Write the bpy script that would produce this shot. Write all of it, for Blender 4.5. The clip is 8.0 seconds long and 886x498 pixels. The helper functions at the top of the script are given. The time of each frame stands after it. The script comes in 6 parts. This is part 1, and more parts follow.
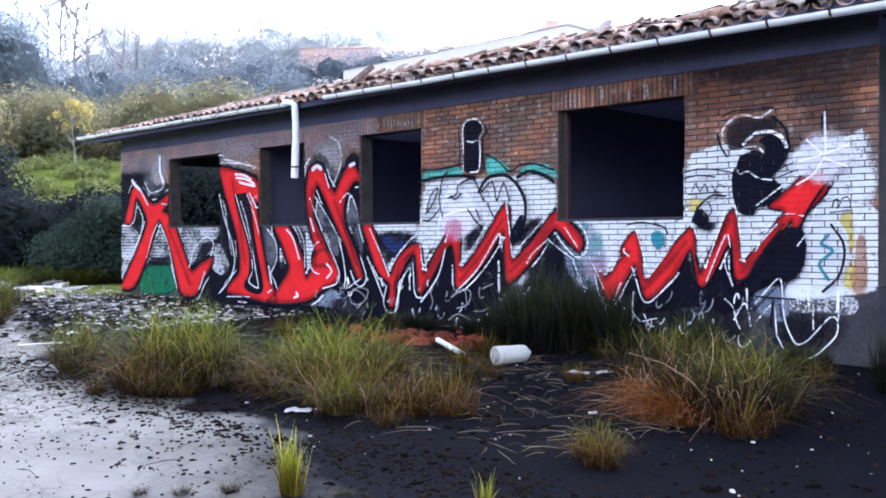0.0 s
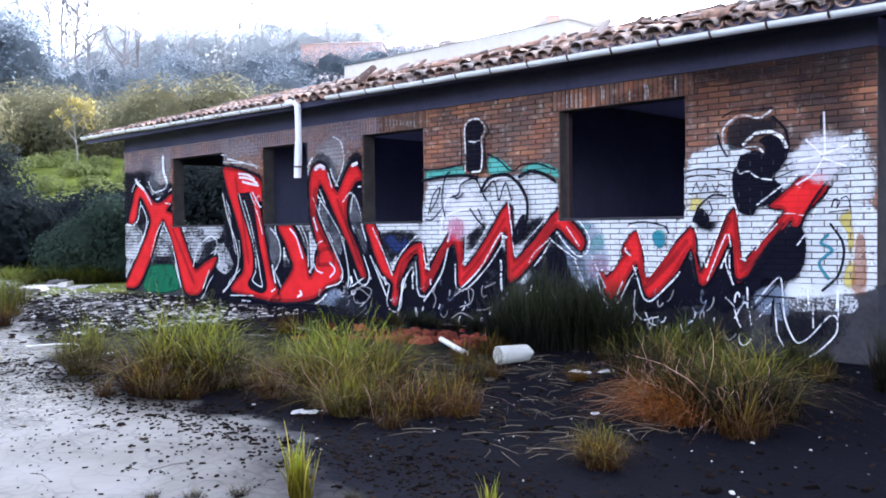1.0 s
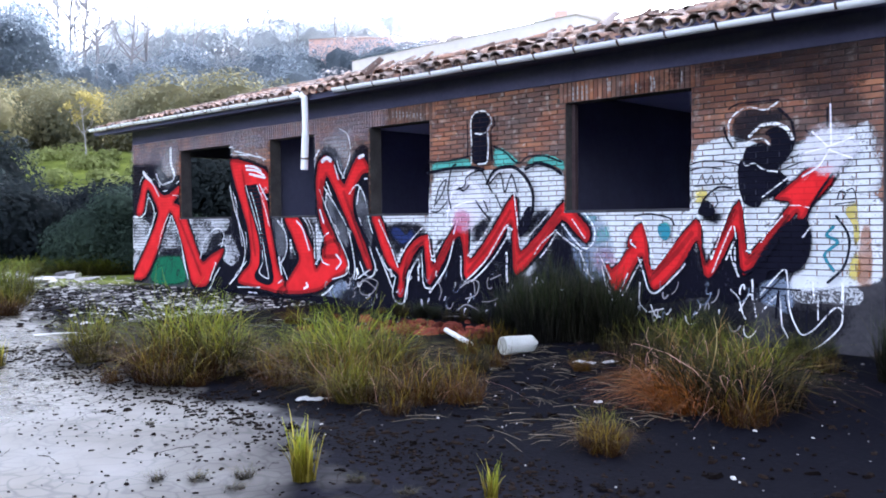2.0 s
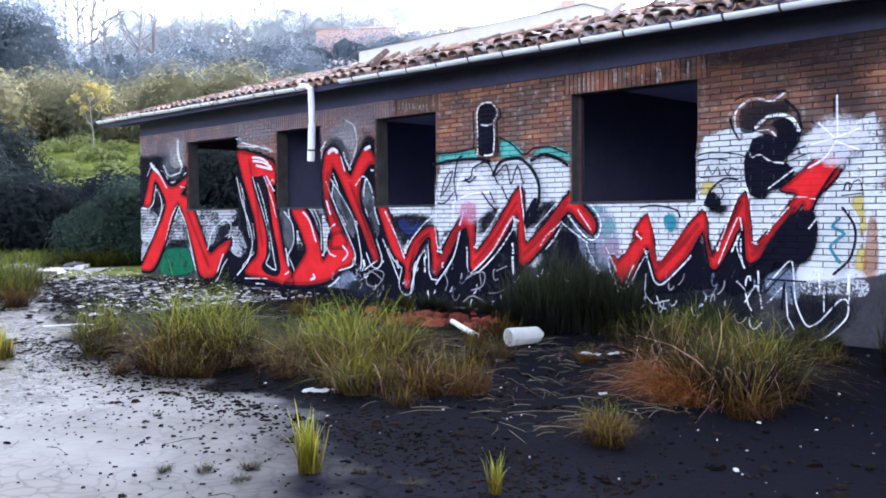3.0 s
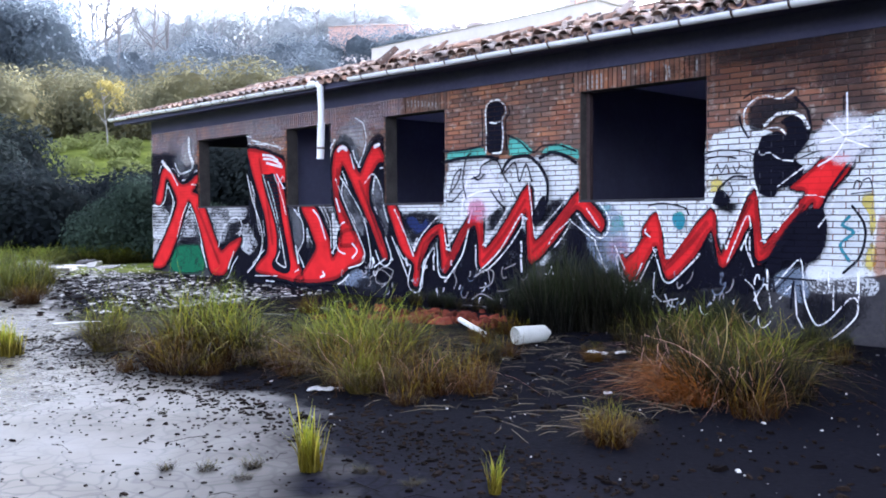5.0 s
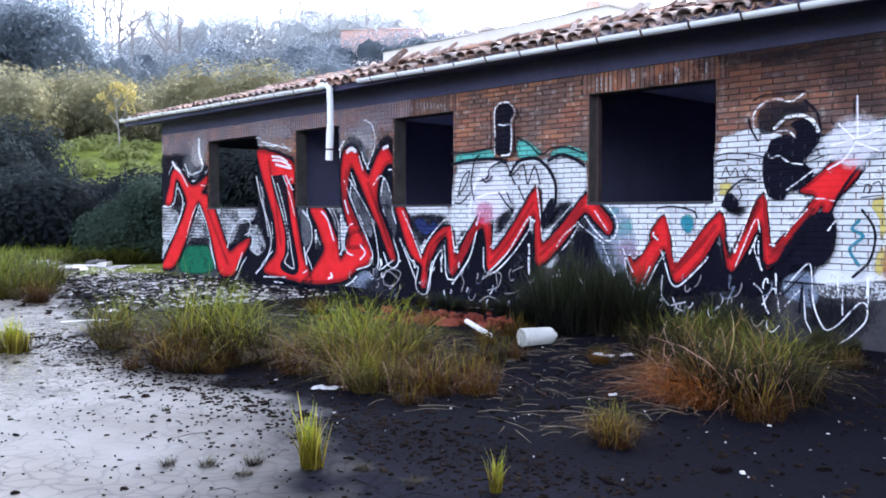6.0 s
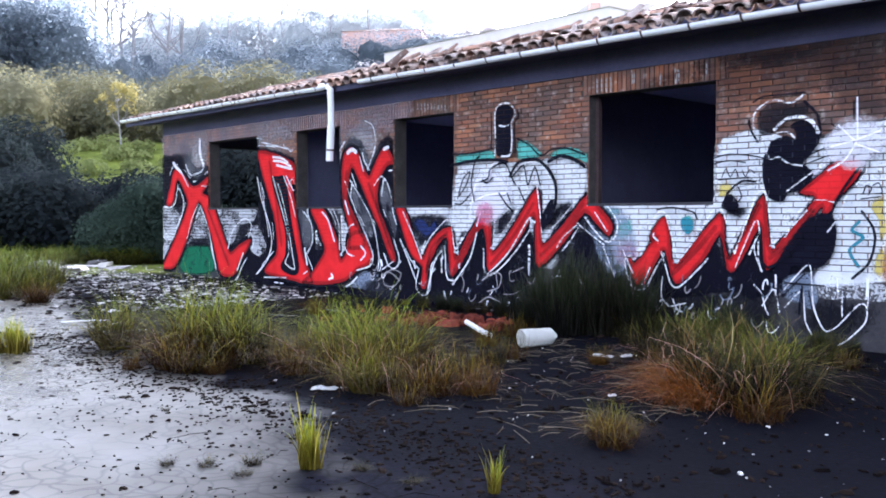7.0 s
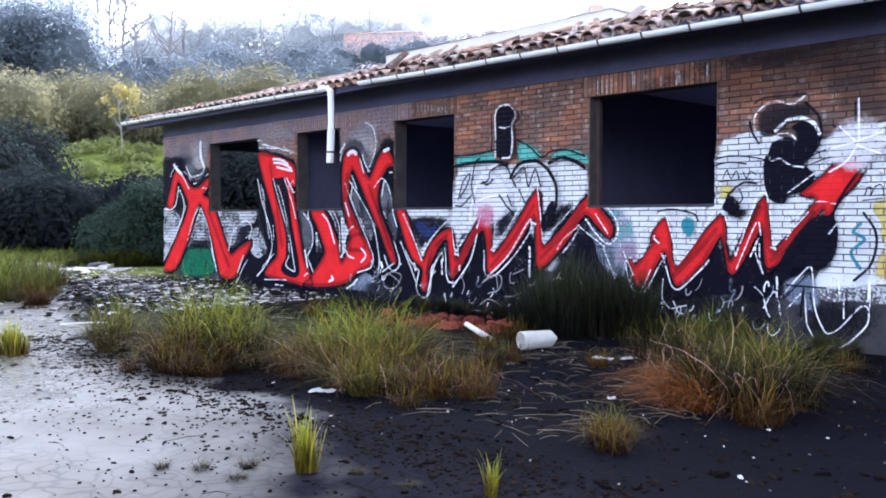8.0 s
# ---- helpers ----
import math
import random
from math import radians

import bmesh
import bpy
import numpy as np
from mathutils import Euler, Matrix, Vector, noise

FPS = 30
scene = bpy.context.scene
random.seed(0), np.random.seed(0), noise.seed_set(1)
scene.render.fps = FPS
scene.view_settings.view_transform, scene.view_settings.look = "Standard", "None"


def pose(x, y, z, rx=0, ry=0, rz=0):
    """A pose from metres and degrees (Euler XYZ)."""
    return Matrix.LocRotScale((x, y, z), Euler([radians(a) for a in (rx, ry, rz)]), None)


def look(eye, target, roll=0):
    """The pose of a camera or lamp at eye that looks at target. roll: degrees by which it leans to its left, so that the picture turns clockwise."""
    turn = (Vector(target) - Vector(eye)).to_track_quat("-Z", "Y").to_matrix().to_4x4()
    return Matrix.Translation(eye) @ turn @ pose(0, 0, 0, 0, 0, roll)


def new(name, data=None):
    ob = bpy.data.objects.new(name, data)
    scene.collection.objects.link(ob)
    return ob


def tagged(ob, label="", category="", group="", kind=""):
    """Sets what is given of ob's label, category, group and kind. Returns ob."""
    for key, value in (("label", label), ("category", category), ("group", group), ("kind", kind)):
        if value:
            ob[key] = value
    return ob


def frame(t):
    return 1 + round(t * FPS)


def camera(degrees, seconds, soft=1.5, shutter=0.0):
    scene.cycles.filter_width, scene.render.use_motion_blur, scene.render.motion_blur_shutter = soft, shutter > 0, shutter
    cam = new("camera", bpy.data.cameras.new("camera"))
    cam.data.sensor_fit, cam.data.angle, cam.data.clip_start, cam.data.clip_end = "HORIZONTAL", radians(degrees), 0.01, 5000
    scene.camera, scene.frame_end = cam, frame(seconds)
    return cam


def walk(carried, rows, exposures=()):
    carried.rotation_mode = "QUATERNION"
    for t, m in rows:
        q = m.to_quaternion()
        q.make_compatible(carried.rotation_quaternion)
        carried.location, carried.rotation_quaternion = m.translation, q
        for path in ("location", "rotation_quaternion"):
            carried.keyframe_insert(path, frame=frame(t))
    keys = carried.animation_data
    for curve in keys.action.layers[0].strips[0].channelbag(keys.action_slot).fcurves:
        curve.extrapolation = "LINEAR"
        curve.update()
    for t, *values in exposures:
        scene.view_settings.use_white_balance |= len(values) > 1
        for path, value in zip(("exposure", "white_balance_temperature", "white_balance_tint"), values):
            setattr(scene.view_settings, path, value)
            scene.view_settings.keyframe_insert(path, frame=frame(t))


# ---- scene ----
cam = camera(53.2, 8.0, soft=1.85)
PATH = [
    (0, (6.734, -9.066, 1.338), (5.344, -7.629, 1.301), -0.4),
    (0.5, (6.76, -9.095, 1.333), (5.368, -7.658, 1.301), -0.5),
    (1, (6.785, -9.135, 1.41), (5.392, -7.701, 1.36), -0.7),
    (1.7, (6.811, -9.141, 1.353), (5.41, -7.715, 1.298), -0.5),
    (2.8, (6.837, -9.149, 1.367), (5.424, -7.736, 1.29), -0.5),
    (3.5, (6.866, -9.144, 1.377), (5.445, -7.74, 1.29), -0.5),
    (4, (6.869, -9.146, 1.37), (5.446, -7.743, 1.281), -0.4),
    (4.5, (6.886, -9.127, 1.388), (5.456, -7.731, 1.297), -0.5),
    (5.8, (6.889, -9.064, 1.358), (5.44, -7.688, 1.278), -0.2),
    (6.2, (6.914, -9.061, 1.34), (5.459, -7.69, 1.264), -0.0),
    (6.8, (6.916, -9.061, 1.346), (5.461, -7.69, 1.27), 0.0),
    (7.5, (6.915, -9.036, 1.343), (5.459, -7.666, 1.271), 0.0),
    (8, (6.907, -9.012, 1.339), (5.449, -7.645, 1.269), 0.0),
]
walk(cam, [(t, look(eye, target, roll)) for t, eye, target, roll in PATH], [(0, 3.05, 5450, 18), (8, 3.05, 5450, 18)])

# ---- light ----
world = bpy.data.worlds.new("overcast_sky")
scene.world = world
world.use_nodes = True
wn, wl = world.node_tree.nodes, world.node_tree.links
sky = wn.new("ShaderNodeTexSky")
sky.sky_type, sky.sun_disc = "NISHITA", False
sky.sun_elevation, sky.sun_rotation = radians(20), radians(-15)
sky.dust_density, sky.air_density = 5.0, 1.0
pale = wn.new("ShaderNodeHueSaturation")
pale.inputs["Saturation"].default_value = 0.22
wl.new(sky.outputs[0], pale.inputs["Color"])
wl.new(pale.outputs[0], wn["Background"].inputs["Color"])
wn["Background"].inputs["Strength"].default_value = 0.15
sun_data = bpy.data.lights.new("sun", "SUN")
sun_data.energy, sun_data.angle, sun_data.color = 0.8, radians(20), (1.0, 0.96, 0.9)
sun = new("sun", sun_data)
sun.matrix_world = look((-10, 40, 15), (0, 0, 0))

# ---- materials ----
def shader(name):
    m = bpy.data.materials.new(name)
    m.use_nodes = True
    return m, m.node_tree.nodes, m.node_tree.links, m.node_tree.nodes["Principled BSDF"]


def ramp(n, l, source, stops):
    r = n.new("ShaderNodeValToRGB")
    e = r.color_ramp.elements
    while len(e) < len(stops):
        e.new(0.5)
    for k, (p, c) in zip(e, stops):
        k.position, k.color = p, (*c, 1) if len(c) == 3 else c
    l.new(source, r.inputs[0])
    return r.outputs[0]


def noise_tex(n, l, scale, detail=4.0, vector=None, rough=0.6):
    t = n.new("ShaderNodeTexNoise")
    t.inputs["Scale"].default_value, t.inputs["Detail"].default_value = scale, detail
    t.inputs["Roughness"].default_value = rough
    if vector is None:
        vector = n.new("ShaderNodeNewGeometry").outputs["Position"]
    l.new(vector, t.inputs["Vector"])
    return t.outputs["Fac"]


def mix(n, l, fac, a, b, mode="MIX"):
    m = n.new("ShaderNodeMix")
    m.data_type, m.blend_type = "RGBA", mode
    for v, s in ((fac, m.inputs[0]), (a, m.inputs[6]), (b, m.inputs[7])):
        if isinstance(v, (int, float)):
            s.default_value = v
        elif isinstance(v, tuple):
            s.default_value = (*v, 1)
        else:
            l.new(v, s)
    return m.outputs[2]


def calc(n, l, op, a, b=0.0, c=0.0):
    m = n.new("ShaderNodeMath")
    m.operation = op
    for v, s in zip((a, b, c), m.inputs):
        if isinstance(v, (int, float)):
            s.default_value = v
        else:
            l.new(v, s)
    return m.outputs[0]


def bump(n, l, p, height, strength, distance):
    b = n.new("ShaderNodeBump")
    b.inputs["Strength"].default_value, b.inputs["Distance"].default_value = strength, distance
    l.new(height, b.inputs["Height"])
    l.new(b.outputs[0], p.inputs["Normal"])


def plain(name, dark, light, scale=6.0, rough=0.8, relief=0.3, depth=0.01, metal=0.0, per_piece=0.0, shine=0.3):
    """Two tones at two scales, with fine relief; per_piece varies whole pieces and loose islands."""
    m, n, l, p = shader(name)
    big = noise_tex(n, l, scale, 5)
    fine = noise_tex(n, l, scale * 9, 4)
    both = calc(n, l, "MULTIPLY_ADD", fine, 0.4, calc(n, l, "MULTIPLY", big, 0.6))
    if per_piece:
        info = n.new("ShaderNodeObjectInfo").outputs["Random"]
        isle = n.new("ShaderNodeNewGeometry").outputs["Random Per Island"]
        chance = calc(n, l, "FRACT", calc(n, l, "ADD", info, isle))
        both = calc(n, l, "MULTIPLY_ADD", calc(n, l, "SUBTRACT", chance, 0.5), per_piece, both)
    l.new(ramp(n, l, both, [(0.3, dark), (0.7, light)]), p.inputs["Base Color"])
    p.inputs["Roughness"].default_value, p.inputs["Metallic"].default_value = rough, metal
    p.inputs["Specular IOR Level"].default_value = shine
    bump(n, l, p, both, relief, depth)
    return m


def let_light_through(n, l, p, colour, share):
    """Thin leaves glow with the light that falls on their far side."""
    t, both = n.new("ShaderNodeBsdfTranslucent"), n.new("ShaderNodeMixShader")
    l.new(colour, t.inputs["Color"])
    both.inputs[0].default_value = share
    l.new(p.outputs[0], both.inputs[1])
    l.new(t.outputs[0], both.inputs[2])
    l.new(both.outputs[0], n["Material Output"].inputs["Surface"])


def leafy(name, dark, light, rough=0.85, thin=0.5):
    """Foliage: every leaf its own tone."""
    m, n, l, p = shader(name)
    isle = n.new("ShaderNodeNewGeometry").outputs["Random Per Island"]
    patch = noise_tex(n, l, 0.3, 3)
    f = calc(n, l, "MULTIPLY_ADD", isle, 0.2, calc(n, l, "MULTIPLY_ADD", patch, 1.5, -0.35))
    col = ramp(n, l, f, [(0.1, dark), (0.85, light)])
    l.new(col, p.inputs["Base Color"])
    let_light_through(n, l, p, col, thin)
    p.inputs["Roughness"].default_value = rough
    p.inputs["Specular IOR Level"].default_value = 0.04
    return m


def grassy(name, root, middle, tip):
    """Blades: darkest at the foot, brown dead sheaths, greener upwards, each its own tone."""
    m, n, l, p = shader(name)
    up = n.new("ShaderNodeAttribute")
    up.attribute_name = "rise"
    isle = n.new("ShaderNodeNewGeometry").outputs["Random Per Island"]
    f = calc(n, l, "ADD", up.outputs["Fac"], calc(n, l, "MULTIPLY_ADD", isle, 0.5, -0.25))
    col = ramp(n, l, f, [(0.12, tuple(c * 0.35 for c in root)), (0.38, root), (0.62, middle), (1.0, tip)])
    straw = calc(n, l, "GREATER_THAN", calc(n, l, "FRACT", calc(n, l, "MULTIPLY", isle, 7.31)), 0.86)
    col = mix(n, l, calc(n, l, "MULTIPLY", straw, calc(n, l, "MULTIPLY_ADD", up.outputs["Fac"], 0.8, 0.12)), col, tuple(min(1.0, 1.5 * c) for c in (tip[0] * 1.15, tip[1] * 0.8, tip[2] * 1.5)))
    whole = n.new("ShaderNodeObjectInfo").outputs["Random"]
    col = mix(n, l, calc(n, l, "MULTIPLY", whole, 0.35), col, tuple(c * k for c, k in zip(middle, (1.2, 0.8, 0.8))))
    l.new(col, p.inputs["Base Color"])
    let_light_through(n, l, p, col, 0.35)
    p.inputs["Roughness"].default_value = 0.5
    p.inputs["Specular IOR Level"].default_value = 0.15
    return m


COURSE, PITCH = 0.065, 0.255


def brick_joints(n, l):
    """1 on the joints of the brickwork, 0 on the bricks."""
    place = n.new("ShaderNodeSeparateXYZ")
    l.new(n.new("ShaderNodeNewGeometry").outputs["Position"], place.inputs[0])
    flat = n.new("ShaderNodeCombineXYZ")
    l.new(place.outputs["X"], flat.inputs[0])
    l.new(place.outputs["Z"], flat.inputs[1])
    t = n.new("ShaderNodeTexBrick")
    t.inputs["Scale"].default_value = 1.0
    t.inputs["Mortar Size"].default_value = 0.0062
    t.inputs["Mortar Smooth"].default_value = 0.1
    t.inputs["Brick Width"].default_value, t.inputs["Row Height"].default_value = PITCH, COURSE
    l.new(flat.outputs[0], t.inputs["Vector"])
    below = calc(n, l, "GREATER_THAN", place.outputs["Z"], 0.78)
    return calc(n, l, "MULTIPLY", t.outputs["Fac"], below)


def spray(name, colour, joint=0.75, soft=0.02, wear=0.25, shade=0.12, thin=1.0, flake=0.0):
    """Spray paint: it thins out to its edges, misses the joints and flakes with age."""
    m, n, l, p = shader(name)
    edge = n.new("ShaderNodeAttribute")
    edge.attribute_name = "edge"
    grain = noise_tex(n, l, 38, 4)
    blotch = noise_tex(n, l, 3.2, 4)
    ragged = calc(n, l, "MULTIPLY_ADD", noise_tex(n, l, 11, 3), 1.3, -0.65)
    inner = calc(n, l, "ADD", calc(n, l, "ADD", edge.outputs["Fac"], ragged), calc(n, l, "MULTIPLY_ADD", grain, 1.5, -0.75))
    body = n.new("ShaderNodeMapRange")
    body.interpolation_type = "SMOOTHSTEP"
    body.inputs["From Min"].default_value, body.inputs["From Max"].default_value = 0.0, 0.9
    l.new(inner, body.inputs["Value"])
    a = calc(n, l, "MULTIPLY", body.outputs[0], calc(n, l, "MULTIPLY_ADD", brick_joints(n, l), -joint, thin))
    worn = n.new("ShaderNodeMapRange")
    worn.inputs["From Min"].default_value, worn.inputs["From Max"].default_value = 0.62 - flake, 0.72 - flake
    worn.inputs["To Max"].default_value = wear
    l.new(calc(n, l, "MULTIPLY_ADD", grain, 0.5, calc(n, l, "MULTIPLY", blotch, 0.5)), worn.inputs["Value"])
    a = calc(n, l, "MULTIPLY", a, calc(n, l, "SUBTRACT", 1.0, worn.outputs[0]))
    l.new(a, p.inputs["Alpha"])
    darker = tuple(c * (1 - 2.2 * shade) for c in colour)
    l.new(ramp(n, l, blotch, [(0.3, darker), (0.65, colour)]), p.inputs["Base Color"])
    p.inputs["Roughness"].default_value = 0.8
    p.inputs["Specular IOR Level"].default_value = 0.06
    bump(n, l, p, grain, 0.15, 0.003)
    return m


def brick_material():
    m, n, l, p = shader("fired_brick")
    info = n.new("ShaderNodeObjectInfo").outputs["Random"]
    isle = n.new("ShaderNodeNewGeometry").outputs["Random Per Island"]
    chance = calc(n, l, "FRACT", calc(n, l, "ADD", info, isle))
    col = ramp(n, l, chance, [(0.0, (0.13, 0.05, 0.035)), (0.45, (0.30, 0.10, 0.045)), (0.8, (0.40, 0.16, 0.07)), (1.0, (0.22, 0.12, 0.10))])
    grain, stain = noise_tex(n, l, 60, 4), noise_tex(n, l, 1.6, 5)
    col = mix(n, l, calc(n, l, "MULTIPLY", grain, 0.5), col, (0.16, 0.07, 0.045))
    soot = ramp(n, l, stain, [(0.38, (0, 0, 0)), (0.60, (0.8, 0.8, 0.8))])
    col = mix(n, l, soot, col, (0.075, 0.055, 0.05))
    lime = ramp(n, l, noise_tex(n, l, 9.0, 5), [(0.56, (0, 0, 0)), (0.70, (0.55, 0.55, 0.55))])
    l.new(mix(n, l, lime, col, (0.5, 0.45, 0.4)), p.inputs["Base Color"])
    p.inputs["Roughness"].default_value = 0.85
    bump(n, l, p, grain, 0.4, 0.004)
    return m


def tile_material():
    """Old clay tiles: orange, buff, grey and blackened ones side by side, with lichen and grime."""
    m, n, l, p = shader("old_clay_tile")
    info = n.new("ShaderNodeObjectInfo").outputs["Random"]
    isle = n.new("ShaderNodeNewGeometry").outputs["Random Per Island"]
    chance = calc(n, l, "FRACT", calc(n, l, "ADD", info, isle))
    col = ramp(n, l, chance, [(0.0, (0.06, 0.045, 0.045)), (0.22, (0.20, 0.12, 0.09)), (0.5, (0.44, 0.25, 0.17)), (0.75, (0.52, 0.39, 0.31)), (1.0, (0.28, 0.26, 0.26))])
    grain = noise_tex(n, l, 40, 5)
    grime = ramp(n, l, noise_tex(n, l, 5.5, 5), [(0.42, (0, 0, 0)), (0.62, (0.8, 0.8, 0.8))])
    col = mix(n, l, grime, col, (0.06, 0.052, 0.05))
    lichen = ramp(n, l, noise_tex(n, l, 14, 5), [(0.58, (0, 0, 0)), (0.68, (0.7, 0.7, 0.7))])
    col = mix(n, l, lichen, col, (0.50, 0.47, 0.40))
    l.new(mix(n, l, calc(n, l, "MULTIPLY", grain, 0.35), col, (0.14, 0.09, 0.07)), p.inputs["Base Color"])
    p.inputs["Roughness"].default_value = 0.9
    p.inputs["Specular IOR Level"].default_value = 0.2
    bump(n, l, p, grain, 0.4, 0.01)
    return m


def ground_material():
    """Wet cracked asphalt in front, black soil and gravel by the wall, turf on the bank behind."""
    m, n, l, p = shader("yard_ground")
    pos = n.new("ShaderNodeNewGeometry").outputs["Position"]
    xyz = n.new("ShaderNodeSeparateXYZ")
    l.new(pos, xyz.inputs[0])
    x, y, z = xyz.outputs
    wobble, grit, patch = noise_tex(n, l, 1.1, 5), noise_tex(n, l, 28, 5), noise_tex(n, l, 0.35, 4)
    cells = n.new("ShaderNodeTexVoronoi")
    cells.feature = "DISTANCE_TO_EDGE"
    cells.inputs["Scale"].default_value = 6.4
    warp = n.new("ShaderNodeVectorMath")
    warp.operation = "MULTIPLY_ADD"
    wn_ = n.new("ShaderNodeTexNoise")
    wn_.inputs["Scale"].default_value = 2.3
    l.new(pos, wn_.inputs["Vector"])
    l.new(wn_.outputs["Color"], warp.inputs[0])
    warp.inputs[1].default_value = (0.5, 0.5, 0.5)
    l.new(pos, warp.inputs[2])
    l.new(warp.outputs[0], cells.inputs["Vector"])
    crack = ramp(n, l, cells.outputs["Distance"], [(0.0, (1, 1, 1)), (0.03, (0.8, 0.8, 0.8)), (0.10, (0, 0, 0))])
    crack = calc(n, l, "MULTIPLY", crack, ramp(n, l, noise_tex(n, l, 0.9, 3), [(0.33, (0.1,) * 3), (0.5, (1, 1, 1))]))
    # the asphalt's broken border against the soil
    border = calc(n, l, "ADD", y, calc(n, l, "MULTIPLY_ADD", wobble, 1.7, -0.85))
    soil_f = n.new("ShaderNodeMapRange")
    soil_f.inputs["From Min"].default_value, soil_f.inputs["From Max"].default_value = -5.95, -5.45
    back = calc(n, l, "MULTIPLY_ADD", calc(n, l, "MINIMUM", calc(n, l, "ADD", x, 1.5), 0.0), 0.3, border)
    l.new(back, soil_f.inputs["Value"])
    soil = soil_f.outputs[0]
    turf_f = n.new("ShaderNodeMapRange")
    turf_f.inputs["From Min"].default_value, turf_f.inputs["From Max"].default_value = -8.0, -11.5
    l.new(calc(n, l, "ADD", x, calc(n, l, "MULTIPLY", wobble, 4.0)), turf_f.inputs["Value"])
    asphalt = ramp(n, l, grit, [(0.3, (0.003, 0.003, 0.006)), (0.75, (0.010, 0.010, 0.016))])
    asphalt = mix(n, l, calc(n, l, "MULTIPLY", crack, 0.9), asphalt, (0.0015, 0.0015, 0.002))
    # pale silt, lifted further: part of the water's sky sheen is in this colour
    silt_sheen = ramp(n, l, calc(n, l, "MULTIPLY_ADD", wobble, 0.7, calc(n, l, "MULTIPLY", patch, 0.3)), [(0.3, (0.045, 0.041, 0.032)), (0.7, (0.20, 0.18, 0.14))])
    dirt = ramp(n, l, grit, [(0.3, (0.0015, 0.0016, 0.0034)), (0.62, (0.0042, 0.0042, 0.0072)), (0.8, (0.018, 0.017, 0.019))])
    turf = ramp(n, l, noise_tex(n, l, 0.8, 6), [(0.3, (0.04, 0.055, 0.012)), (0.7, (0.20, 0.23, 0.045))])
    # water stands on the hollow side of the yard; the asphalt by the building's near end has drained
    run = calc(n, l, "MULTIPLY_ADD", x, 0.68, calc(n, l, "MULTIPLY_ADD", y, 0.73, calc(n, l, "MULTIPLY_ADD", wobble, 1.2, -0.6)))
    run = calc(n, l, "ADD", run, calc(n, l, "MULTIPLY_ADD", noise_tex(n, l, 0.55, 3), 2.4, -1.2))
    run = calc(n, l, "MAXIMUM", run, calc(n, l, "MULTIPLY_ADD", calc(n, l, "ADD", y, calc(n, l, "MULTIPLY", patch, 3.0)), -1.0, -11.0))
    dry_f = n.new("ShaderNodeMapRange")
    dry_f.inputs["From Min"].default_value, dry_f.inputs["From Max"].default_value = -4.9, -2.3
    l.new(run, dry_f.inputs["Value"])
    col = mix(n, l, dry_f.outputs[0], mix(n, l, calc(n, l, "MULTIPLY", crack, 0.6), silt_sheen, (0.004, 0.004, 0.005)), asphalt)
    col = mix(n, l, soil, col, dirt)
    # turf of the far slope is paled: distance haze mixed into its colour
    slope_haze_f = n.new("ShaderNodeMapRange")
    slope_haze_f.inputs["From Min"].default_value, slope_haze_f.inputs["From Max"].default_value = 46.0, 58.0
    l.new(calc(n, l, "MULTIPLY_ADD", x, -0.5, calc(n, l, "MULTIPLY", y, 0.866)), slope_haze_f.inputs["Value"])
    turf = mix(n, l, slope_haze_f.outputs[0], turf, (0.40, 0.37, 0.34))
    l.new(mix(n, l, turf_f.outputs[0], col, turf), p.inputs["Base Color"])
    film = ramp(n, l, calc(n, l, "MULTIPLY_ADD", wobble, 0.6, calc(n, l, "MULTIPLY", patch, 0.5)), [(0.38, (0.17,) * 3), (0.68, (0.30,) * 3)])
    wet = calc(n, l, "MULTIPLY_ADD", grit, 0.08, film)
    drained = calc(n, l, "MAXIMUM", soil, calc(n, l, "MAXIMUM", dry_f.outputs[0], calc(n, l, "MULTIPLY", crack, 0.42)))
    rough = mix(n, l, drained, wet, (0.8, 0.8, 0.8))
    l.new(calc(n, l, "MULTIPLY_ADD", drained, -0.68, 0.7), p.inputs["Specular IOR Level"])
    l.new(mix(n, l, turf_f.outputs[0], rough, (0.9, 0.9, 0.9)), p.inputs["Roughness"])
    h = calc(n, l, "MULTIPLY", grit, calc(n, l, "MULTIPLY_ADD", soil, 1.0, 0.06))
    h = calc(n, l, "SUBTRACT", h, calc(n, l, "MULTIPLY", crack, 0.12))
    bump(n, l, p, h, 0.35, 0.012)
    return m


M_BRICK = brick_material()
M_MORTAR = plain("mortar", (0.025, 0.022, 0.022), (0.085, 0.075, 0.07), 4, 0.95)
M_PLINTH = plain("stained_cement_render", (0.014, 0.013, 0.018), (0.055, 0.052, 0.058), 2.5, 0.9)
# dark navy surface: shade below the overhang put into colour
M_EAVE_SHADE = plain("blackened_concrete_beam", (0.045, 0.045, 0.09), (0.085, 0.082, 0.14), 2.0, 0.9)
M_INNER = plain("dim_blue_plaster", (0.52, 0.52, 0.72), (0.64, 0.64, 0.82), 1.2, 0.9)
# darker copy of the plaster: the rooms' gloom put into its colour
M_UNLIT_PLASTER = plain("blackened_plaster", (0.10, 0.10, 0.16), (0.15, 0.15, 0.23), 1.2, 0.9)
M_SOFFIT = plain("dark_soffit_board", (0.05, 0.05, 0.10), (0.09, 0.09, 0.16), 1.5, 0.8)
M_GUTTER = plain("grey_white_plastic", (0.68, 0.70, 0.72), (0.86, 0.87, 0.88), 3, 0.45, 0.1)
M_BRACKET = plain("rusty_bracket", (0.05, 0.04, 0.035), (0.14, 0.09, 0.06), 20, 0.7)
M_TILE = tile_material()
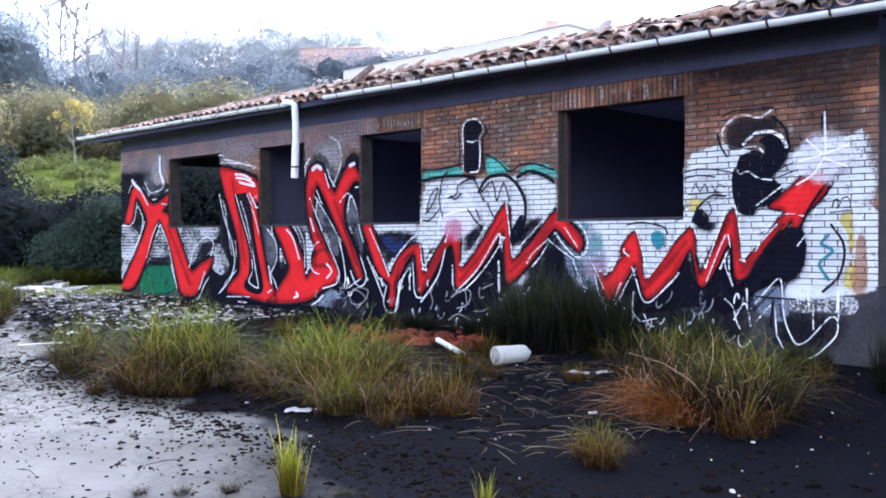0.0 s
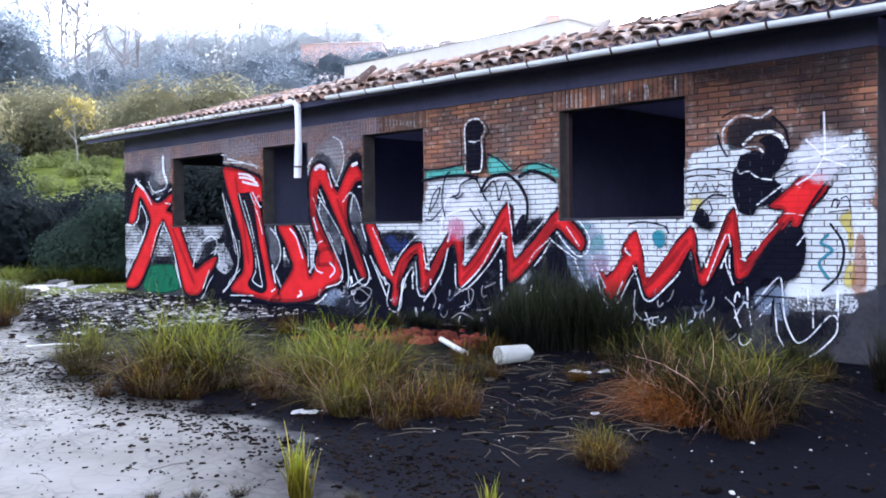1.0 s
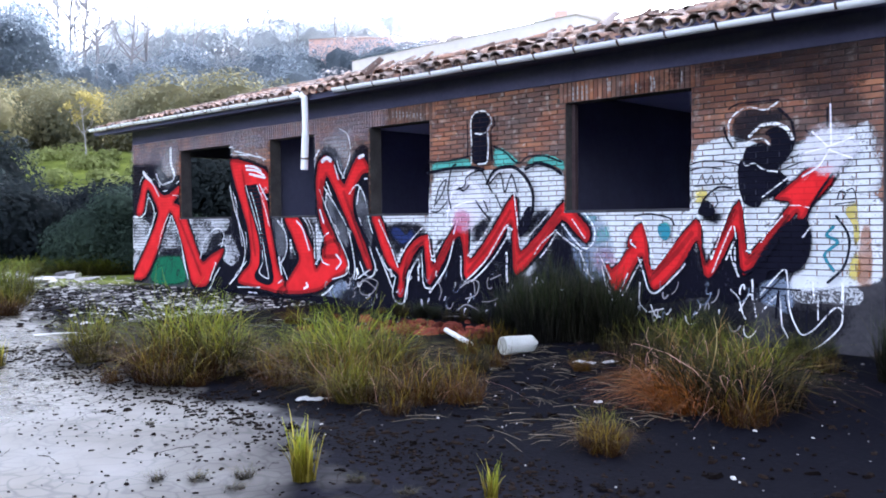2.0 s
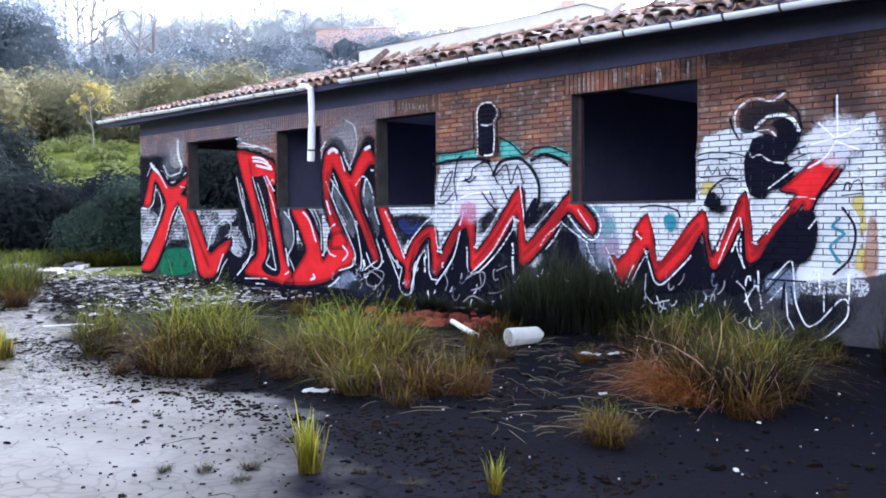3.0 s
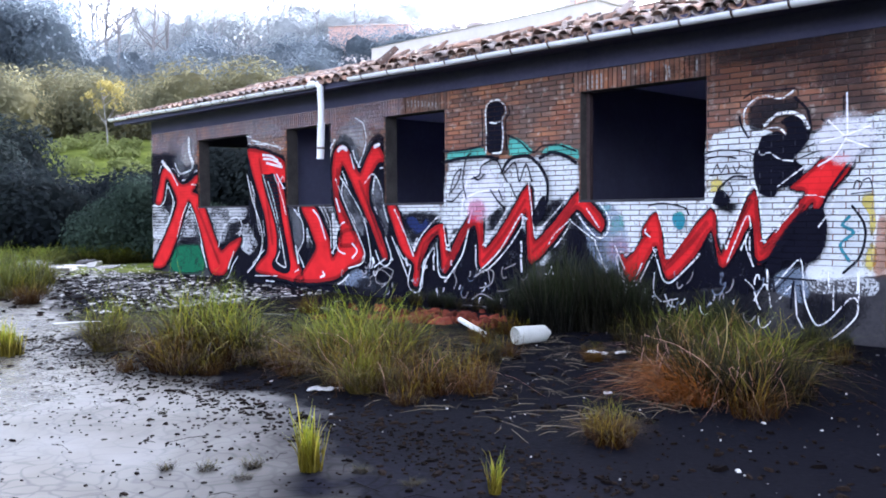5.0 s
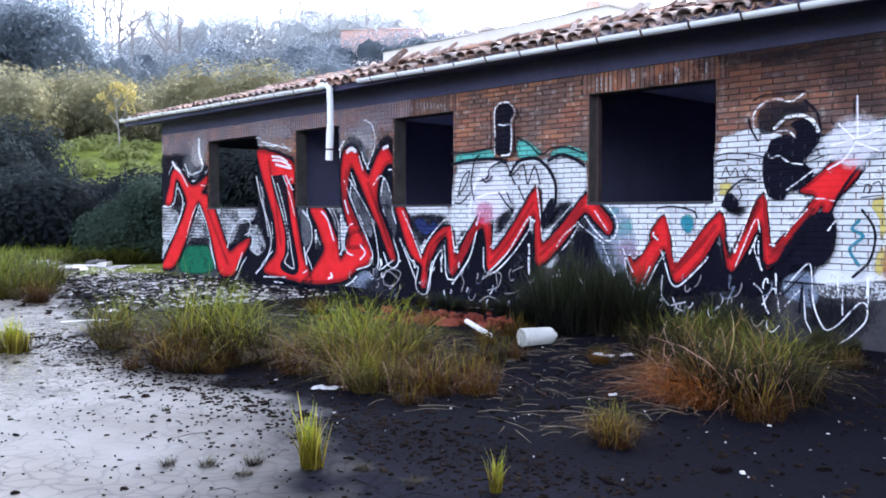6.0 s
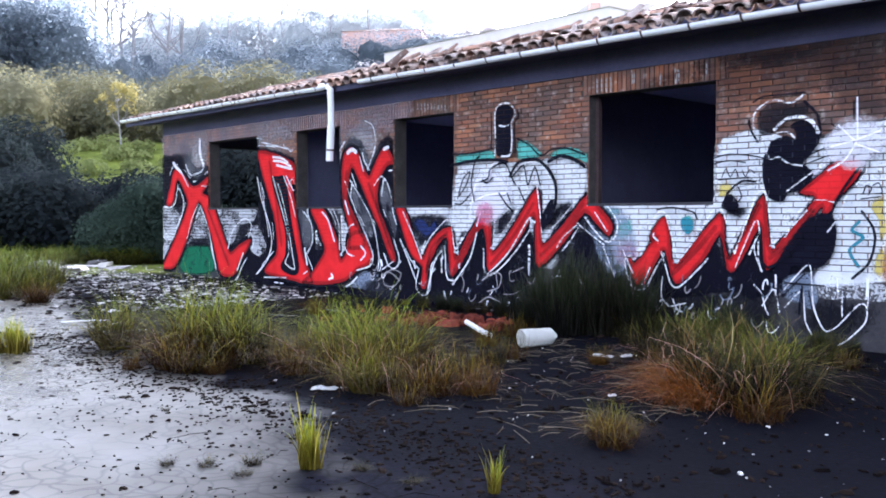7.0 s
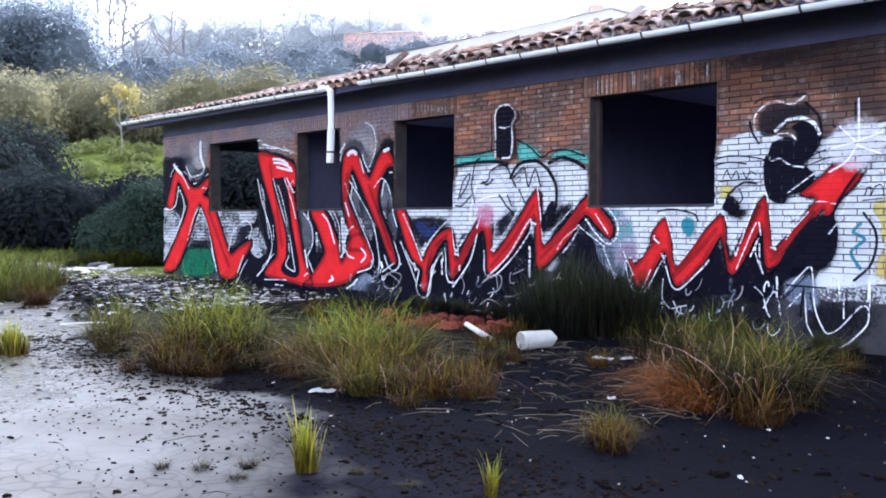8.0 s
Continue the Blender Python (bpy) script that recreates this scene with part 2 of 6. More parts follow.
M_FRAME = plain("brown_window_frame", (0.03, 0.018, 0.02), (0.07, 0.045, 0.045), 8, 0.7)
M_GROUND = ground_material()
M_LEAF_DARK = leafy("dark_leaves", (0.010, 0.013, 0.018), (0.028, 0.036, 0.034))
M_LEAF_BUSH = leafy("grey_green_bush_leaves", (0.012, 0.022, 0.018), (0.07, 0.10, 0.075))
# far scrub, whitened by haze put into the leaf colour
M_LEAF_HAZE_PALE = leafy("pale_bare_scrub", (0.46, 0.43, 0.42), (0.64, 0.60, 0.58), thin=0.7)
M_LEAF_OLIVE = leafy("olive_leaves", (0.10, 0.11, 0.085), (0.30, 0.27, 0.14))
M_LEAF_YELLOW = leafy("yellow_leaves", (0.30, 0.25, 0.08), (0.58, 0.50, 0.20))
# far leaves, paled and blued: aerial haze is part of both colours
M_LEAF_HAZE_GREY = leafy("grey_green_leaves", (0.48, 0.51, 0.53), (0.62, 0.64, 0.63), thin=0.7)
M_LEAF_HAZE_BLUE = leafy("dusky_leaves", (0.13, 0.16, 0.19), (0.25, 0.29, 0.32), thin=0.7)
M_LEAF_MEADOW = leafy("meadow_leaves", (0.11, 0.13, 0.045), (0.27, 0.30, 0.11))
M_BARK = plain("grey_bark", (0.20, 0.19, 0.19), (0.36, 0.34, 0.33), 3, 0.9)
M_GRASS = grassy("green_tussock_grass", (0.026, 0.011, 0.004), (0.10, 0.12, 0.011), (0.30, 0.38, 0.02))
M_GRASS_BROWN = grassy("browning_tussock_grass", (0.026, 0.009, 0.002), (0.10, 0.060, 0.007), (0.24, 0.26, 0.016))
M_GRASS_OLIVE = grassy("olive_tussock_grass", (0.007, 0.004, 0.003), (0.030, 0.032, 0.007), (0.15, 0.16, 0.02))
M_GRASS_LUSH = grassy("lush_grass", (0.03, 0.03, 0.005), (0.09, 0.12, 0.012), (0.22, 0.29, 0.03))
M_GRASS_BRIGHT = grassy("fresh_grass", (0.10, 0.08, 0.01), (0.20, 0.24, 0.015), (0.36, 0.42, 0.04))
# reeds darkened in colour for the shade they stand in by the wall
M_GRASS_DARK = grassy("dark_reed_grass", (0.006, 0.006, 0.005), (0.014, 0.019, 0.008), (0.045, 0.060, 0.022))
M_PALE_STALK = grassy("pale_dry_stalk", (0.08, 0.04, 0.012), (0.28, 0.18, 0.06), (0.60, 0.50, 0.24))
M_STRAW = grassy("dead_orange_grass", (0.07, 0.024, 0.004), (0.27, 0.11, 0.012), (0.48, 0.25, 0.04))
M_WHITE = plain("white_plastic", (0.62, 0.62, 0.58), (0.82, 0.82, 0.78), 7, 0.4, 0.1)
M_PAPER = plain("wet_white_paper", (0.65, 0.65, 0.66), (0.85, 0.85, 0.85), 9, 0.7, 0.3)
M_LITTER_DARK = plain("dead_leaf_litter", (0.004, 0.003, 0.003), (0.016, 0.011, 0.009), 20, 0.9, per_piece=0.6, shine=0.02)
M_STALK = plain("fallen_stalk", (0.05, 0.04, 0.025), (0.24, 0.20, 0.14), 12, 0.8, per_piece=0.6, shine=0.1)
M_LITTER_PALE = plain("pale_rubble", (0.09, 0.085, 0.085), (0.48, 0.46, 0.44), 14, 0.85, per_piece=0.9)
# pink lightened a little for distance haze
M_PINK_WALL = plain("pink_brick_facade", (0.56, 0.34, 0.27), (0.66, 0.45, 0.38), 0.4, 0.9)
M_WHITE_WALL = plain("white_facade", (0.70, 0.69, 0.68), (0.82, 0.81, 0.80), 0.3, 0.9)
M_HALL = plain("pale_beige_facade", (0.60, 0.55, 0.50), (0.72, 0.67, 0.63), 0.25, 0.9)
M_GLASS_FAR = plain("dark_panes", (0.04, 0.045, 0.05), (0.07, 0.075, 0.08), 0.5, 0.2)


# ---- building blocks ----
def mesh_of(name, bm, material):
    me = bpy.data.meshes.new(name)
    bm.to_mesh(me)
    bm.free()
    me.materials.append(material)
    return me


def part(name, bm, material, parent, label=""):
    ob = new(name, mesh_of(name, bm, material))
    ob.parent = parent
    return tagged(ob, label) if label else ob


def thing(name, bm, material, label, category, group="", kind="", m=None):
    ob = new(name, mesh_of(name, bm, material))
    if m is not None:
        ob.matrix_world = m
    return tagged(ob, label, category, group, kind)


def base(name, label, category, m=None, group="", kind=""):
    ob = new(name)
    ob.empty_display_size = 0.1
    if m is not None:
        ob.matrix_world = m
    return tagged(ob, label, category, group, kind)


def box(bm, x0, x1, y0, y1, z0, z1, m=None):
    v = [bm.verts.new((x, y, z)) for z in (z0, z1) for y in (y0, y1) for x in (x0, x1)]
    for f in ((0, 2, 3, 1), (4, 5, 7, 6), (0, 1, 5, 4), (2, 6, 7, 3), (0, 4, 6, 2), (1, 3, 7, 5)):
        bm.faces.new([v[i] for i in f])
    if m is not None:
        for k in v:
            k.co = m @ k.co
    return v


def tube(bm, points, radii, sides=10, cap=True):
    """A tube through points, with a radius at each."""
    rings = []
    pts = [Vector(q) for q in points]
    for i, q in enumerate(pts):
        d = (pts[min(i + 1, len(pts) - 1)] - pts[max(i - 1, 0)]).normalized()
        a = d.orthogonal().normalized() if abs(d.z) > 0.95 else d.cross(Vector((0, 0, 1))).normalized()
        b = d.cross(a)
        rings.append([bm.verts.new(q + radii[i] * (math.cos(t) * a + math.sin(t) * b)) for t in (2 * math.pi * k / sides for k in range(sides))])
    for r, s in zip(rings, rings[1:]):
        for k in range(sides):
            bm.faces.new((r[k], r[(k + 1) % sides], s[(k + 1) % sides], s[k]))
    if cap:
        bm.faces.new(rings[0][::-1])
        bm.faces.new(rings[-1])
    return rings


def leaf_cloud(name, lumps, count, size, material, rng, dense=0.0):
    """Many small leaves in and on ellipsoid lumps (x, y, z, rx, ry, rz); dense fills the inside with twiggy mass."""
    lumps = np.array(lumps, float)
    weight = (lumps[:, 3] * lumps[:, 4] + lumps[:, 5] * lumps[:, 3]) ** 1.0
    pick = rng.choice(len(lumps), count, p=weight / weight.sum())
    d = rng.normal(size=(count, 3))
    d /= np.linalg.norm(d, axis=1)[:, None]
    r = rng.uniform(0.3, 1.1, count) ** 0.5
    c = lumps[pick, :3] + d * r[:, None] * lumps[pick, 3:]
    face = d + rng.normal(size=(count, 3)) * 0.35 + np.array([0, 0, 0.35])
    a = np.cross(face, rng.normal(size=(count, 3)))
    a /= np.linalg.norm(a, axis=1)[:, None]
    b = np.cross(face, a)
    b /= np.linalg.norm(b, axis=1)[:, None]
    s = (size * rng.uniform(0.5, 1.4, count))[:, None]
    corners = np.stack([c - a * s, c - b * s * 0.5, c + a * s, c + b * s * 0.6], 1).reshape(-1, 3)
    verts, faces = corners.tolist(), np.arange(4 * count).reshape(-1, 4).tolist()
    for x, y, z, rx, ry, rz in lumps if dense else ():
        k0, nu, nv = len(verts), 16, 10
        for j in range(nv + 1):
            for i in range(nu):
                t, f = 2 * math.pi * i / nu, math.pi * j / nv
                q = Vector((math.sin(f) * math.cos(t), math.sin(f) * math.sin(t), math.cos(f)))
                g = dense * (1 + 0.35 * noise.noise(q * 2.3 + Vector((x, y, z))))
                verts.append((x + rx * g * q.x, y + ry * g * q.y, z + rz * g * q.z))
        faces += [(k0 + j * nu + i, k0 + j * nu + (i + 1) % nu, k0 + (j + 1) * nu + (i + 1) % nu, k0 + (j + 1) * nu + i) for j in range(nv) for i in range(nu)]
    me = bpy.data.meshes.new(name)
    me.from_pydata(verts, [], faces)
    me.polygons.foreach_set("use_smooth", [True] * len(faces))
    me.materials.append(material)
    return me


def hill(x, y):
    """The yard is nearly level; a bank and a wooded hill rise behind the far end of the building."""
    u = -0.88 * (x + 12) + 0.47 * y
    step = lambda a, b: min(max((u - a) / (b - a), 0), 1) ** 2 * (3 - 2 * min(max((u - a) / (b - a), 0), 1))
    z = 0.10 * min(max((-4 - x) / 8, 0), 1)
    z += 0.6 * step(4, 10) + 4.6 * step(9, 30) + 5.5 * step(30, 66) + 7 * step(62, 130)
    v = -0.5 * x + 0.866 * y
    k = min(max((v - 50) / 45, 0), 1)
    z += 9 * k * k * (3 - 2 * k)
    return z


# ---- ground ----
def make_ground():
    near = lambda c, lo, hi, s: [c + s * (math.sinh(k * 0.075) / 0.075) for k in range(lo, hi)]
    xs, ys = near(0, -84, 84, 0.05), near(-5, -84, 84, 0.05)
    xs, ys = [x * 1.25 for x in xs], ys
    verts, faces = [], []
    for y in ys:
        for x in xs:
            lump = 0.015 * noise.noise((x * 1.7, y * 1.7, 0)) if abs(x) < 30 and y > -5.6 else 0.002 * noise.noise((x * 0.8, y * 0.8, 3))
            verts.append((x, y, hill(x, y) + lump))
    w = len(xs)
    for j in range(len(ys) - 1):
        for i in range(w - 1):
            a = j * w + i
            faces.append((a, a + 1, a + w + 1, a + w))
    me = bpy.data.meshes.new("ground")
    me.from_pydata(verts, [], faces)
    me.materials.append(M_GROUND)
    for f in me.polygons:
        f.use_smooth = True
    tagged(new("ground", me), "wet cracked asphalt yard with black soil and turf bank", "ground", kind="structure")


make_ground()

# ---- the building ----
LEFT, RIGHT, DEEP = -11.8, 3.82, 6.4
SILL, HEAD, EAVE = 23 * COURSE, 44 * COURSE, 52 * COURSE
PLINTH = 12 * COURSE
OPENINGS = [(-9.73, -7.80), (-6.55, -5.22), (-3.81, -2.475), (0.0, 1.755)]
RIDGE_Y, RIDGE_Z, ROOF_Y, ROOF_Z = 3.0, 4.44, -0.5, 3.46
ROOF_L, ROOF_R = -12.6, 8.0
wall_front = base("wall_front", "brick front wall covered with graffiti, four empty window openings", "wall", kind="structure")


def wall_boxes(bm, y0, y1, z0, z1):
    """The stretches of the front wall between z0 and z1 that are not openings."""
    if z1 <= SILL or z0 >= HEAD:
        box(bm, LEFT, RIGHT, y0, y1, z0, z1)
        return
    edges = [LEFT] + [e for o in OPENINGS for e in o] + [RIGHT]
    for a, b in zip(edges[::2], edges[1::2]):
        box(bm, a, b, y0, y1, z0, z1)


bm = bmesh.new()
for z0, z1 in ((PLINTH, SILL), (SILL, HEAD), (HEAD, 48 * COURSE)):
    wall_boxes(bm, 0.012, 0.24, z0, z1)
part("masonry_core", bm, M_MORTAR, wall_front, "grey mortar behind the brick face")
bm = bmesh.new()
box(bm, LEFT - 0.01, RIGHT + 0.01, -0.012, 0.24, -0.3, PLINTH - 0.004)
bmesh.ops.bevel(bm, geom=[e for e in bm.edges if abs(e.verts[0].co.z - e.verts[1].co.z) < 1e-6 and e.verts[0].co.z > 0], offset=0.012, segments=2, affect="EDGES")
part("plinth", bm, M_PLINTH, wall_front, "stained grey cement plinth")
# added band along the wall top, drawn dark in place of the eaves' shade
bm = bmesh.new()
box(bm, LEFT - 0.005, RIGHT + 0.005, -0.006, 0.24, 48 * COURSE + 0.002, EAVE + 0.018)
part("ring_beam", bm, M_EAVE_SHADE, wall_front, "dark band standing in for the shade under the eaves")
for a, b in OPENINGS:
    # a slim jamb is left in the last opening, set back in the reveal
    if a > -1:
        bm = bmesh.new()
        box(bm, a + 0.002, a + 0.05, 0.13, 0.20, SILL + 0.002, HEAD)
        part("frame_remains", bm, M_FRAME, wall_front, "weathered brown jamb left in the opening")
    bm = bmesh.new()
    box(bm, a - 0.03, b + 0.03, -0.018, 0.236, SILL - 0.03, SILL + 0.004)
    bmesh.ops.bevel(bm, geom=bm.edges[:], offset=0.005, segments=1, affect="EDGES")
    part("window_sill", bm, M_PLINTH, wall_front, "thin stained cement sill")

# inside and the other walls
def solid(name, label, boxes, material, category="wall"):
    bm = bmesh.new()
    for b in boxes:
        box(bm, *b)
    return thing(name, bm, material, label, category, kind="structure")


def gable(name, label, x0, x1, hole):
    """An end wall up to the roof slope, with a window hole (y0, y1, z0, z1) or none."""
    bm = bmesh.new()
    slope = (RIDGE_Z - ROOF_Z) / (RIDGE_Y - ROOF_Y)
    if hole:
        y0, y1, z0, z1 = hole
        for b in ((0.245, y0, -0.3, EAVE), (y1, DEEP - 0.24, -0.3, EAVE), (y0, y1, -0.3, z0), (y0, y1, z1, EAVE)):
            box(bm, x0, x1, *b)
    else:
        box(bm, x0, x1, 0.245, DEEP - 0.24, -0.3, EAVE)
    prof = [(0.245, EAVE), (RIDGE_Y, RIDGE_Z - 0.12), (DEEP - 0.24, EAVE)]
    a = [bm.verts.new((x0, y, z)) for y, z in prof]
    b = [bm.verts.new((x1, y, z)) for y, z in prof]
    bm.faces.new(a), bm.faces.new(b[::-1])
    for i in range(3):
        bm.faces.new((a[i], b[i], b[(i + 1) % 3], a[(i + 1) % 3]))
    return thing(name, bm, M_PLINTH, label, "wall", kind="structure")


gable("wall_west", "rendered end wall with an empty window opening", LEFT, LEFT + 0.24, (1.15, 2.75, SILL, HEAD + 0.05))
gable("wall_east", "rendered end wall of the hut", RIGHT - 0.24, RIGHT, None)
solid("wall_back", "plain rear wall of the hut", [(LEFT, ROOF_R - 0.4, DEEP - 0.24, DEEP, -0.3, EAVE + 0.02)], M_INNER)
solid("wall_partition", "blue-grey inner partition walls, coloured dark as if unlit", [(-7.0, -6.86, 0.25, DEEP - 0.25, 0.05, EAVE - 0.12), (-1.2, -1.06, 0.25, DEEP - 0.25, 0.05, EAVE - 0.12)], M_UNLIT_PLASTER)
solid("floor", "dirty concrete floor inside the hut", [(LEFT + 0.24, RIGHT - 0.24, 0.245, DEEP - 0.245, 0.0, 0.12)], M_INNER, "floor")
solid("ceiling", "dim blue-grey plaster ceiling inside the hut", [(LEFT + 0.245, RIGHT - 0.245, 0.245, DEEP - 0.245, EAVE - 0.1, EAVE)], M_INNER, "ceiling")
solid("wall_porch", "dark recessed wall beside the hut under the same roof", [(RIGHT + 0.005, ROOF_R - 0.4, 0.9, 1.14, -0.3, EAVE)], M_INNER)

# soldier course over each opening and over the whole head, then the running courses
rng = np.random.default_rng(4)


def brick_mesh(name, w, h, jitter=0.0):
    """A brick face with chamfered arrises, open at the back."""
    bm = bmesh.new()
    c = 0.004
    f = [bm.verts.new((x, -0.0, z)) for x, z in ((c, c), (w - c, c), (w - c, h - c), (c, h - c))]
    r = [bm.verts.new((x, 0.004, z)) for x, z in ((0, 0), (w, 0), (w, h), (0, h))]
    k = [bm.verts.new((x, 0.03, z)) for x, z in ((0, 0), (w, 0), (w, h), (0, h))]
    bm.faces.new(f)
    for i in range(4):
        j = (i + 1) % 4
        bm.faces.new((r[i], r[j], f[j], f[i]))
        bm.faces.new((k[i], k[j], r[j], r[i]))
    return mesh_of(name, bm, M_BRICK)


def brick_cells():
    """Every brick of the face: x, z, width, height."""
    g = 0.0055
    for row in range(12, 52):
        z = row * COURSE
        off = 0.0 if row % 2 else -PITCH / 2
        if row >= 48:
            continue
        spans = [(LEFT, RIGHT)]
        if 44 <= row < 48:
            e = [LEFT] + [v for a, b in OPENINGS for v in (a - 0.1, b + 0.12)] + [RIGHT]
            spans = list(zip(e[::2], e[1::2]))
        if 23 <= row < 44:
            e = [LEFT] + [v for o in OPENINGS for v in o] + [RIGHT]
            spans = list(zip(e[::2], e[1::2]))
        for a, b in spans:
            k = math.floor((a - off) / PITCH)
            while off + k * PITCH < b:
                x0, x1 = max(off + k * PITCH, a), min(off + (k + 1) * PITCH, b)
                if x1 - x0 > 0.03:
                    yield x0 + g, z + g, x1 - x0 - 2 * g, COURSE - 2 * g
                k += 1
    for a, b in OPENINGS:
        many = round((b - a + 0.22) / 0.065)
        w = (b - a + 0.22) / many
        for k in range(many):
            yield a - 0.1 + k * w + g, 44 * COURSE + g, w - 2 * g, 4 * COURSE - 2 * g


def lay_bricks():
    shared, verts, faces = {}, [], []
    for x, z, w, h in brick_cells():
        push = float(rng.normal(0, 0.0012))
        if x > 2.35 and z < 2.7:
            key = (round(w, 3), round(h, 3))
            if key not in shared:
                shared[key] = brick_mesh("brick", w, h)
            ob = new("brick", shared[key])
            ob.parent = wall_front
            ob.location = (x, push, z)
            continue
        c, n0 = 0.004, len(verts)
        for ins, y in ((c, 0.0), (0, 0.004), (0, 0.03)):
            verts += [(x + ins, y + push, z + ins), (x + w - ins, y + push, z + ins), (x + w - ins, y + push, z + h - ins), (x + ins, y + push, z + h - ins)]
        faces.append((n0, n0 + 1, n0 + 2, n0 + 3))
        for a in (0, 4):
            for i in range(4):
                j = (i + 1) % 4
                faces.append((n0 + a + 4 + i, n0 + a + 4 + j, n0 + a + j, n0 + a + i))
    me = bpy.data.meshes.new("brickwork")
    me.from_pydata(verts, [], faces)
    me.materials.append(M_BRICK)
    ob = new("brickwork", me)
    ob.parent = wall_front
    tagged(ob, "weathered orange-brown brick courses", kind="stuff")


# ---- roof, gutter and downpipe ----
roof = base("roof", "sagging roof of old clay barrel tiles", "roof", kind="structure")
SLOPE = math.atan2(RIDGE_Z - ROOF_Z, RIDGE_Y - ROOF_Y)


def roof_point(x, s, lift=0.0):
    """A point s metres up the front slope."""
    return Vector((x, ROOF_Y + s * math.cos(SLOPE) - lift * math.sin(SLOPE), ROOF_Z + s * math.sin(SLOPE) + lift * math.cos(SLOPE)))


LENGTH = (RIDGE_Y - ROOF_Y) / math.cos(SLOPE)
bm = bmesh.new()
for side in (1, -1):
    y_of = (lambda y: y) if side == 1 else (lambda y: 2 * RIDGE_Y - y)
    prof = [(y_of(ROOF_Y), ROOF_Z - 0.05), (y_of(RIDGE_Y), RIDGE_Z - 0.05), (y_of(RIDGE_Y), RIDGE_Z - 0.12), (y_of(ROOF_Y), ROOF_Z - 0.12)]
    a = [bm.verts.new((ROOF_L, *q)) for q in prof]
    b = [bm.verts.new((ROOF_R, *q)) for q in prof]
    bm.faces.new(a), bm.faces.new(b[::-1])
    for i in range(4):
        bm.faces.new((a[i], b[i], b[(i + 1) % 4], a[(i + 1) % 4]))
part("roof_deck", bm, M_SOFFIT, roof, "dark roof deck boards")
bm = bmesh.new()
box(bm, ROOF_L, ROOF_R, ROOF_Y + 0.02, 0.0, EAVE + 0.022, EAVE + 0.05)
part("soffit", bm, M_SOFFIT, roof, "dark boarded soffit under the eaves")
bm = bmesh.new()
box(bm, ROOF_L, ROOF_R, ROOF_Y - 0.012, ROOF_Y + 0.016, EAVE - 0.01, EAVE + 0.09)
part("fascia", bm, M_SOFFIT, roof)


def tile_mesh(seg=6, length=0.44, r0=0.095, r1=0.075):
    """A tapered half-round clay tile with its own thickness, lying along +y."""
    bm = bmesh.new()
    rows = []
    for y, r in ((0, r0), (length, r1)):
        for t in (0.0, 0.014):
            rows.append([bm.verts.new(((r - t) * math.cos(a), y, (r - t) * 0.8 * math.sin(a))) for a in (math.pi * k / seg for k in range(seg + 1))])
    o0, i0, o1, i1 = rows
    for k in range(seg):
        bm.faces.new((o0[k], o0[k + 1], o1[k + 1], o1[k]))
        bm.faces.new((i0[k + 1], i0[k], i1[k], i1[k + 1]))
        bm.faces.new((o0[k + 1], o0[k], i0[k], i0[k + 1]))
        bm.faces.new((o1[k], o1[k + 1], i1[k + 1], i1[k]))
    for f in bm.faces:
        f.smooth = False
    return mesh_of("roof_tile", bm, M_TILE)


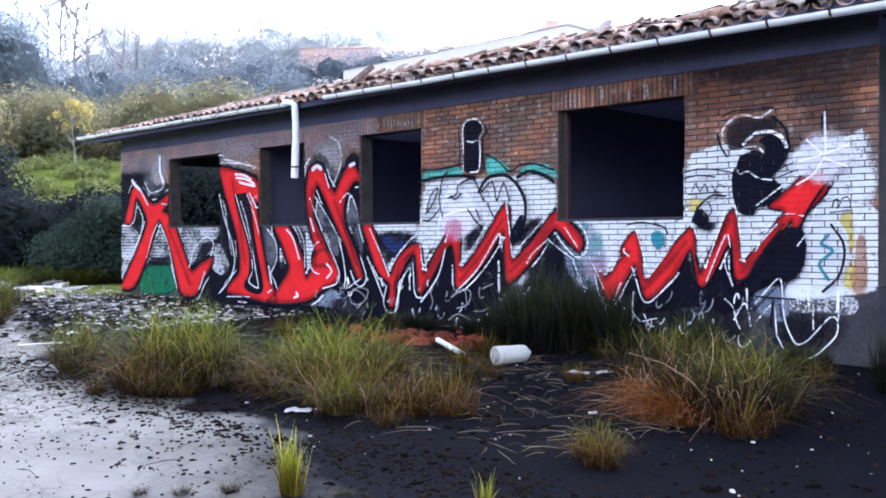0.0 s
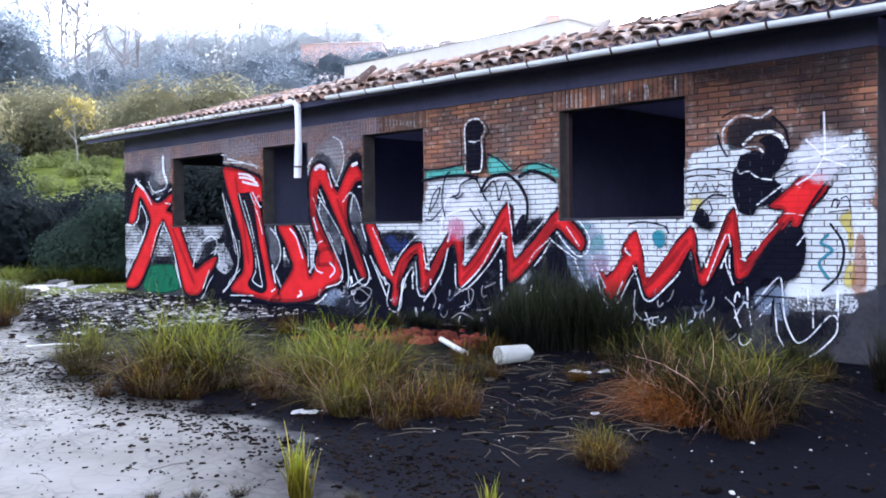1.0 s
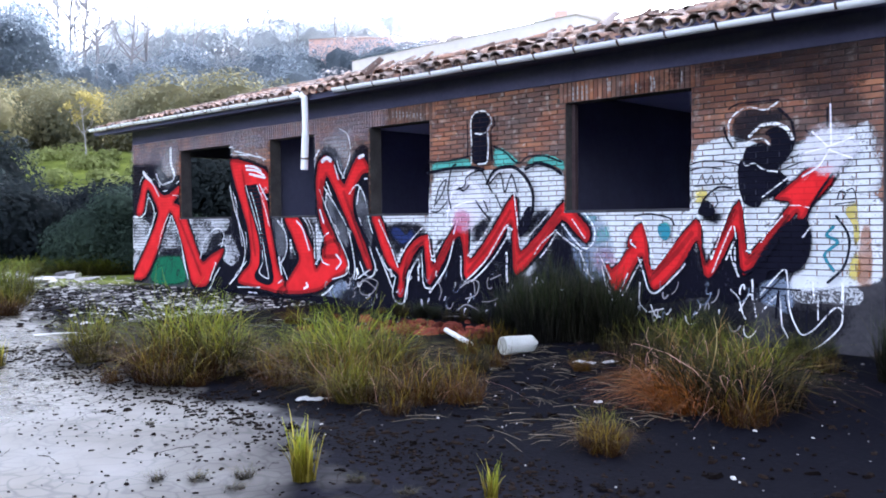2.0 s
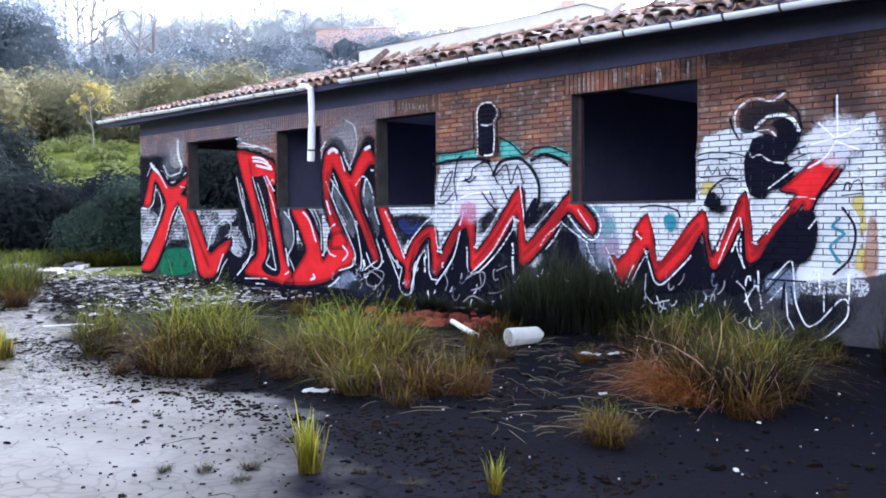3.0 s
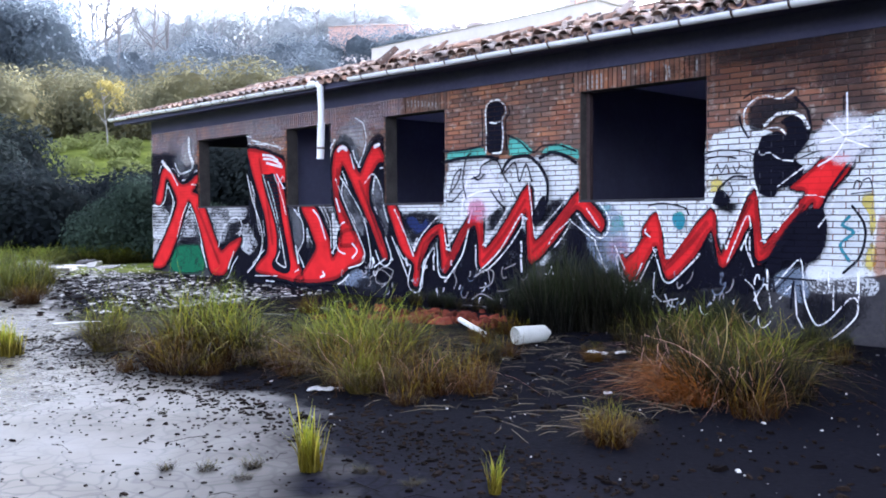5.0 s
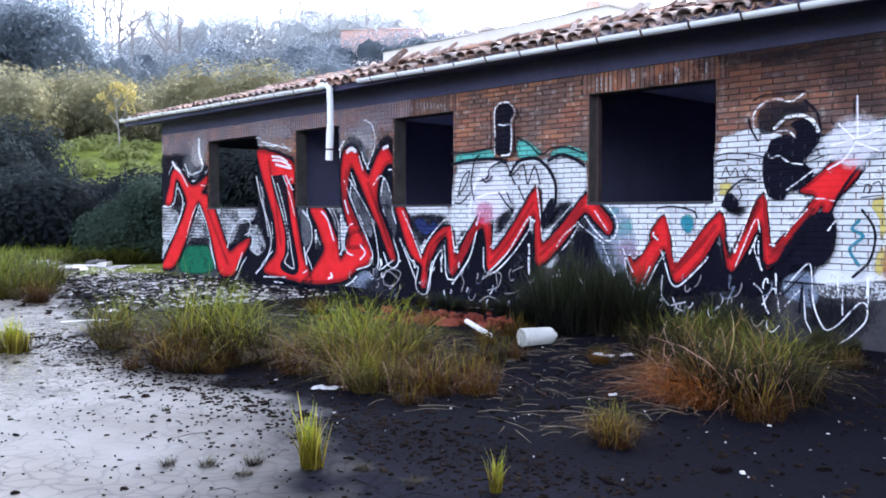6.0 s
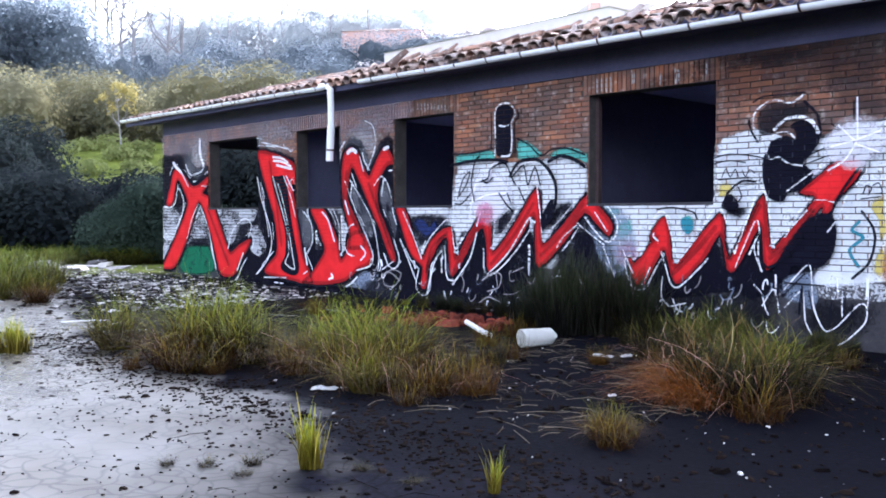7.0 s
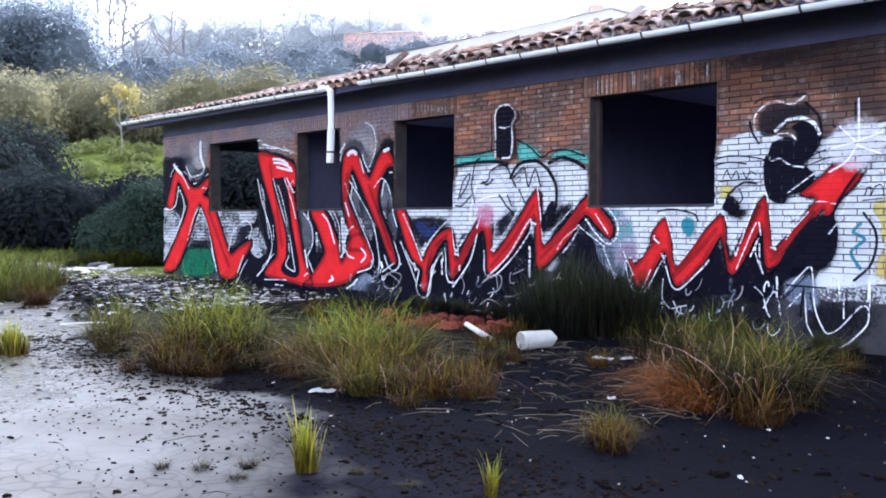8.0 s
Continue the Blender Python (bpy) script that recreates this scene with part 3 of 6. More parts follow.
def lay_tiles():
    rt = np.random.default_rng(11)
    one = tile_mesh()
    v1 = np.array([v.co[:] for v in one.vertices])
    f1 = [tuple(p.vertices) for p in one.polygons]
    verts, faces, made = [], [], 0
    rows = int(LENGTH / 0.36) + 1
    for row in range(rows):
        x = ROOF_L + 0.1
        while x < ROOF_R - 0.05:
            messy = 0.35 + 0.65 * max(0.0, min(1.0, (x + 7) / 6))
            keep = rt.random() > 0.05 * messy
            m = Matrix.Translation(roof_point(x + rt.normal(0, 0.012 * messy), row * 0.36 - 0.06 + rt.normal(0, 0.03 * messy), 0.015 + 0.01 * (row % 2) + abs(rt.normal(0, 0.015 * messy))))
            m = m @ Matrix.Rotation(SLOPE - 0.03 + rt.normal(0, 0.03 * messy), 4, "X") @ Matrix.Rotation(rt.normal(0, 0.09 * messy), 4, "Z") @ Matrix.Rotation(rt.normal(0, 0.08 * messy), 4, "Y")
            if keep:
                if row < 4 and -12.6 < x < 4.2 and made < 300:
                    ob = new("roof_tile", one)
                    ob.parent = roof
                    ob.matrix_local = m
                    made += 1
                else:
                    k = len(verts)
                    verts += [tuple(m @ Vector(q)) for q in v1]
                    faces += [tuple(i + k for i in f) for f in f1]
            x += 0.215
    # the channel tiles under the covers, and slipped broken pieces lying on top
    x = ROOF_L + 0.2
    while x < ROOF_R - 0.1:
        for row in range(rows):
            m = Matrix.Translation(roof_point(x, row * 0.36 - 0.1 + rt.normal(0, 0.02), 0.045)) @ Matrix.Rotation(SLOPE - 0.03, 4, "X") @ Matrix.Rotation(math.pi, 4, "Y")
            k = len(verts)
            verts += [tuple(m @ Vector(q)) for q in v1]
            faces += [tuple(i + k for i in f) for f in f1]
        x += 0.215
    for _ in range(300):
        x, s = rt.uniform(-5.0, 6.5), rt.uniform(0.0, LENGTH - 0.3)
        m = Matrix.Translation(roof_point(x, s, 0.10)) @ Matrix.Rotation(SLOPE + rt.normal(0, 0.2), 4, "X") @ Matrix.Rotation(rt.uniform(-1.5, 1.5), 4, "Z") @ Matrix.Rotation(rt.normal(0, 0.35), 4, "Y") @ Matrix.Scale(rt.uniform(0.5, 0.95), 4)
        k = len(verts)
        verts += [tuple(m @ Vector(q)) for q in v1]
        faces += [tuple(i + k for i in f) for f in f1]
    me = bpy.data.meshes.new("tile_field")
    me.from_pydata(verts, [], faces)
    me.materials.append(M_TILE)
    ob = new("tile_field", me)
    ob.parent = roof
    tagged(ob, "jumbled clay tiles, some slipped and broken", kind="stuff")
    # ridge
    bm = bmesh.new()
    x = ROOF_L
    while x < ROOF_R:
        r = 0.11
        tube(bm, [(x, RIDGE_Y, RIDGE_Z + 0.03 + rt.normal(0, 0.008)), (x + 0.38, RIDGE_Y, RIDGE_Z + 0.035)], [r, r * 0.85], 10)
        x += 0.36
    part("ridge_tiles", bm, M_TILE, roof)


def gutter_z(x):
    return 3.385 + 0.1 * (3.0 - x) / 15.6


def make_gutter(x0, x1):
    g = base("gutter", "weathered grey-white plastic gutter along the eaves", "gutter", group="gutter lengths")
    bm = bmesh.new()
    seg, r, y, n = 8, 0.062, ROOF_Y - 0.078, 12
    rows = []
    for k in range(n + 1):
        x = x0 + (x1 - x0) * k / n
        sag = 0.012 * noise.noise((x * 0.7, 0, 5))
        for rr in (r, r - 0.006):
            rows.append([bm.verts.new((x, y + rr * math.cos(a), gutter_z(x) + sag - rr * math.sin(a))) for a in (math.pi * i / seg for i in range(seg + 1))])
    for k in range(n):
        o0, i0, o1, i1 = rows[2 * k:2 * k + 4]
        for i in range(seg):
            bm.faces.new((o0[i], o1[i], o1[i + 1], o0[i + 1]))
            bm.faces.new((i0[i + 1], i1[i + 1], i1[i], i0[i]))
        for i in (0, seg):
            bm.faces.new((o0[i], i0[i], i1[i], o1[i]))
    for o, i_ in ((rows[0], rows[1]), (rows[-2], rows[-1])):
        for i in range(seg):
            bm.faces.new((o[i], o[i + 1], i_[i + 1], i_[i]))
    part("trough", bm, M_GUTTER, g)
    x = x0 + 0.35
    while x < x1:
        bm = bmesh.new()
        rows = []
        for dx in (-0.013, 0.013):
            rows.append([bm.verts.new((x + dx, y + 0.067 * math.cos(a), gutter_z(x) + 0.002 - 0.067 * math.sin(a))) for a in (math.pi * i / 8 for i in range(9))])
        for i in range(8):
            bm.faces.new((rows[0][i], rows[1][i], rows[1][i + 1], rows[0][i + 1]))
        bmesh.ops.solidify(bm, geom=bm.faces[:], thickness=0.004)
        part("bracket", bm, M_BRACKET, g)
        x += 0.6


make_gutter(-12.62, -4.95)
make_gutter(-3.96, 7.6)
pipe = base("downpipe", "broken-off grey-white plastic downpipe hanging from the gutter", "downpipe")
bm = bmesh.new()
tube(bm, [(-5.02, ROOF_Y - 0.078, 3.44), (-4.80, ROOF_Y - 0.078, 3.43), (-4.72, ROOF_Y - 0.078, 3.37), (-4.72, ROOF_Y - 0.07, 3.1), (-4.73, ROOF_Y - 0.06, 2.72)], [0.052, 0.054, 0.055, 0.052, 0.05], 12)
part("upper_pipe", bm, M_GUTTER, pipe)
bm = bmesh.new()
tube(bm, [(-4.728, ROOF_Y - 0.062, 2.80), (-4.80, ROOF_Y - 0.04, 2.23)], [0.06, 0.06], 12)
part("lower_pipe", bm, M_GUTTER, pipe)
bm = bmesh.new()
tube(bm, [(-4.776, ROOF_Y - 0.047, 2.42), (-4.779, ROOF_Y - 0.046, 2.39)], [0.064, 0.064], 12)
part("clip", bm, M_BRACKET, pipe, "dark rusty pipe clip")

# ---- plants of the yard ----
def grass_mesh(name, seed, count, height, spread, droop, width, material, lean=(0.0, 0.0)):
    """A tussock: tapered blades that rise from the root, arch over and hang outwards."""
    r = np.random.default_rng(seed)
    verts, faces, rise = [], [], []
    for _ in range(count):
        ang, rad = r.uniform(0, 2 * math.pi), spread * math.sqrt(r.random())
        root = Vector((rad * math.cos(ang), rad * math.sin(ang), -0.02))
        out = Vector((math.cos(ang + r.normal(0, 1.5)), math.sin(ang + r.normal(0, 1.5)), 0))
        curl = r.normal(0, 0.2) * min(droop, 0.9)
        out = (out + Vector((lean[0], lean[1], 0))).normalized()
        h = height * r.uniform(0.35, 1.0) * r.uniform(0.85, 1.2)
        bend = min(1.45, droop * (r.uniform(0.2, 1.3) if r.random() < 0.8 else r.uniform(1.2, 2.0)))
        side = Vector((-out.y, out.x, 0))
        side = (side + 0.5 * Vector((r.normal(), r.normal(), 0))).normalized()
        w, k0, steps = width * r.uniform(0.6, 1.3), len(verts), 5
        for s in range(steps + 1):
            t = s / steps
            q = root + out * (h * bend * t ** 1.8) + Vector((-out.y, out.x, 0)) * (h * curl * math.sin(2.6 * t)) + Vector((0, 0, h * (t - 0.55 * bend * t ** 2.6)))
            q.z = max(q.z, 0.004)
            ww = w * (1 - t ** 1.5) + 0.0006
            verts += [tuple(q - side * ww), tuple(q + side * ww)]
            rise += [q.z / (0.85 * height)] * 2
        for s in range(steps):
            a = k0 + 2 * s
            faces.append((a, a + 1, a + 3, a + 2))
    me = bpy.data.meshes.new(name)
    me.from_pydata(verts, [], faces)
    me.materials.append(material)
    me.attributes.new("rise", "FLOAT", "POINT").data.foreach_set("value", rise)
    return me


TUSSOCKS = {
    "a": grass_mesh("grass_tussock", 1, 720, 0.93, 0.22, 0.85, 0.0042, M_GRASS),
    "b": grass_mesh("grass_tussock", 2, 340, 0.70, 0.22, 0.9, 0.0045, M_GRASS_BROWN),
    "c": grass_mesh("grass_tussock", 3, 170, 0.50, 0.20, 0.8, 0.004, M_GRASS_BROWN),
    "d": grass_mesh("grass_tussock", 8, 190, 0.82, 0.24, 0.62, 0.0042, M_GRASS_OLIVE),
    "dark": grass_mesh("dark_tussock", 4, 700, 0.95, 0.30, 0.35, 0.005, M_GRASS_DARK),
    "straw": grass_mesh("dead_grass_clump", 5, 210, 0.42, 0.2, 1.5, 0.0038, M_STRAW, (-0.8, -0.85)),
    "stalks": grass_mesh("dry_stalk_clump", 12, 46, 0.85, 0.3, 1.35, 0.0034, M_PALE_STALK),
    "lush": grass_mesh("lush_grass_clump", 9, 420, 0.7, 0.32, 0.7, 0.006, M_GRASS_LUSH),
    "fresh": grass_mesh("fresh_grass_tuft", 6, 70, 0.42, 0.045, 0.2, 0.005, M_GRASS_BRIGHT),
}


def grass(kind, x, y, size=1.0, turn=0.0, tall=1.0, label="", z=None):
    me = TUSSOCKS[kind]
    ob = new(me.name, me)
    ob.matrix_world = Matrix.LocRotScale((x, y, hill(x, y) if z is None else z), Euler((0, 0, turn)), (size, size, size * tall))
    words = {"a": "tall green tussock of grass with brown dead sheaths", "b": "arching brown and green grass tussock in black soil",
             "d": "loose arching olive grass tussock with straw stalks", "c": "thin sparse grass tussock in black soil", "dark": "reed tussock against the wall, shade in its dark colour",
             "stalks": "pale dry stalks arching out of a tussock", "lush": "lush green grass clump beside the rubble", "straw": "flopped orange dead grass clump on the ground", "fresh": "small fresh yellow-green grass tuft in a crack"}
    tagged(ob, label or words[kind], "grass", "grass tussocks of the yard", "stuff")


rg = random.Random(5)
TUSSOCKS_LEFT = [
    (-0.66, -5.06, 1.0, "a"), (-0.35, -5.45, 0.8, "b"), (-0.85, -4.75, 0.95, "a"), (-0.25, -4.85, 0.9, "a"), (0.15, -5.35, 0.45, "c"), (-1.0, -5.2, 0.7, "b"),
    (-0.55, -5.75, 0.5, "c"), (0.2, -4.45, 0.65, "b"), (0.5, -4.3, 0.85, "a"), (0.8, -4.5, 0.7, "a"), (1.05, -4.2, 0.9, "a"), (1.25, -4.75, 0.85, "b"),
    (1.45, -4.55, 0.75, "b"), (0.6, -4.8, 0.7, "b"), (0.35, -3.9, 0.9, "a"), (0.9, -3.8, 0.85, "b"), (1.35, -4.15, 0.7, "c"), (1.75, -4.75, 0.7, "c"),
    (2.05, -4.6, 0.8, "c"), (2.3, -4.35, 0.75, "c"), (1.9, -4.2, 0.8, "c"), (2.2, -4.95, 0.5, "c"), (1.6, -3.7, 0.8, "c"), (3.35, -3.0, 0.85, "d"),
    (3.65, -3.25, 0.95, "d"), (3.95, -3.3, 0.9, "d"), (3.2, -2.6, 0.9, "d"), (3.75, -2.75, 0.75, "a"),
]
TUSSOCKS_MIDDLE = [
    (4.05, -2.95, 0.9, "d"), (2.9, -1.7, 0.75, "d"), (3.2, -2.1, 0.8, "d"), (3.55, -2.4, 0.75, "b"), (4.15, -3.6, 0.8, "c"), (0.62, -2.5, 0.6, "c"),
    (0.45, -2.35, 0.55, "c"), (3.9, -4.87, 0.5, "c"), (3.75, -4.75, 0.4, "b"), (2.2, -1.3, 0.5, "b"), (-1.87, -5.33, 0.8, "a"), (-1.75, -5.2, 0.55, "b"),
    (-8.3, -4.0, 1.2, "lush"), (-9.2, -4.2, 1.0, "lush"), (-9.6, -3.9, 1.4, "lush"), (-8.9, -4.5, 1.3, "lush"), (-7.9, -4.6, 1.0, "lush"), (-10.2, -3.2, 1.3, "lush"),
    (-6.9, -4.4, 0.8, "b"), (2.23, -1.98, 0.7, "d"), (2.19, -1.53, 0.75, "d"), (2.06, -0.84, 0.8, "lush"), (1.86, -0.11, 0.75, "d"), (3.56, -1.02, 0.6, "d"),
    (3.76, -1.23, 0.5, "c"), (1.88, 0.62, 0.6, "lush"), (0.30, -1.78, 0.7, "c"), (0.70, -1.99, 0.6, "c"),
]
TUSSOCKS_RIGHT = [
    (2.10, -2.58, 0.35, "b"), (-0.04, -5.49, 0.6, "c"), (-0.11, -5.15, 0.7, "b"), (-0.37, -4.75, 0.6, "c"), (0.05, -4.77, 0.5, "d"), (-0.66, -5.06, 0.6, "b"),
    (0.31, -4.70, 0.6, "b"), (0.34, -4.45, 0.55, "d"), (1.62, -4.88, 0.5, "a"), (1.53, -4.72, 0.45, "b"), (1.44, -4.47, 0.5, "d"), (1.93, -4.61, 0.5, "c"),
    (1.92, -4.30, 0.55, "d"), (1.90, -3.97, 0.5, "c"), (1.44, -3.28, 0.5, "d"), (1.35, -2.92, 0.6, "c"), (-1.52, -3.72, 0.55, "c"), (-3.63, -2.66, 0.4, "c"),
    (-3.05, -2.05, 0.5, "b"), (-1.81, -1.68, 0.4, "c"), (-1.07, -1.76, 0.35, "c"), (3.82, -4.77, 0.4, "b"), (3.81, -4.59, 0.35, "c"), (2.41, -1.79, 0.6, "d"),
    (2.44, -2.21, 0.5, "c"), (3.35, -1.25, 0.6, "d"), (3.35, -0.79, 0.45, "d"), (1.56, -1.38, 0.35, "d"),
]
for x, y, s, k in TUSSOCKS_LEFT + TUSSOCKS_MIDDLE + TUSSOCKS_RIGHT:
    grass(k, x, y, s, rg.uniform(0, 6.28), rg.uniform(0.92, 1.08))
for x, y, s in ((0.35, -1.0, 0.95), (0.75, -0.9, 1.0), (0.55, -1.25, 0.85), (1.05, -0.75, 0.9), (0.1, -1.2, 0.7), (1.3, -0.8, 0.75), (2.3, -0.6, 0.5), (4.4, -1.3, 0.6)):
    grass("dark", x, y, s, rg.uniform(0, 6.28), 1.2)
for x, y, s, a in ((3.42, -3.15, 1.2, 0.1), (3.52, -3.3, 1.1, -0.2), (3.6, -3.5, 1.0, 0.3), (3.35, -3.0, 1.0, -0.4), (2.75, -2.55, 0.6, 0.4)):
    grass("straw", x, y, s, a)
for x, y, s in ((2.62, -6.75, 0.16), (2.75, -6.55, 0.2), (2.45, -6.9, 0.14), (2.9, -6.7, 0.16), (3.25, -6.2, 0.14), (1.2, -6.3, 0.12), (3.6, -6.15, 0.15)):
    grass("d", x, y, s * rg.uniform(0.8, 1.3), rg.uniform(0, 6.28), rg.uniform(0.3, 0.5), label="tiny dark weed sprouting from cracked asphalt")
for x, y, s in ((3.4, -3.1, 0.95), (3.75, -3.2, 1.0), (4.0, -3.4, 0.9), (3.2, -2.7, 0.9), (3.6, -2.9, 1.0), (0.9, -4.5, 0.9), (1.25, -4.6, 0.8), (0.5, -4.6, 0.7), (-0.5, -5.3, 0.8), (-0.9, -5.1, 0.7), (2.0, -4.5, 0.7), (1.45, -4.8, 0.7), (2.8, -2.6, 0.6)):
    grass("stalks", x, y, s, rg.uniform(0, 6.28))
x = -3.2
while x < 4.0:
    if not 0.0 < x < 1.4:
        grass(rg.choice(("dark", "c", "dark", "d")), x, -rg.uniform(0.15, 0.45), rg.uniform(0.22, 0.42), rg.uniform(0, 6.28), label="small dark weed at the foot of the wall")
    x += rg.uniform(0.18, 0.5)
for x, y, s in ((3.03, -6.39, 1.0), (3.06, -6.36, 0.8), (4.0, -5.97, 0.6), (-2.22, -6.24, 1.0), (-2.28, -6.18, 1.05), (-2.15, -6.2, 0.9), (-2.3, -6.3, 0.9), (-2.2, -6.1, 0.85)):
    grass("fresh", x, y, s, rg.uniform(0, 6.28))

for k in range(30):
    d, a = rg.uniform(24.0, 27.0), radians(rg.uniform(15.5, 27))
    x, y = 6.9 - d * math.cos(a), -9.0 + d * math.sin(a)
    if x < -13.5:
        grass("lush", x, y, rg.uniform(0.8, 1.5), rg.uniform(0, 6.28), 0.7, label="dull green grass clump at the foot of the hedge")

# ---- loose things ----
def make_canister():
    c = base("plastic_canister", "dirty white plastic canister lying on its side", "canister", pose(0.98, -2.13, 0.095, 0, 0, 74))
    bm = bmesh.new()
    prof = [(-0.2, 0.085), (-0.195, 0.094), (-0.05, 0.094), (-0.045, 0.09), (0.10, 0.09), (0.16, 0.085), (0.19, 0.06), (0.195, 0.03)]
    rings = [[bm.verts.new((x, r * math.cos(t), r * math.sin(t))) for t in (2 * math.pi * k / 20 for k in range(20))] for x, r in prof]
    for a, b in zip(rings, rings[1:]):
        for k in range(20):
            bm.faces.new((a[k], b[k], b[(k + 1) % 20], a[(k + 1) % 20]))
    bm.faces.new(rings[-1])
    bmesh.ops.solidify(bm, geom=bm.faces[:], thickness=0.004)
    part("body", bm, M_WHITE, c)
    bm = bmesh.new()
    tube(bm, [(0.19, 0, 0), (0.225, 0, 0)], [0.032, 0.03], 14)
    part("cap", bm, M_WHITE, c)


make_canister()
bm = bmesh.new()
tube(bm, [(-0.51, 0, 0.07), (0, 0.0, 0.05), (0.51, 0.0, 0.03)], [0.03, 0.03, 0.03], 12)
thing("plastic_pipe", bm, M_WHITE, "short length of dirty white plastic pipe on rubble", "pipe", m=pose(-0.15, -1.85, 0.0, 0, 0, -30))



def crumpled(name, x, y, w, d, seed, label, turn, rise=0.035):
    bm = bmesh.new()
    n = 7
    g = [[bm.verts.new((w * (i / (n - 1) - 0.5), d * (j / (n - 1) - 0.5) * (0.7 + 0.5 * noise.noise((i * 0.6, seed, 0))), 0.012 + rise * abs(noise.noise((i * 0.7, j * 0.7, seed))))) for j in range(n)] for i in range(n)]
    for i in range(n - 1):
        for j in range(n - 1):
            bm.faces.new((g[i][j], g[i + 1][j], g[i + 1][j + 1], g[i][j + 1]))
    bmesh.ops.solidify(bm, geom=bm.faces[:], thickness=0.002)
    thing(name, bm, M_PAPER, label, "litter", "paper litter", m=pose(x, y, 0.0, 0, 0, turn))


crumpled("paper_scrap", 1.36, -5.08, 0.2, 0.15, 1, "crumpled white paper scrap on black soil", 40)
crumpled("paper_scrap", 1.88, -2.24, 0.22, 0.12, 5, "crumpled pale paper scrap on black soil", 10)
crumpled("paper_scrap", 2.05, -2.05, 0.18, 0.09, 8, "crumpled pale paper scrap on black soil", 70)
crumpled("paper_scrap", 3.05, -3.7, 0.06, 0.05, 9, "small pale paper scrap on black soil", 70)

crumpled("plastic_sheet", -19.6, -0.2, 0.8, 0.5, 12, "crumpled dirty white plastic sheet among rubble", 20, 0.7)
crumpled("plastic_sheet", -18.3, 0.4, 0.6, 0.4, 15, "crumpled dirty white plastic sheet among rubble", 75, 0.6)
crumpled("plastic_sheet", -15.5, 0.2, 0.6, 0.4, 17, "crumpled dirty white plastic sheet among rubble", 110, 0.4)
bm = bmesh.new()
tube(bm, [(-4.3 + 1.5 * t, -5.0 + 0.3 * math.sin(6.0 * t) + 0.5 * t, hill(-4.3, -5.0) + 0.02 + 0.02 * math.sin(7 * t)) for t in (k / 12 for k in range(13))], [0.009] * 13, 8)
thing("garden_hose", bm, M_WHITE, "short curved pale hose lying in shallow water", "hose")


def scatter(name, label, count, area, size, material, seed, flat=0.35):
    """Loose bits on the ground: squashed rough lumps."""
    r = np.random.default_rng(seed)
    verts, faces = [], []
    for _ in range(count):
        x, y = area(r)
        s = size * r.lognormal(0, 0.45)
        k, z = len(verts), hill(x, y)
        a0 = r.uniform(0, 6.28)
        long = r.uniform(1.0, 2.4)
        for t in range(5):
            a = 2 * math.pi * t / 5 + r.normal(0, 0.2)
            px, py = s * long * math.cos(a), s * math.sin(a)
            verts.append((x + px * math.cos(a0) - py * math.sin(a0), y + px * math.sin(a0) + py * math.cos(a0), z + 0.001))
        for t in range(5):
            q = verts[k + t]
            verts.append((x + (q[0] - x) * 0.7, y + (q[1] - y) * 0.7, z + s * flat * r.uniform(0.6, 1.4) + 0.004))
        faces.append(tuple(range(k + 5, k + 10)))
        for t in range(5):
            u = (t + 1) % 5
            faces.append((k + t, k + u, k + 5 + u, k + 5 + t))
    me = bpy.data.meshes.new(name)
    me.from_pydata(verts, [], faces)
    me.materials.append(material)
    tagged(new(name, me), label, "litter", kind="stuff")


scatter("leaf_litter", "dark wet leaf bits and gravel on the asphalt", 1100, lambda r: (r.uniform(-5, 6.2), -6.3 - abs(r.normal(0, 1.1))), 0.0058, M_LITTER_DARK, 21)
scatter("leaf_litter", "dark leaf bits and gravel along the asphalt's edge", 3000, lambda r: (r.uniform(-4, 4.5), r.normal(-5.65, 0.3)), 0.008, M_LITTER_DARK, 22)
scatter("soil_clods", "dark clods and gravel in black soil", 1800, lambda r: (r.uniform(-3, 6.0), r.uniform(-5.5, -0.3)), 0.011, M_LITTER_DARK, 23, 0.6)
scatter("pale_gravel", "pale gravel and rubbish bits in black soil", 420, lambda r: (r.uniform(-3, 6.0), r.uniform(-5.7, -0.5)), 0.0042, M_LITTER_PALE, 24, 0.5)
scatter("pale_rubble", "pale broken plaster and rubbish strewn before the wall", 2600, lambda r: (-5.0 - 12.0 * r.random() ** 1.3, r.normal(-2.0, 1.1)), 0.019, M_LITTER_PALE, 25, 0.4)
scatter("dark_rubble", "dark wet debris strewn before the wall", 3000, lambda r: (r.uniform(-14, -3.2), r.normal(-3.0, 0.9)), 0.018, M_LITTER_DARK, 27, 0.4)
scatter("brick_rubble", "broken red brick pieces by the wall", 120, lambda r: (r.normal(-1.3, 0.55), r.normal(-1.3, 0.35)), 0.04, plain("red_brick_rubble", (0.05, 0.012, 0.008), (0.20, 0.05, 0.032), 15, 0.9, per_piece=0.5, shine=0.05), 26, 0.8)


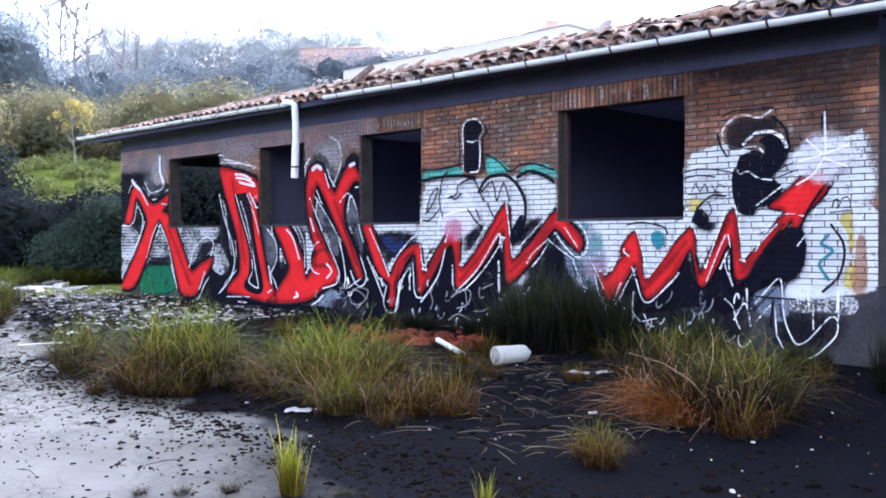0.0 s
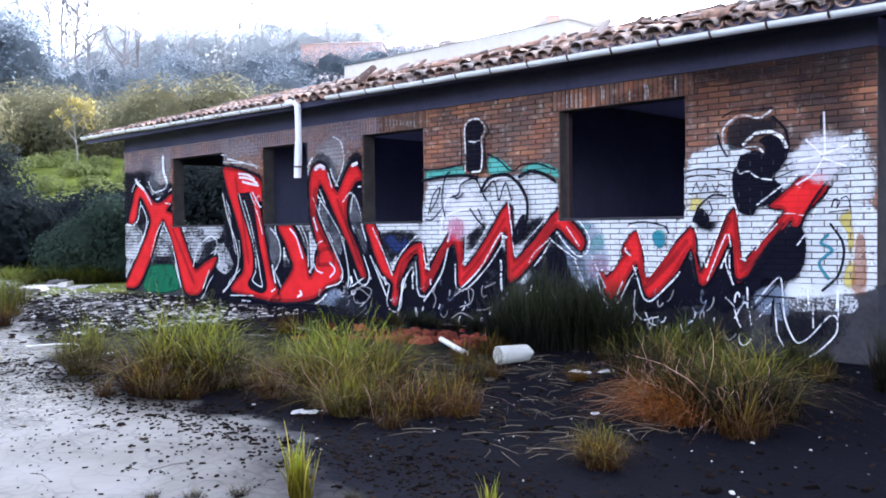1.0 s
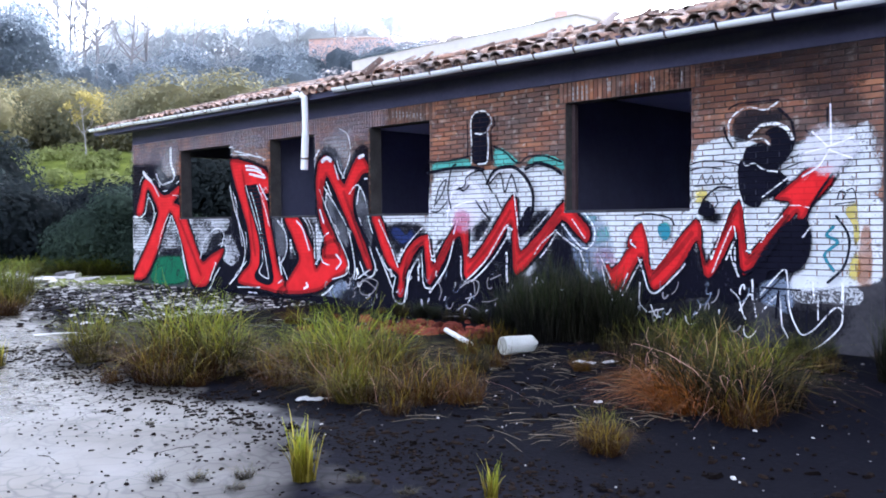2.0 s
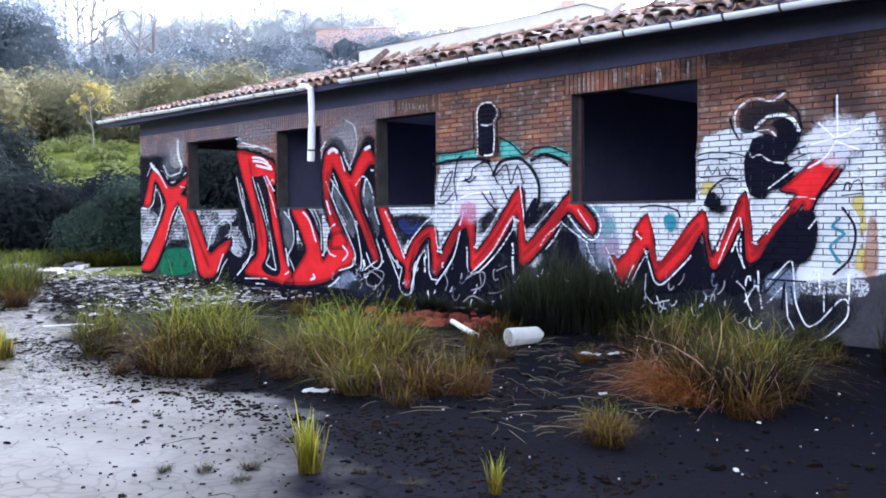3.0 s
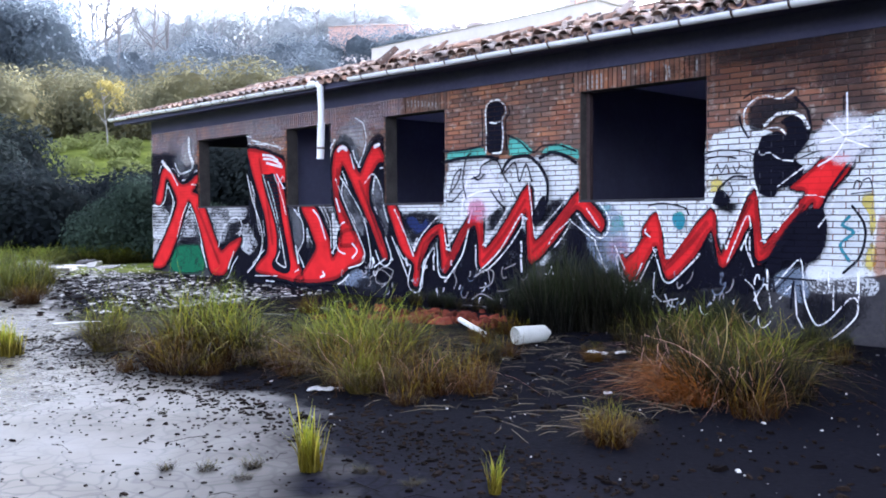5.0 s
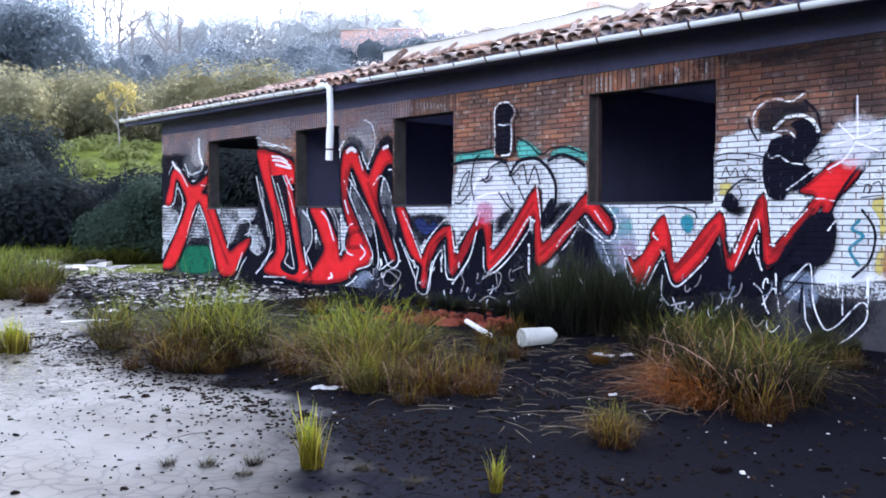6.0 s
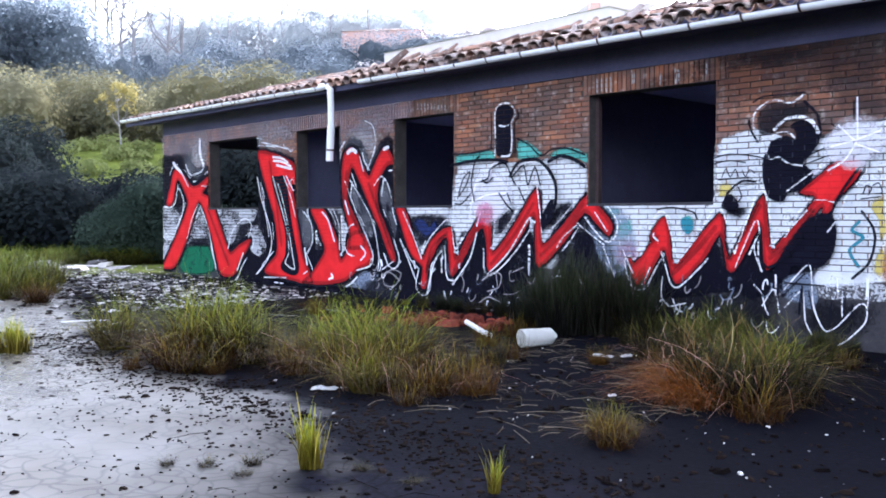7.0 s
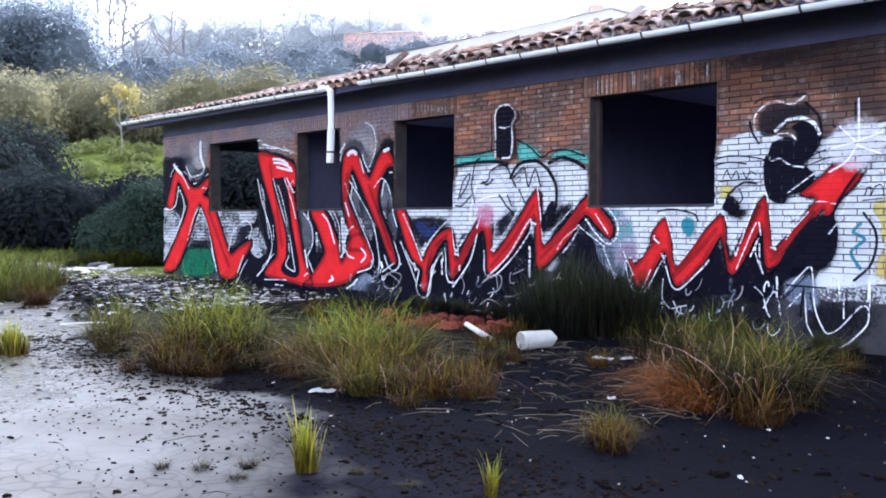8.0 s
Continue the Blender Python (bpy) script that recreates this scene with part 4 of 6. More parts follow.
def straws(name, label, count, area, seed, material, length):
    r = np.random.default_rng(seed)
    bm = bmesh.new()
    for _ in range(count):
        x, y = area(r)
        a, ln = r.uniform(0, 6.28), length * r.uniform(0.4, 1.3)
        z = hill(x, y) + 0.012
        c = 0.25 * ln * r.normal()
        tube(bm, [(x, y, z), (x + ln / 2 * math.cos(a) - c * math.sin(a) * 0.3, y + ln / 2 * math.sin(a) + c * math.cos(a) * 0.3, z + 0.012), (x + ln * math.cos(a), y + ln * math.sin(a), z)], [0.0015, 0.0017, 0.001], 4)
    thing(name, bm, material, label, "litter", kind="stuff")


straws("fallen_straws", "pale fallen grass stalks on black soil", 420, lambda r: (r.uniform(0.3, 3.8), r.uniform(-5.0, -1.6)), 31, M_STALK, 0.28)
straws("fallen_twigs", "thin dark twigs on wet asphalt", 70, lambda r: (r.uniform(-2, 5.0), r.uniform(-7.6, -5.6)), 32, M_LITTER_DARK, 0.22)
straws("rubble_rods", "thin pale rods and laths among rubble", 130, lambda r: (r.uniform(-13, -3.0), r.normal(-2.3, 0.9)), 33, M_LITTER_PALE, 0.7)
rr = random.Random(8)
for k in range(16):
    x, y = rr.uniform(-18.5, -12.8), rr.gauss(-0.9, 0.9)
    bm = bmesh.new()
    a, b = rr.uniform(0.15, 0.35), rr.uniform(0.1, 0.25)
    box(bm, -a, a, -b, b, 0, rr.uniform(0.04, 0.14))
    for v in bm.verts:
        v.co += 0.05 * Vector((rr.gauss(0, 1), rr.gauss(0, 1), 0.3 * rr.random()))
    bmesh.ops.bevel(bm, geom=bm.edges[:], offset=0.01, segments=1, affect="EDGES")
    thing("rubble_slab", bm, M_LITTER_PALE, "broken pale plaster slab among rubble", "rubble", "rubble slabs", m=pose(x, min(y, -0.4), hill(x, y) + 0.005, rr.uniform(-4, 4), rr.uniform(-4, 4), rr.uniform(0, 360)))


# ---- hedge, bank, woods and far buildings ----
nr = np.random.default_rng(77)


def away(dist, px):
    """Plan place at a distance from the yard's front corner, fanned round by degrees from the wall's line."""
    a = radians(px)
    return 6.9 - dist * math.cos(a), -9.0 + dist * math.sin(a)


def lumps_on(count, d0, d1, a0, a1, r0, r1, tall=1.0, sink=0.3):
    out = []
    for _ in range(count):
        x, y = away(nr.uniform(d0, d1), nr.uniform(a0, a1))
        r = nr.uniform(r0, r1)
        out.append((x, y, hill(x, y) + r * tall * (1 - sink), r, r, r * tall))
    return out


def bush(name, lumps, count, size, material, label, category="bush", kind="stuff"):
    ob = new(name, leaf_cloud(name, lumps, count, size, material, nr, 0.0 if name == "meadow_tufts" else 0.6))
    return tagged(ob, label, category, kind=kind)


BUSH = [(-15.2, 1.6, 0.75, 1.0, 1.0, 0.8), (-14.6, 2.2, 1.1, 0.9, 0.9, 0.9), (-16.2, 1.0, 0.5, 0.8, 0.8, 0.6), (-13.6, 2.6, 0.8, 0.9, 1.0, 0.8), (-15.6, 0.8, 1.1, 0.9, 0.9, 0.8), (-15.4, 1.3, 1.75, 0.75, 0.75, 0.65), (-16.6, 0.6, 0.8, 0.9, 0.8, 0.7)]
corner_bush = base("corner_bush", "dark glossy bush beside the building's corner", "bush", pose(-15.2, 1.3, hill(-15.2, 1.3)))
ob = new("leaves", leaf_cloud("leaves", [(x + 15.2, y - 1.3, z - hill(-15.2, 1.3), a, b, c) for x, y, z, a, b, c in BUSH], 20000, 0.05, M_LEAF_BUSH, nr, 0.6))
ob.parent = corner_bush
for x, y, z, a, b, c in BUSH:
    bm = bmesh.new()
    tube(bm, [((x + 15.2) * 0.5, (y - 1.3) * 0.5, -0.05), ((x + 15.2) * 0.8, (y - 1.3) * 0.8, 0.5 * z), (x + 15.2, y - 1.3, z)], [0.035, 0.025, 0.012], 6)
    part("stem", bm, M_BARK, corner_bush)
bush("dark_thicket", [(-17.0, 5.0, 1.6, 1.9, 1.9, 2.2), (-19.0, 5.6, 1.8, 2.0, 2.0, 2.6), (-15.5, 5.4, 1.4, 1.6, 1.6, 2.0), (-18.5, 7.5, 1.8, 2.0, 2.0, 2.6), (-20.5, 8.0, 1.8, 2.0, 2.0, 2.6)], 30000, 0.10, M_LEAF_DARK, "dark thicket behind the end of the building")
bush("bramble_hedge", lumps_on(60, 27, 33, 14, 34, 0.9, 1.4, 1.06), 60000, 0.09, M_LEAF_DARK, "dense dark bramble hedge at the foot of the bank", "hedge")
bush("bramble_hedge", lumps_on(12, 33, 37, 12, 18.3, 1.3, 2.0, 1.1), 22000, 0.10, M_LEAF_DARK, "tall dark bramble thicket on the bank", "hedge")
bush("meadow_tufts", lumps_on(90, 36, 46, 14, 34, 0.4, 0.9, 0.5), 14000, 0.12, M_LEAF_MEADOW, "rough bright meadow growth on the bank", "meadow")
bush("autumn_scrub", lumps_on(70, 48, 62, 14, 44, 1.6, 2.8, 1.0), 160000, 0.11, M_LEAF_OLIVE, "olive and russet autumn scrub on the slope", "scrub")
bush("dusky_wood", lumps_on(60, 70, 86, 14, 46, 2.0, 3.2, 1.1), 250000, 0.09, M_LEAF_HAZE_BLUE, "wood on the hill crest, hazed blue-green in its colour", "wood")
bush("grey_wood", lumps_on(70, 92, 112, 24, 42, 2.0, 3.6, 1.1), 200000, 0.12, M_LEAF_HAZE_GREY, "trees on the far slope, haze-paled to grey-green in colour", "wood")


def make_tree(x, y, height, leaves, material, label, seed, crown=0.45, limbs=9):
    r = random.Random(seed)
    z = hill(x, y)
    t = base("tree", label, "tree", pose(x, y, z - 0.1), "trees on the slope")
    bm = bmesh.new()
    tips, pts = [], []
    for k in range(6):
        f = k / 5
        pts.append(Vector((0.06 * height * noise.noise((f * 2, seed, 0)), 0.06 * height * noise.noise((f * 2, 0, seed)), height * f)))
    tube(bm, pts, [0.013 * height * (1 - 0.85 * k / 5) for k in range(6)], 7)
    for k in range(limbs):
        f = r.uniform(0.3, 0.92)
        p0 = pts[min(int(f * 5), 4)].lerp(pts[min(int(f * 5) + 1, 5)], f * 5 % 1)
        a, ln = r.uniform(0, 6.28), height * crown * r.uniform(0.4, 0.9) * (1.15 - f * 0.6)
        p1 = p0 + Vector((math.cos(a), math.sin(a), 0.8)) * ln * 0.45
        p2 = p0 + Vector((math.cos(a), math.sin(a), 1.5)) * ln * 0.75
        tube(bm, [p0, p1, p2], [0.007 * height, 0.004 * height, 0.0015 * height], 5)
        for q in range(3):
            b = a + r.uniform(-1.2, 1.2)
            e = p1.lerp(p2, r.random()) 
            e2 = e + Vector((math.cos(b), math.sin(b), r.uniform(0.4, 1.6))) * ln * 0.3
            tube(bm, [e, e2], [0.0025 * height, 0.001 * height], 4)
            tips.append(e2)
        tips.append(p2)
    part("trunk", bm, M_BARK, t)
    if leaves:
        lumps = [(*q, height * 0.07, height * 0.07, height * 0.06) for q in tips]
        ob = new("crown", leaf_cloud("crown", lumps, leaves, 0.016 * height + 0.03, material, nr))
        ob.parent = t


x, y = away(45, 23.2)
make_tree(x, y, 3.0, 700, M_LEAF_YELLOW, "small tree with yellow autumn leaves on the bank", 3, 0.5)
CREST_TREES = [
    (84, 26.2, 13, 0, 11), (85, 27.0, 12.5, 0, 12), (83, 21, 10, 160, 13), (84, 19.5, 11, 200, 14), (82, 18, 10, 160, 15), (84, 23, 9.5, 120, 16),
    (86, 16.5, 12, 300, 17), (85, 15, 12, 500, 18), (83, 32, 6, 160, 19), (88, 13.5, 14, 600, 20), (87, 24.2, 10, 60, 21),
]
SLOPE_TREES = [
    (90, 36, 7, 300, 22), (92, 38.5, 9, 400, 23), (82, 22.0, 13, 90, 31), (83, 22.6, 14, 60, 32), (84, 23.4, 14.5, 90, 33), (83, 24.1, 13, 60, 34),
    (85, 20.4, 14, 120, 35), (84, 29.8, 8, 90, 36), (96, 33.0, 9, 500, 37), (97, 34.4, 10, 700, 38), (95, 31.5, 8, 500, 39),
]
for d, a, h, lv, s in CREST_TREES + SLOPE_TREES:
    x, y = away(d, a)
    make_tree(x, y, h, lv, M_LEAF_HAZE_GREY, "tall bare grey tree on the hill crest" if lv < 100 else "thin-leaved tree on the hill crest, haze-grey in colour", s)


def make_house(name, label, x, y, turn, w, d, h, storeys, bays, wall_material, z):
    """A block with storeys of windows, sills and a low hipped roof."""
    t = base(name, label, "building", pose(x, y, z, 0, 0, turn))
    bm = bmesh.new()
    box(bm, -w / 2, w / 2, 0, d, -8, h)
    part("wall", bm, wall_material, t)
    bm = bmesh.new()
    v = box(bm, -w / 2 - 0.1, w / 2 + 0.1, -0.1, d + 0.1, h + 0.004, h + 0.5)
    for q in v[4:]:
        q.co.x *= 0.55
        q.co.y = d / 2 + (q.co.y - d / 2) * 0.2
    part("roof", bm, M_TILE if wall_material is M_PINK_WALL else M_WHITE_WALL, t)
    for s in range(storeys):
        for b in range(bays):
            cx, cz = -w / 2 + w * (b + 0.5) / bays, h * (s + 0.3) / storeys
            win = base("window", "", "", None)
            win.parent = t
            bm = bmesh.new()
            for q in ((-0.75, -0.65, 0, 1.6), (0.65, 0.75, 0, 1.6), (-0.65, 0.65, 0, 0.1), (-0.65, 0.65, 1.5, 1.6)):
                box(bm, cx + q[0], cx + q[1], -0.08, 0.04, cz + q[2], cz + q[3])
            part("frame", bm, M_WHITE_WALL, win)
            bm = bmesh.new()
            box(bm, cx - 0.65, cx + 0.65, -0.03, 0.02, cz + 0.1, cz + 1.5)
            part("pane", bm, M_GLASS_FAR, win)


bush("pale_slope_wood", lumps_on(130, 66, 100, 38, 66, 1.6, 3.0, 0.9), 90000, 0.2, M_LEAF_HAZE_PALE, "scrub on the slope behind the roof, haze-paled in colour", "wood")
bush("tall_dusky_wood", lumps_on(30, 66, 84, 13.5, 20.5, 2.0, 3.8, 1.45, 0.15), 190000, 0.12, M_LEAF_HAZE_BLUE, "tall wood on the hill, hazed blue in its colour", "wood")
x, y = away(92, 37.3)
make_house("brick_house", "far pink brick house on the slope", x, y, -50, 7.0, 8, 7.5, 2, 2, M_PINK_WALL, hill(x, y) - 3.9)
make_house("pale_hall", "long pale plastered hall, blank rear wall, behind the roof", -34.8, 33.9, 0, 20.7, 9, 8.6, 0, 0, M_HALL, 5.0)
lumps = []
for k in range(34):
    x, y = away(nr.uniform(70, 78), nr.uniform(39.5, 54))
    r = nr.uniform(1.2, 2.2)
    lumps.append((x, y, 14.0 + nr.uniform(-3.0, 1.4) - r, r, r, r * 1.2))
bush("pale_hilltop_trees", lumps, 60000, 0.14, M_LEAF_HAZE_PALE, "treetops behind the hall, haze-paled in colour", "wood")



def make_shelter(x, y, turn, z):
    """An open-sided pale shelter: posts, a beam and a flat roof."""
    t = base("open_shelter", "far pale open-sided shelter with square posts", "shelter", pose(x, y, z, 0, 0, turn))
    for px in (-6.5, -2.2, 2.2, 6.5):
        bm = bmesh.new()
        box(bm, px - 0.35, px + 0.35, -0.35, 0.35, -9, 3.2)
        part("post", bm, M_PINK_WALL, t)
    bm = bmesh.new()
    box(bm, -7.2, 7.2, -0.6, 4.5, 3.204, 3.8)
    part("roof", bm, M_WHITE_WALL, t)
    bm = bmesh.new()
    box(bm, -7.0, 7.0, 0.36, 0.6, -9, 0.2)
    part("parapet", bm, M_WHITE_WALL, t)


x, y = away(70, 51.5)
make_shelter(x, y, -38, 13.0)

# ---- graffiti on the front wall ----
PAINT = {
    "red": spray("red_spray", (0.66, 0.020, 0.022), 0.18, 0.02, 0.2, 0.12, flake=0.0),
    "white": spray("white_spray", (0.84, 0.84, 0.86), 1.0, 0.012, 0.97, 0.05, flake=0.115),
    "black": spray("black_spray", (0.005, 0.005, 0.012), 0.25, 0.02, 0.25),
    "soot": spray("thin_black_spray", (0.012, 0.012, 0.018), 0.25, 0.12, 0.6, thin=0.8),
    "ground_coat": spray("white_ground_coat", (0.70, 0.72, 0.75), 1.0, 0.05, 0.85, 0.13, flake=0.075),
    "green": spray("green_spray", (0.015, 0.13, 0.065), 0.6, 0.05, 0.85, flake=0.10),
    "teal": spray("teal_spray", (0.12, 0.42, 0.36), 0.6, 0.04, 0.4),
    "dark_teal": spray("dark_teal_spray", (0.04, 0.20, 0.26), 0.4, 0.02, 0.2),
    "yellow": spray("yellow_spray", (0.70, 0.56, 0.10), 0.7, 0.05, 0.8, thin=0.7, flake=0.08),
    "orange": spray("orange_spray", (0.45, 0.17, 0.06), 0.6, 0.05, 0.8, thin=0.6, flake=0.08),
    "pink": spray("pink_spray", (0.70, 0.12, 0.28), 0.5, 0.12, 0.7, thin=0.5, flake=0.06),
    "haze_blue": spray("pale_blue_spray", (0.30, 0.36, 0.48), 0.5, 0.15, 0.7, thin=0.5, flake=0.06),
    "lilac_white": spray("pale_mist_spray", (0.85, 0.82, 0.90), 0.25, 0.10, 0.3, 0.03, thin=0.85),
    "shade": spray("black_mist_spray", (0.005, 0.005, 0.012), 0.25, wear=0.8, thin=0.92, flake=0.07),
    "haze_pale": spray("lime_smear", (0.55, 0.52, 0.52), 0.5, 0.02, 0.7, thin=0.55),
    "stripes": spray("striped_white_spray", (0.60, 0.61, 0.64), 1.0, wear=0.97, shade=0.15, thin=0.85, flake=0.16),
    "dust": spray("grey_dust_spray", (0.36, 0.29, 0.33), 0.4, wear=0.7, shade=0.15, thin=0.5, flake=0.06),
    # thin dark spray: mist in the lettering, and painted shade below the eaves
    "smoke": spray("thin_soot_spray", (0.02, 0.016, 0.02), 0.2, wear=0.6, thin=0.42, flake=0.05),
    "glow": spray("white_mist_spray", (0.85, 0.83, 0.90), 0.35, wear=0.6, shade=0.03, thin=0.55, flake=0.1),
    "rubbed": spray("rubbed_white_spray", (0.46, 0.47, 0.52), 0.8, wear=0.98, shade=0.2, thin=0.42, flake=0.17),
    "navy": spray("navy_spray", (0.02, 0.03, 0.10), 0.3, 0.03, 0.2),
}
FADE = {"red": 0.05, "white": 0.008, "black": 0.012, "soot": 0.09, "lilac_white": 0.06, "dark_teal": 0.015}
WORDS = {"red": "red letter stroke", "white": "white outline", "black": "black outline", "soot": "thin black mist", "shade": "black sprayed shadow", "ground_coat": "worn white ground coat"}
graffiti = base("graffiti", "spray-painted red lettering with black and white outlines", "graffiti", pose(0, 0, 0))
LAYERS = {"coat": [], "shadow": [], "halo": [], "fill": [], "line": [], "top": []}


def smooth(points, steps=5):
    """A curve through the points."""
    p = [Vector(q) for q in points]
    p = [2 * p[0] - p[1]] + p + [2 * p[-1] - p[-2]]
    out = []
    for a, b, c, d in zip(p, p[1:], p[2:], p[3:]):
        for k in range(steps):
            t = k / steps
            flow = 0.5 * (2 * b + (c - a) * t + (2 * a - 5 * b + 4 * c - d) * t * t + (3 * b - a - 3 * c + d) * t ** 3)
            out.append(b.lerp(c, t).lerp(flow, 0.85))
    return out + [p[-2]]


def stroke(kind, width, points, layer="top"):
    LAYERS[layer].append(("stroke", kind, width, smooth(points)))


def shape(kind, rim, points, layer):
    """A filled outline that fades over its rim."""
    LAYERS[layer].append(("shape", kind, rim, [Vector(p) for p in points]))


def broken_rim(points, halo):
    """Runs of a thin outline outside the black halo, broken where the can skipped."""
    turn = sum(a.x * b.y - b.x * a.y for a, b in zip(points, points[1:] + points[:1]))
    points = points if turn > 0 else points[::-1]
    loop = smooth([points[-1]] + points + points[:2], 6)[6:-7]
    runs = [[]]
    for k, p in enumerate(loop):
        d = (loop[(k + 1) % len(loop)] - loop[k - 1]).normalized()
        if noise.noise((p.x * 2.3, p.y * 2.3, 21)) < -0.05:
            runs.append([])
        else:
            runs[-1].append(p + Vector((d.y, -d.x)) * halo * (1.15 + 0.5 * noise.noise((p.x * 2, p.y * 2, 9))))
    return [r for r in runs if len(r) > 2]


def letter(halo, points):
    shape("black", halo, points, "halo")
    shape("red", 0.025, points, "fill")
    stroke("smoke", 0.85 * halo, points + points[:1], "line")
    for run in broken_rim([Vector(p) for p in points], halo):
        LAYERS["line"].append(("stroke", "white", 0.015 + 0.11 * halo, run))


def patch(kind, points, soft):
    LAYERS["coat"].append(("patch", "shade" if kind == "black" else kind, soft, [Vector(p) for p in points]))


# worn white ground coat
patch("ground_coat", [(-11.76, 0.80), (-11.76, 1.50), (-9.6, 1.47), (-7.9, 1.46), (-5.2, 1.46), (-3.8, 1.47), (-2.5, 1.46), (-2.3, 0.80)], 0.08)
patch("ground_coat", [(-2.42, 2.08), (-1.90, 2.12), (-1.14, 2.09), (-0.74, 2.10), (-0.40, 2.12), (-0.17, 2.06), (0.02, 1.94), (0.03, 1.45), (0.03, 0.73), (-2.42, 0.63)], 0.06)
patch("ground_coat", [(-0.3, 0.79), (-0.3, 1.46), (1.78, 1.46), (1.78, 0.79)], 0.05)
patch("ground_coat", [(1.77, 2.16), (1.96, 2.25), (2.20, 2.30), (2.38, 2.24), (2.74, 2.13), (3.09, 2.16), (3.31, 2.26), (3.57, 2.27), (3.74, 2.29), (3.76, 1.53), (1.78, 1.53)], 0.07)
patch("ground_coat", [(1.78, 1.63), (3.78, 1.59), (3.79, 0.73), (1.79, 0.64)], 0.04)
patch("haze_pale", [(-10.23, 2.96), (-9.87, 2.97), (-9.82, 2.36), (-10.37, 2.32), (-10.87, 2.46)], 0.12)
patch("haze_pale", [(-5.13, 2.36), (-5.01, 2.73), (-4.59, 2.88), (-4.23, 2.81), (-4.16, 2.31)], 0.2)
# colour fields
patch("green", [(-10.83, 0.66), (-9.73, 0.72), (-9.50, 0.17), (-11.07, 0.10)], 0.1)
patch("teal", [(-2.40, 2.10), (-2.40, 2.24), (-1.90, 2.26), (-1.62, 2.25), (-1.61, 2.11), (-2.01, 2.14)], 0.05)
patch("teal", [(-1.21, 2.13), (-1.21, 2.38), (-1.01, 2.35), (-0.74, 2.16), (-0.89, 2.10)], 0.05)
patch("teal", [(-0.67, 2.13), (-0.50, 2.22), (-0.29, 2.24), (0.01, 2.12), (0.01, 2.00), (-0.26, 2.11)], 0.05)
patch("teal", [(0.23, 1.43), (0.50, 1.44), (0.48, 1.35), (0.27, 1.31)], 0.06)
patch("teal", [(1.35, 1.32), (1.43, 1.36), (1.51, 1.32), (1.50, 1.20), (1.45, 1.11), (1.37, 1.20)], 0.04)
patch("teal", [(0.45, 1.28), (0.69, 1.32), (0.69, 1.13), (0.47, 1.03)], 0.12)
patch("yellow", [(3.44, 1.45), (3.52, 1.55), (3.60, 1.52), (3.61, 1.10), (3.55, 1.07), (3.54, 1.30)], 0.05)
patch("yellow", [(3.53, 1.02), (3.61, 1.05), (3.62, 0.75), (3.48, 0.74)], 0.06)
patch("yellow", [(1.78, 1.70), (1.97, 1.75), (2.02, 1.56), (1.80, 1.53)], 0.07)
patch("orange", [(3.62, 1.30), (3.71, 1.32), (3.73, 0.73), (3.58, 0.72)], 0.06)
patch("pink", [(0.39, 1.00), (0.73, 1.07), (0.77, 0.76), (0.47, 0.71)], 0.1)
patch("pink", [(-1.98, 1.38), (-1.61, 1.50), (-1.56, 1.22), (-1.89, 1.05)], 0.08)
patch("haze_blue", [(-4.99, 0.26), (-4.61, 0.49), (-3.95, 0.38), (-3.68, 0.13), (-3.68, -0.05), (-4.83, -0.13)], 0.15)
# black shadows behind the letters
patch("black", [(-9.54, 1.49), (-8.86, 1.31), (-8.01, 1.42), (-7.71, 1.10), (-7.72, 0.35), (-8.45, 0.21), (-9.21, 0.34)], 0.2)
patch("black", [(-11.39, 2.48), (-10.74, 2.64), (-10.12, 2.34), (-9.52, 2.40), (-9.53, 2.00), (-10.25, 1.90), (-10.88, 2.04)], 0.15)
patch("black", [(-11.05, 2.96), (-10.54, 2.98), (-10.30, 2.44), (-11.13, 2.41)], 0.2)
patch("black", [(-10.45, 1.43), (-9.99, 1.60), (-9.55, 0.85), (-9.55, 0.71), (-10.65, 0.68)], 0.15)
patch("black", [(-7.80, 2.06), (-7.21, 2.10), (-6.48, 2.02), (-6.49, 0.30), (-7.23, 0.37), (-7.72, 0.89)], 0.15)
patch("black", [(-6.53, 1.47), (-5.70, 1.46), (-5.14, 1.46), (-5.10, 0.75), (-5.63, 0.49), (-6.31, 0.41)], 0.12)
patch("black", [(-5.05, 2.45), (-4.82, 2.53), (-4.23, 1.95), (-3.95, 1.32), (-3.68, 0.44), (-4.09, 0.33), (-4.68, 1.13), (-5.06, 1.89)], 0.15)
patch("black", [(-8.23, 0.66), (-7.62, 0.25), (-6.14, 0.12), (-4.99, 0.14), (-4.09, 0.10), (-3.88, -0.06), (-6.50, -0.26), (-8.13, 0.01)], 0.2)
patch("black", [(-4.64, 2.41), (-4.20, 2.02), (-3.84, 2.06), (-3.63, 1.47), (-3.23, 0.86), (-3.13, 0.34), (-3.91, 0.21), (-4.34, 1.20)], 0.12)
patch("black", [(-3.50, 1.34), (-2.60, 1.38), (-2.54, 1.21), (-2.97, 0.91), (-3.26, 0.86)], 0.1)
patch("black", [(-3.07, 0.30), (-2.85, 0.87), (-2.60, 1.04), (-2.38, 0.55), (-2.00, 1.05), (-1.81, 1.14), (-1.78, 0.66), (-2.00, 0.32), (-2.60, 0.07), (-3.17, 0.03)], 0.1)
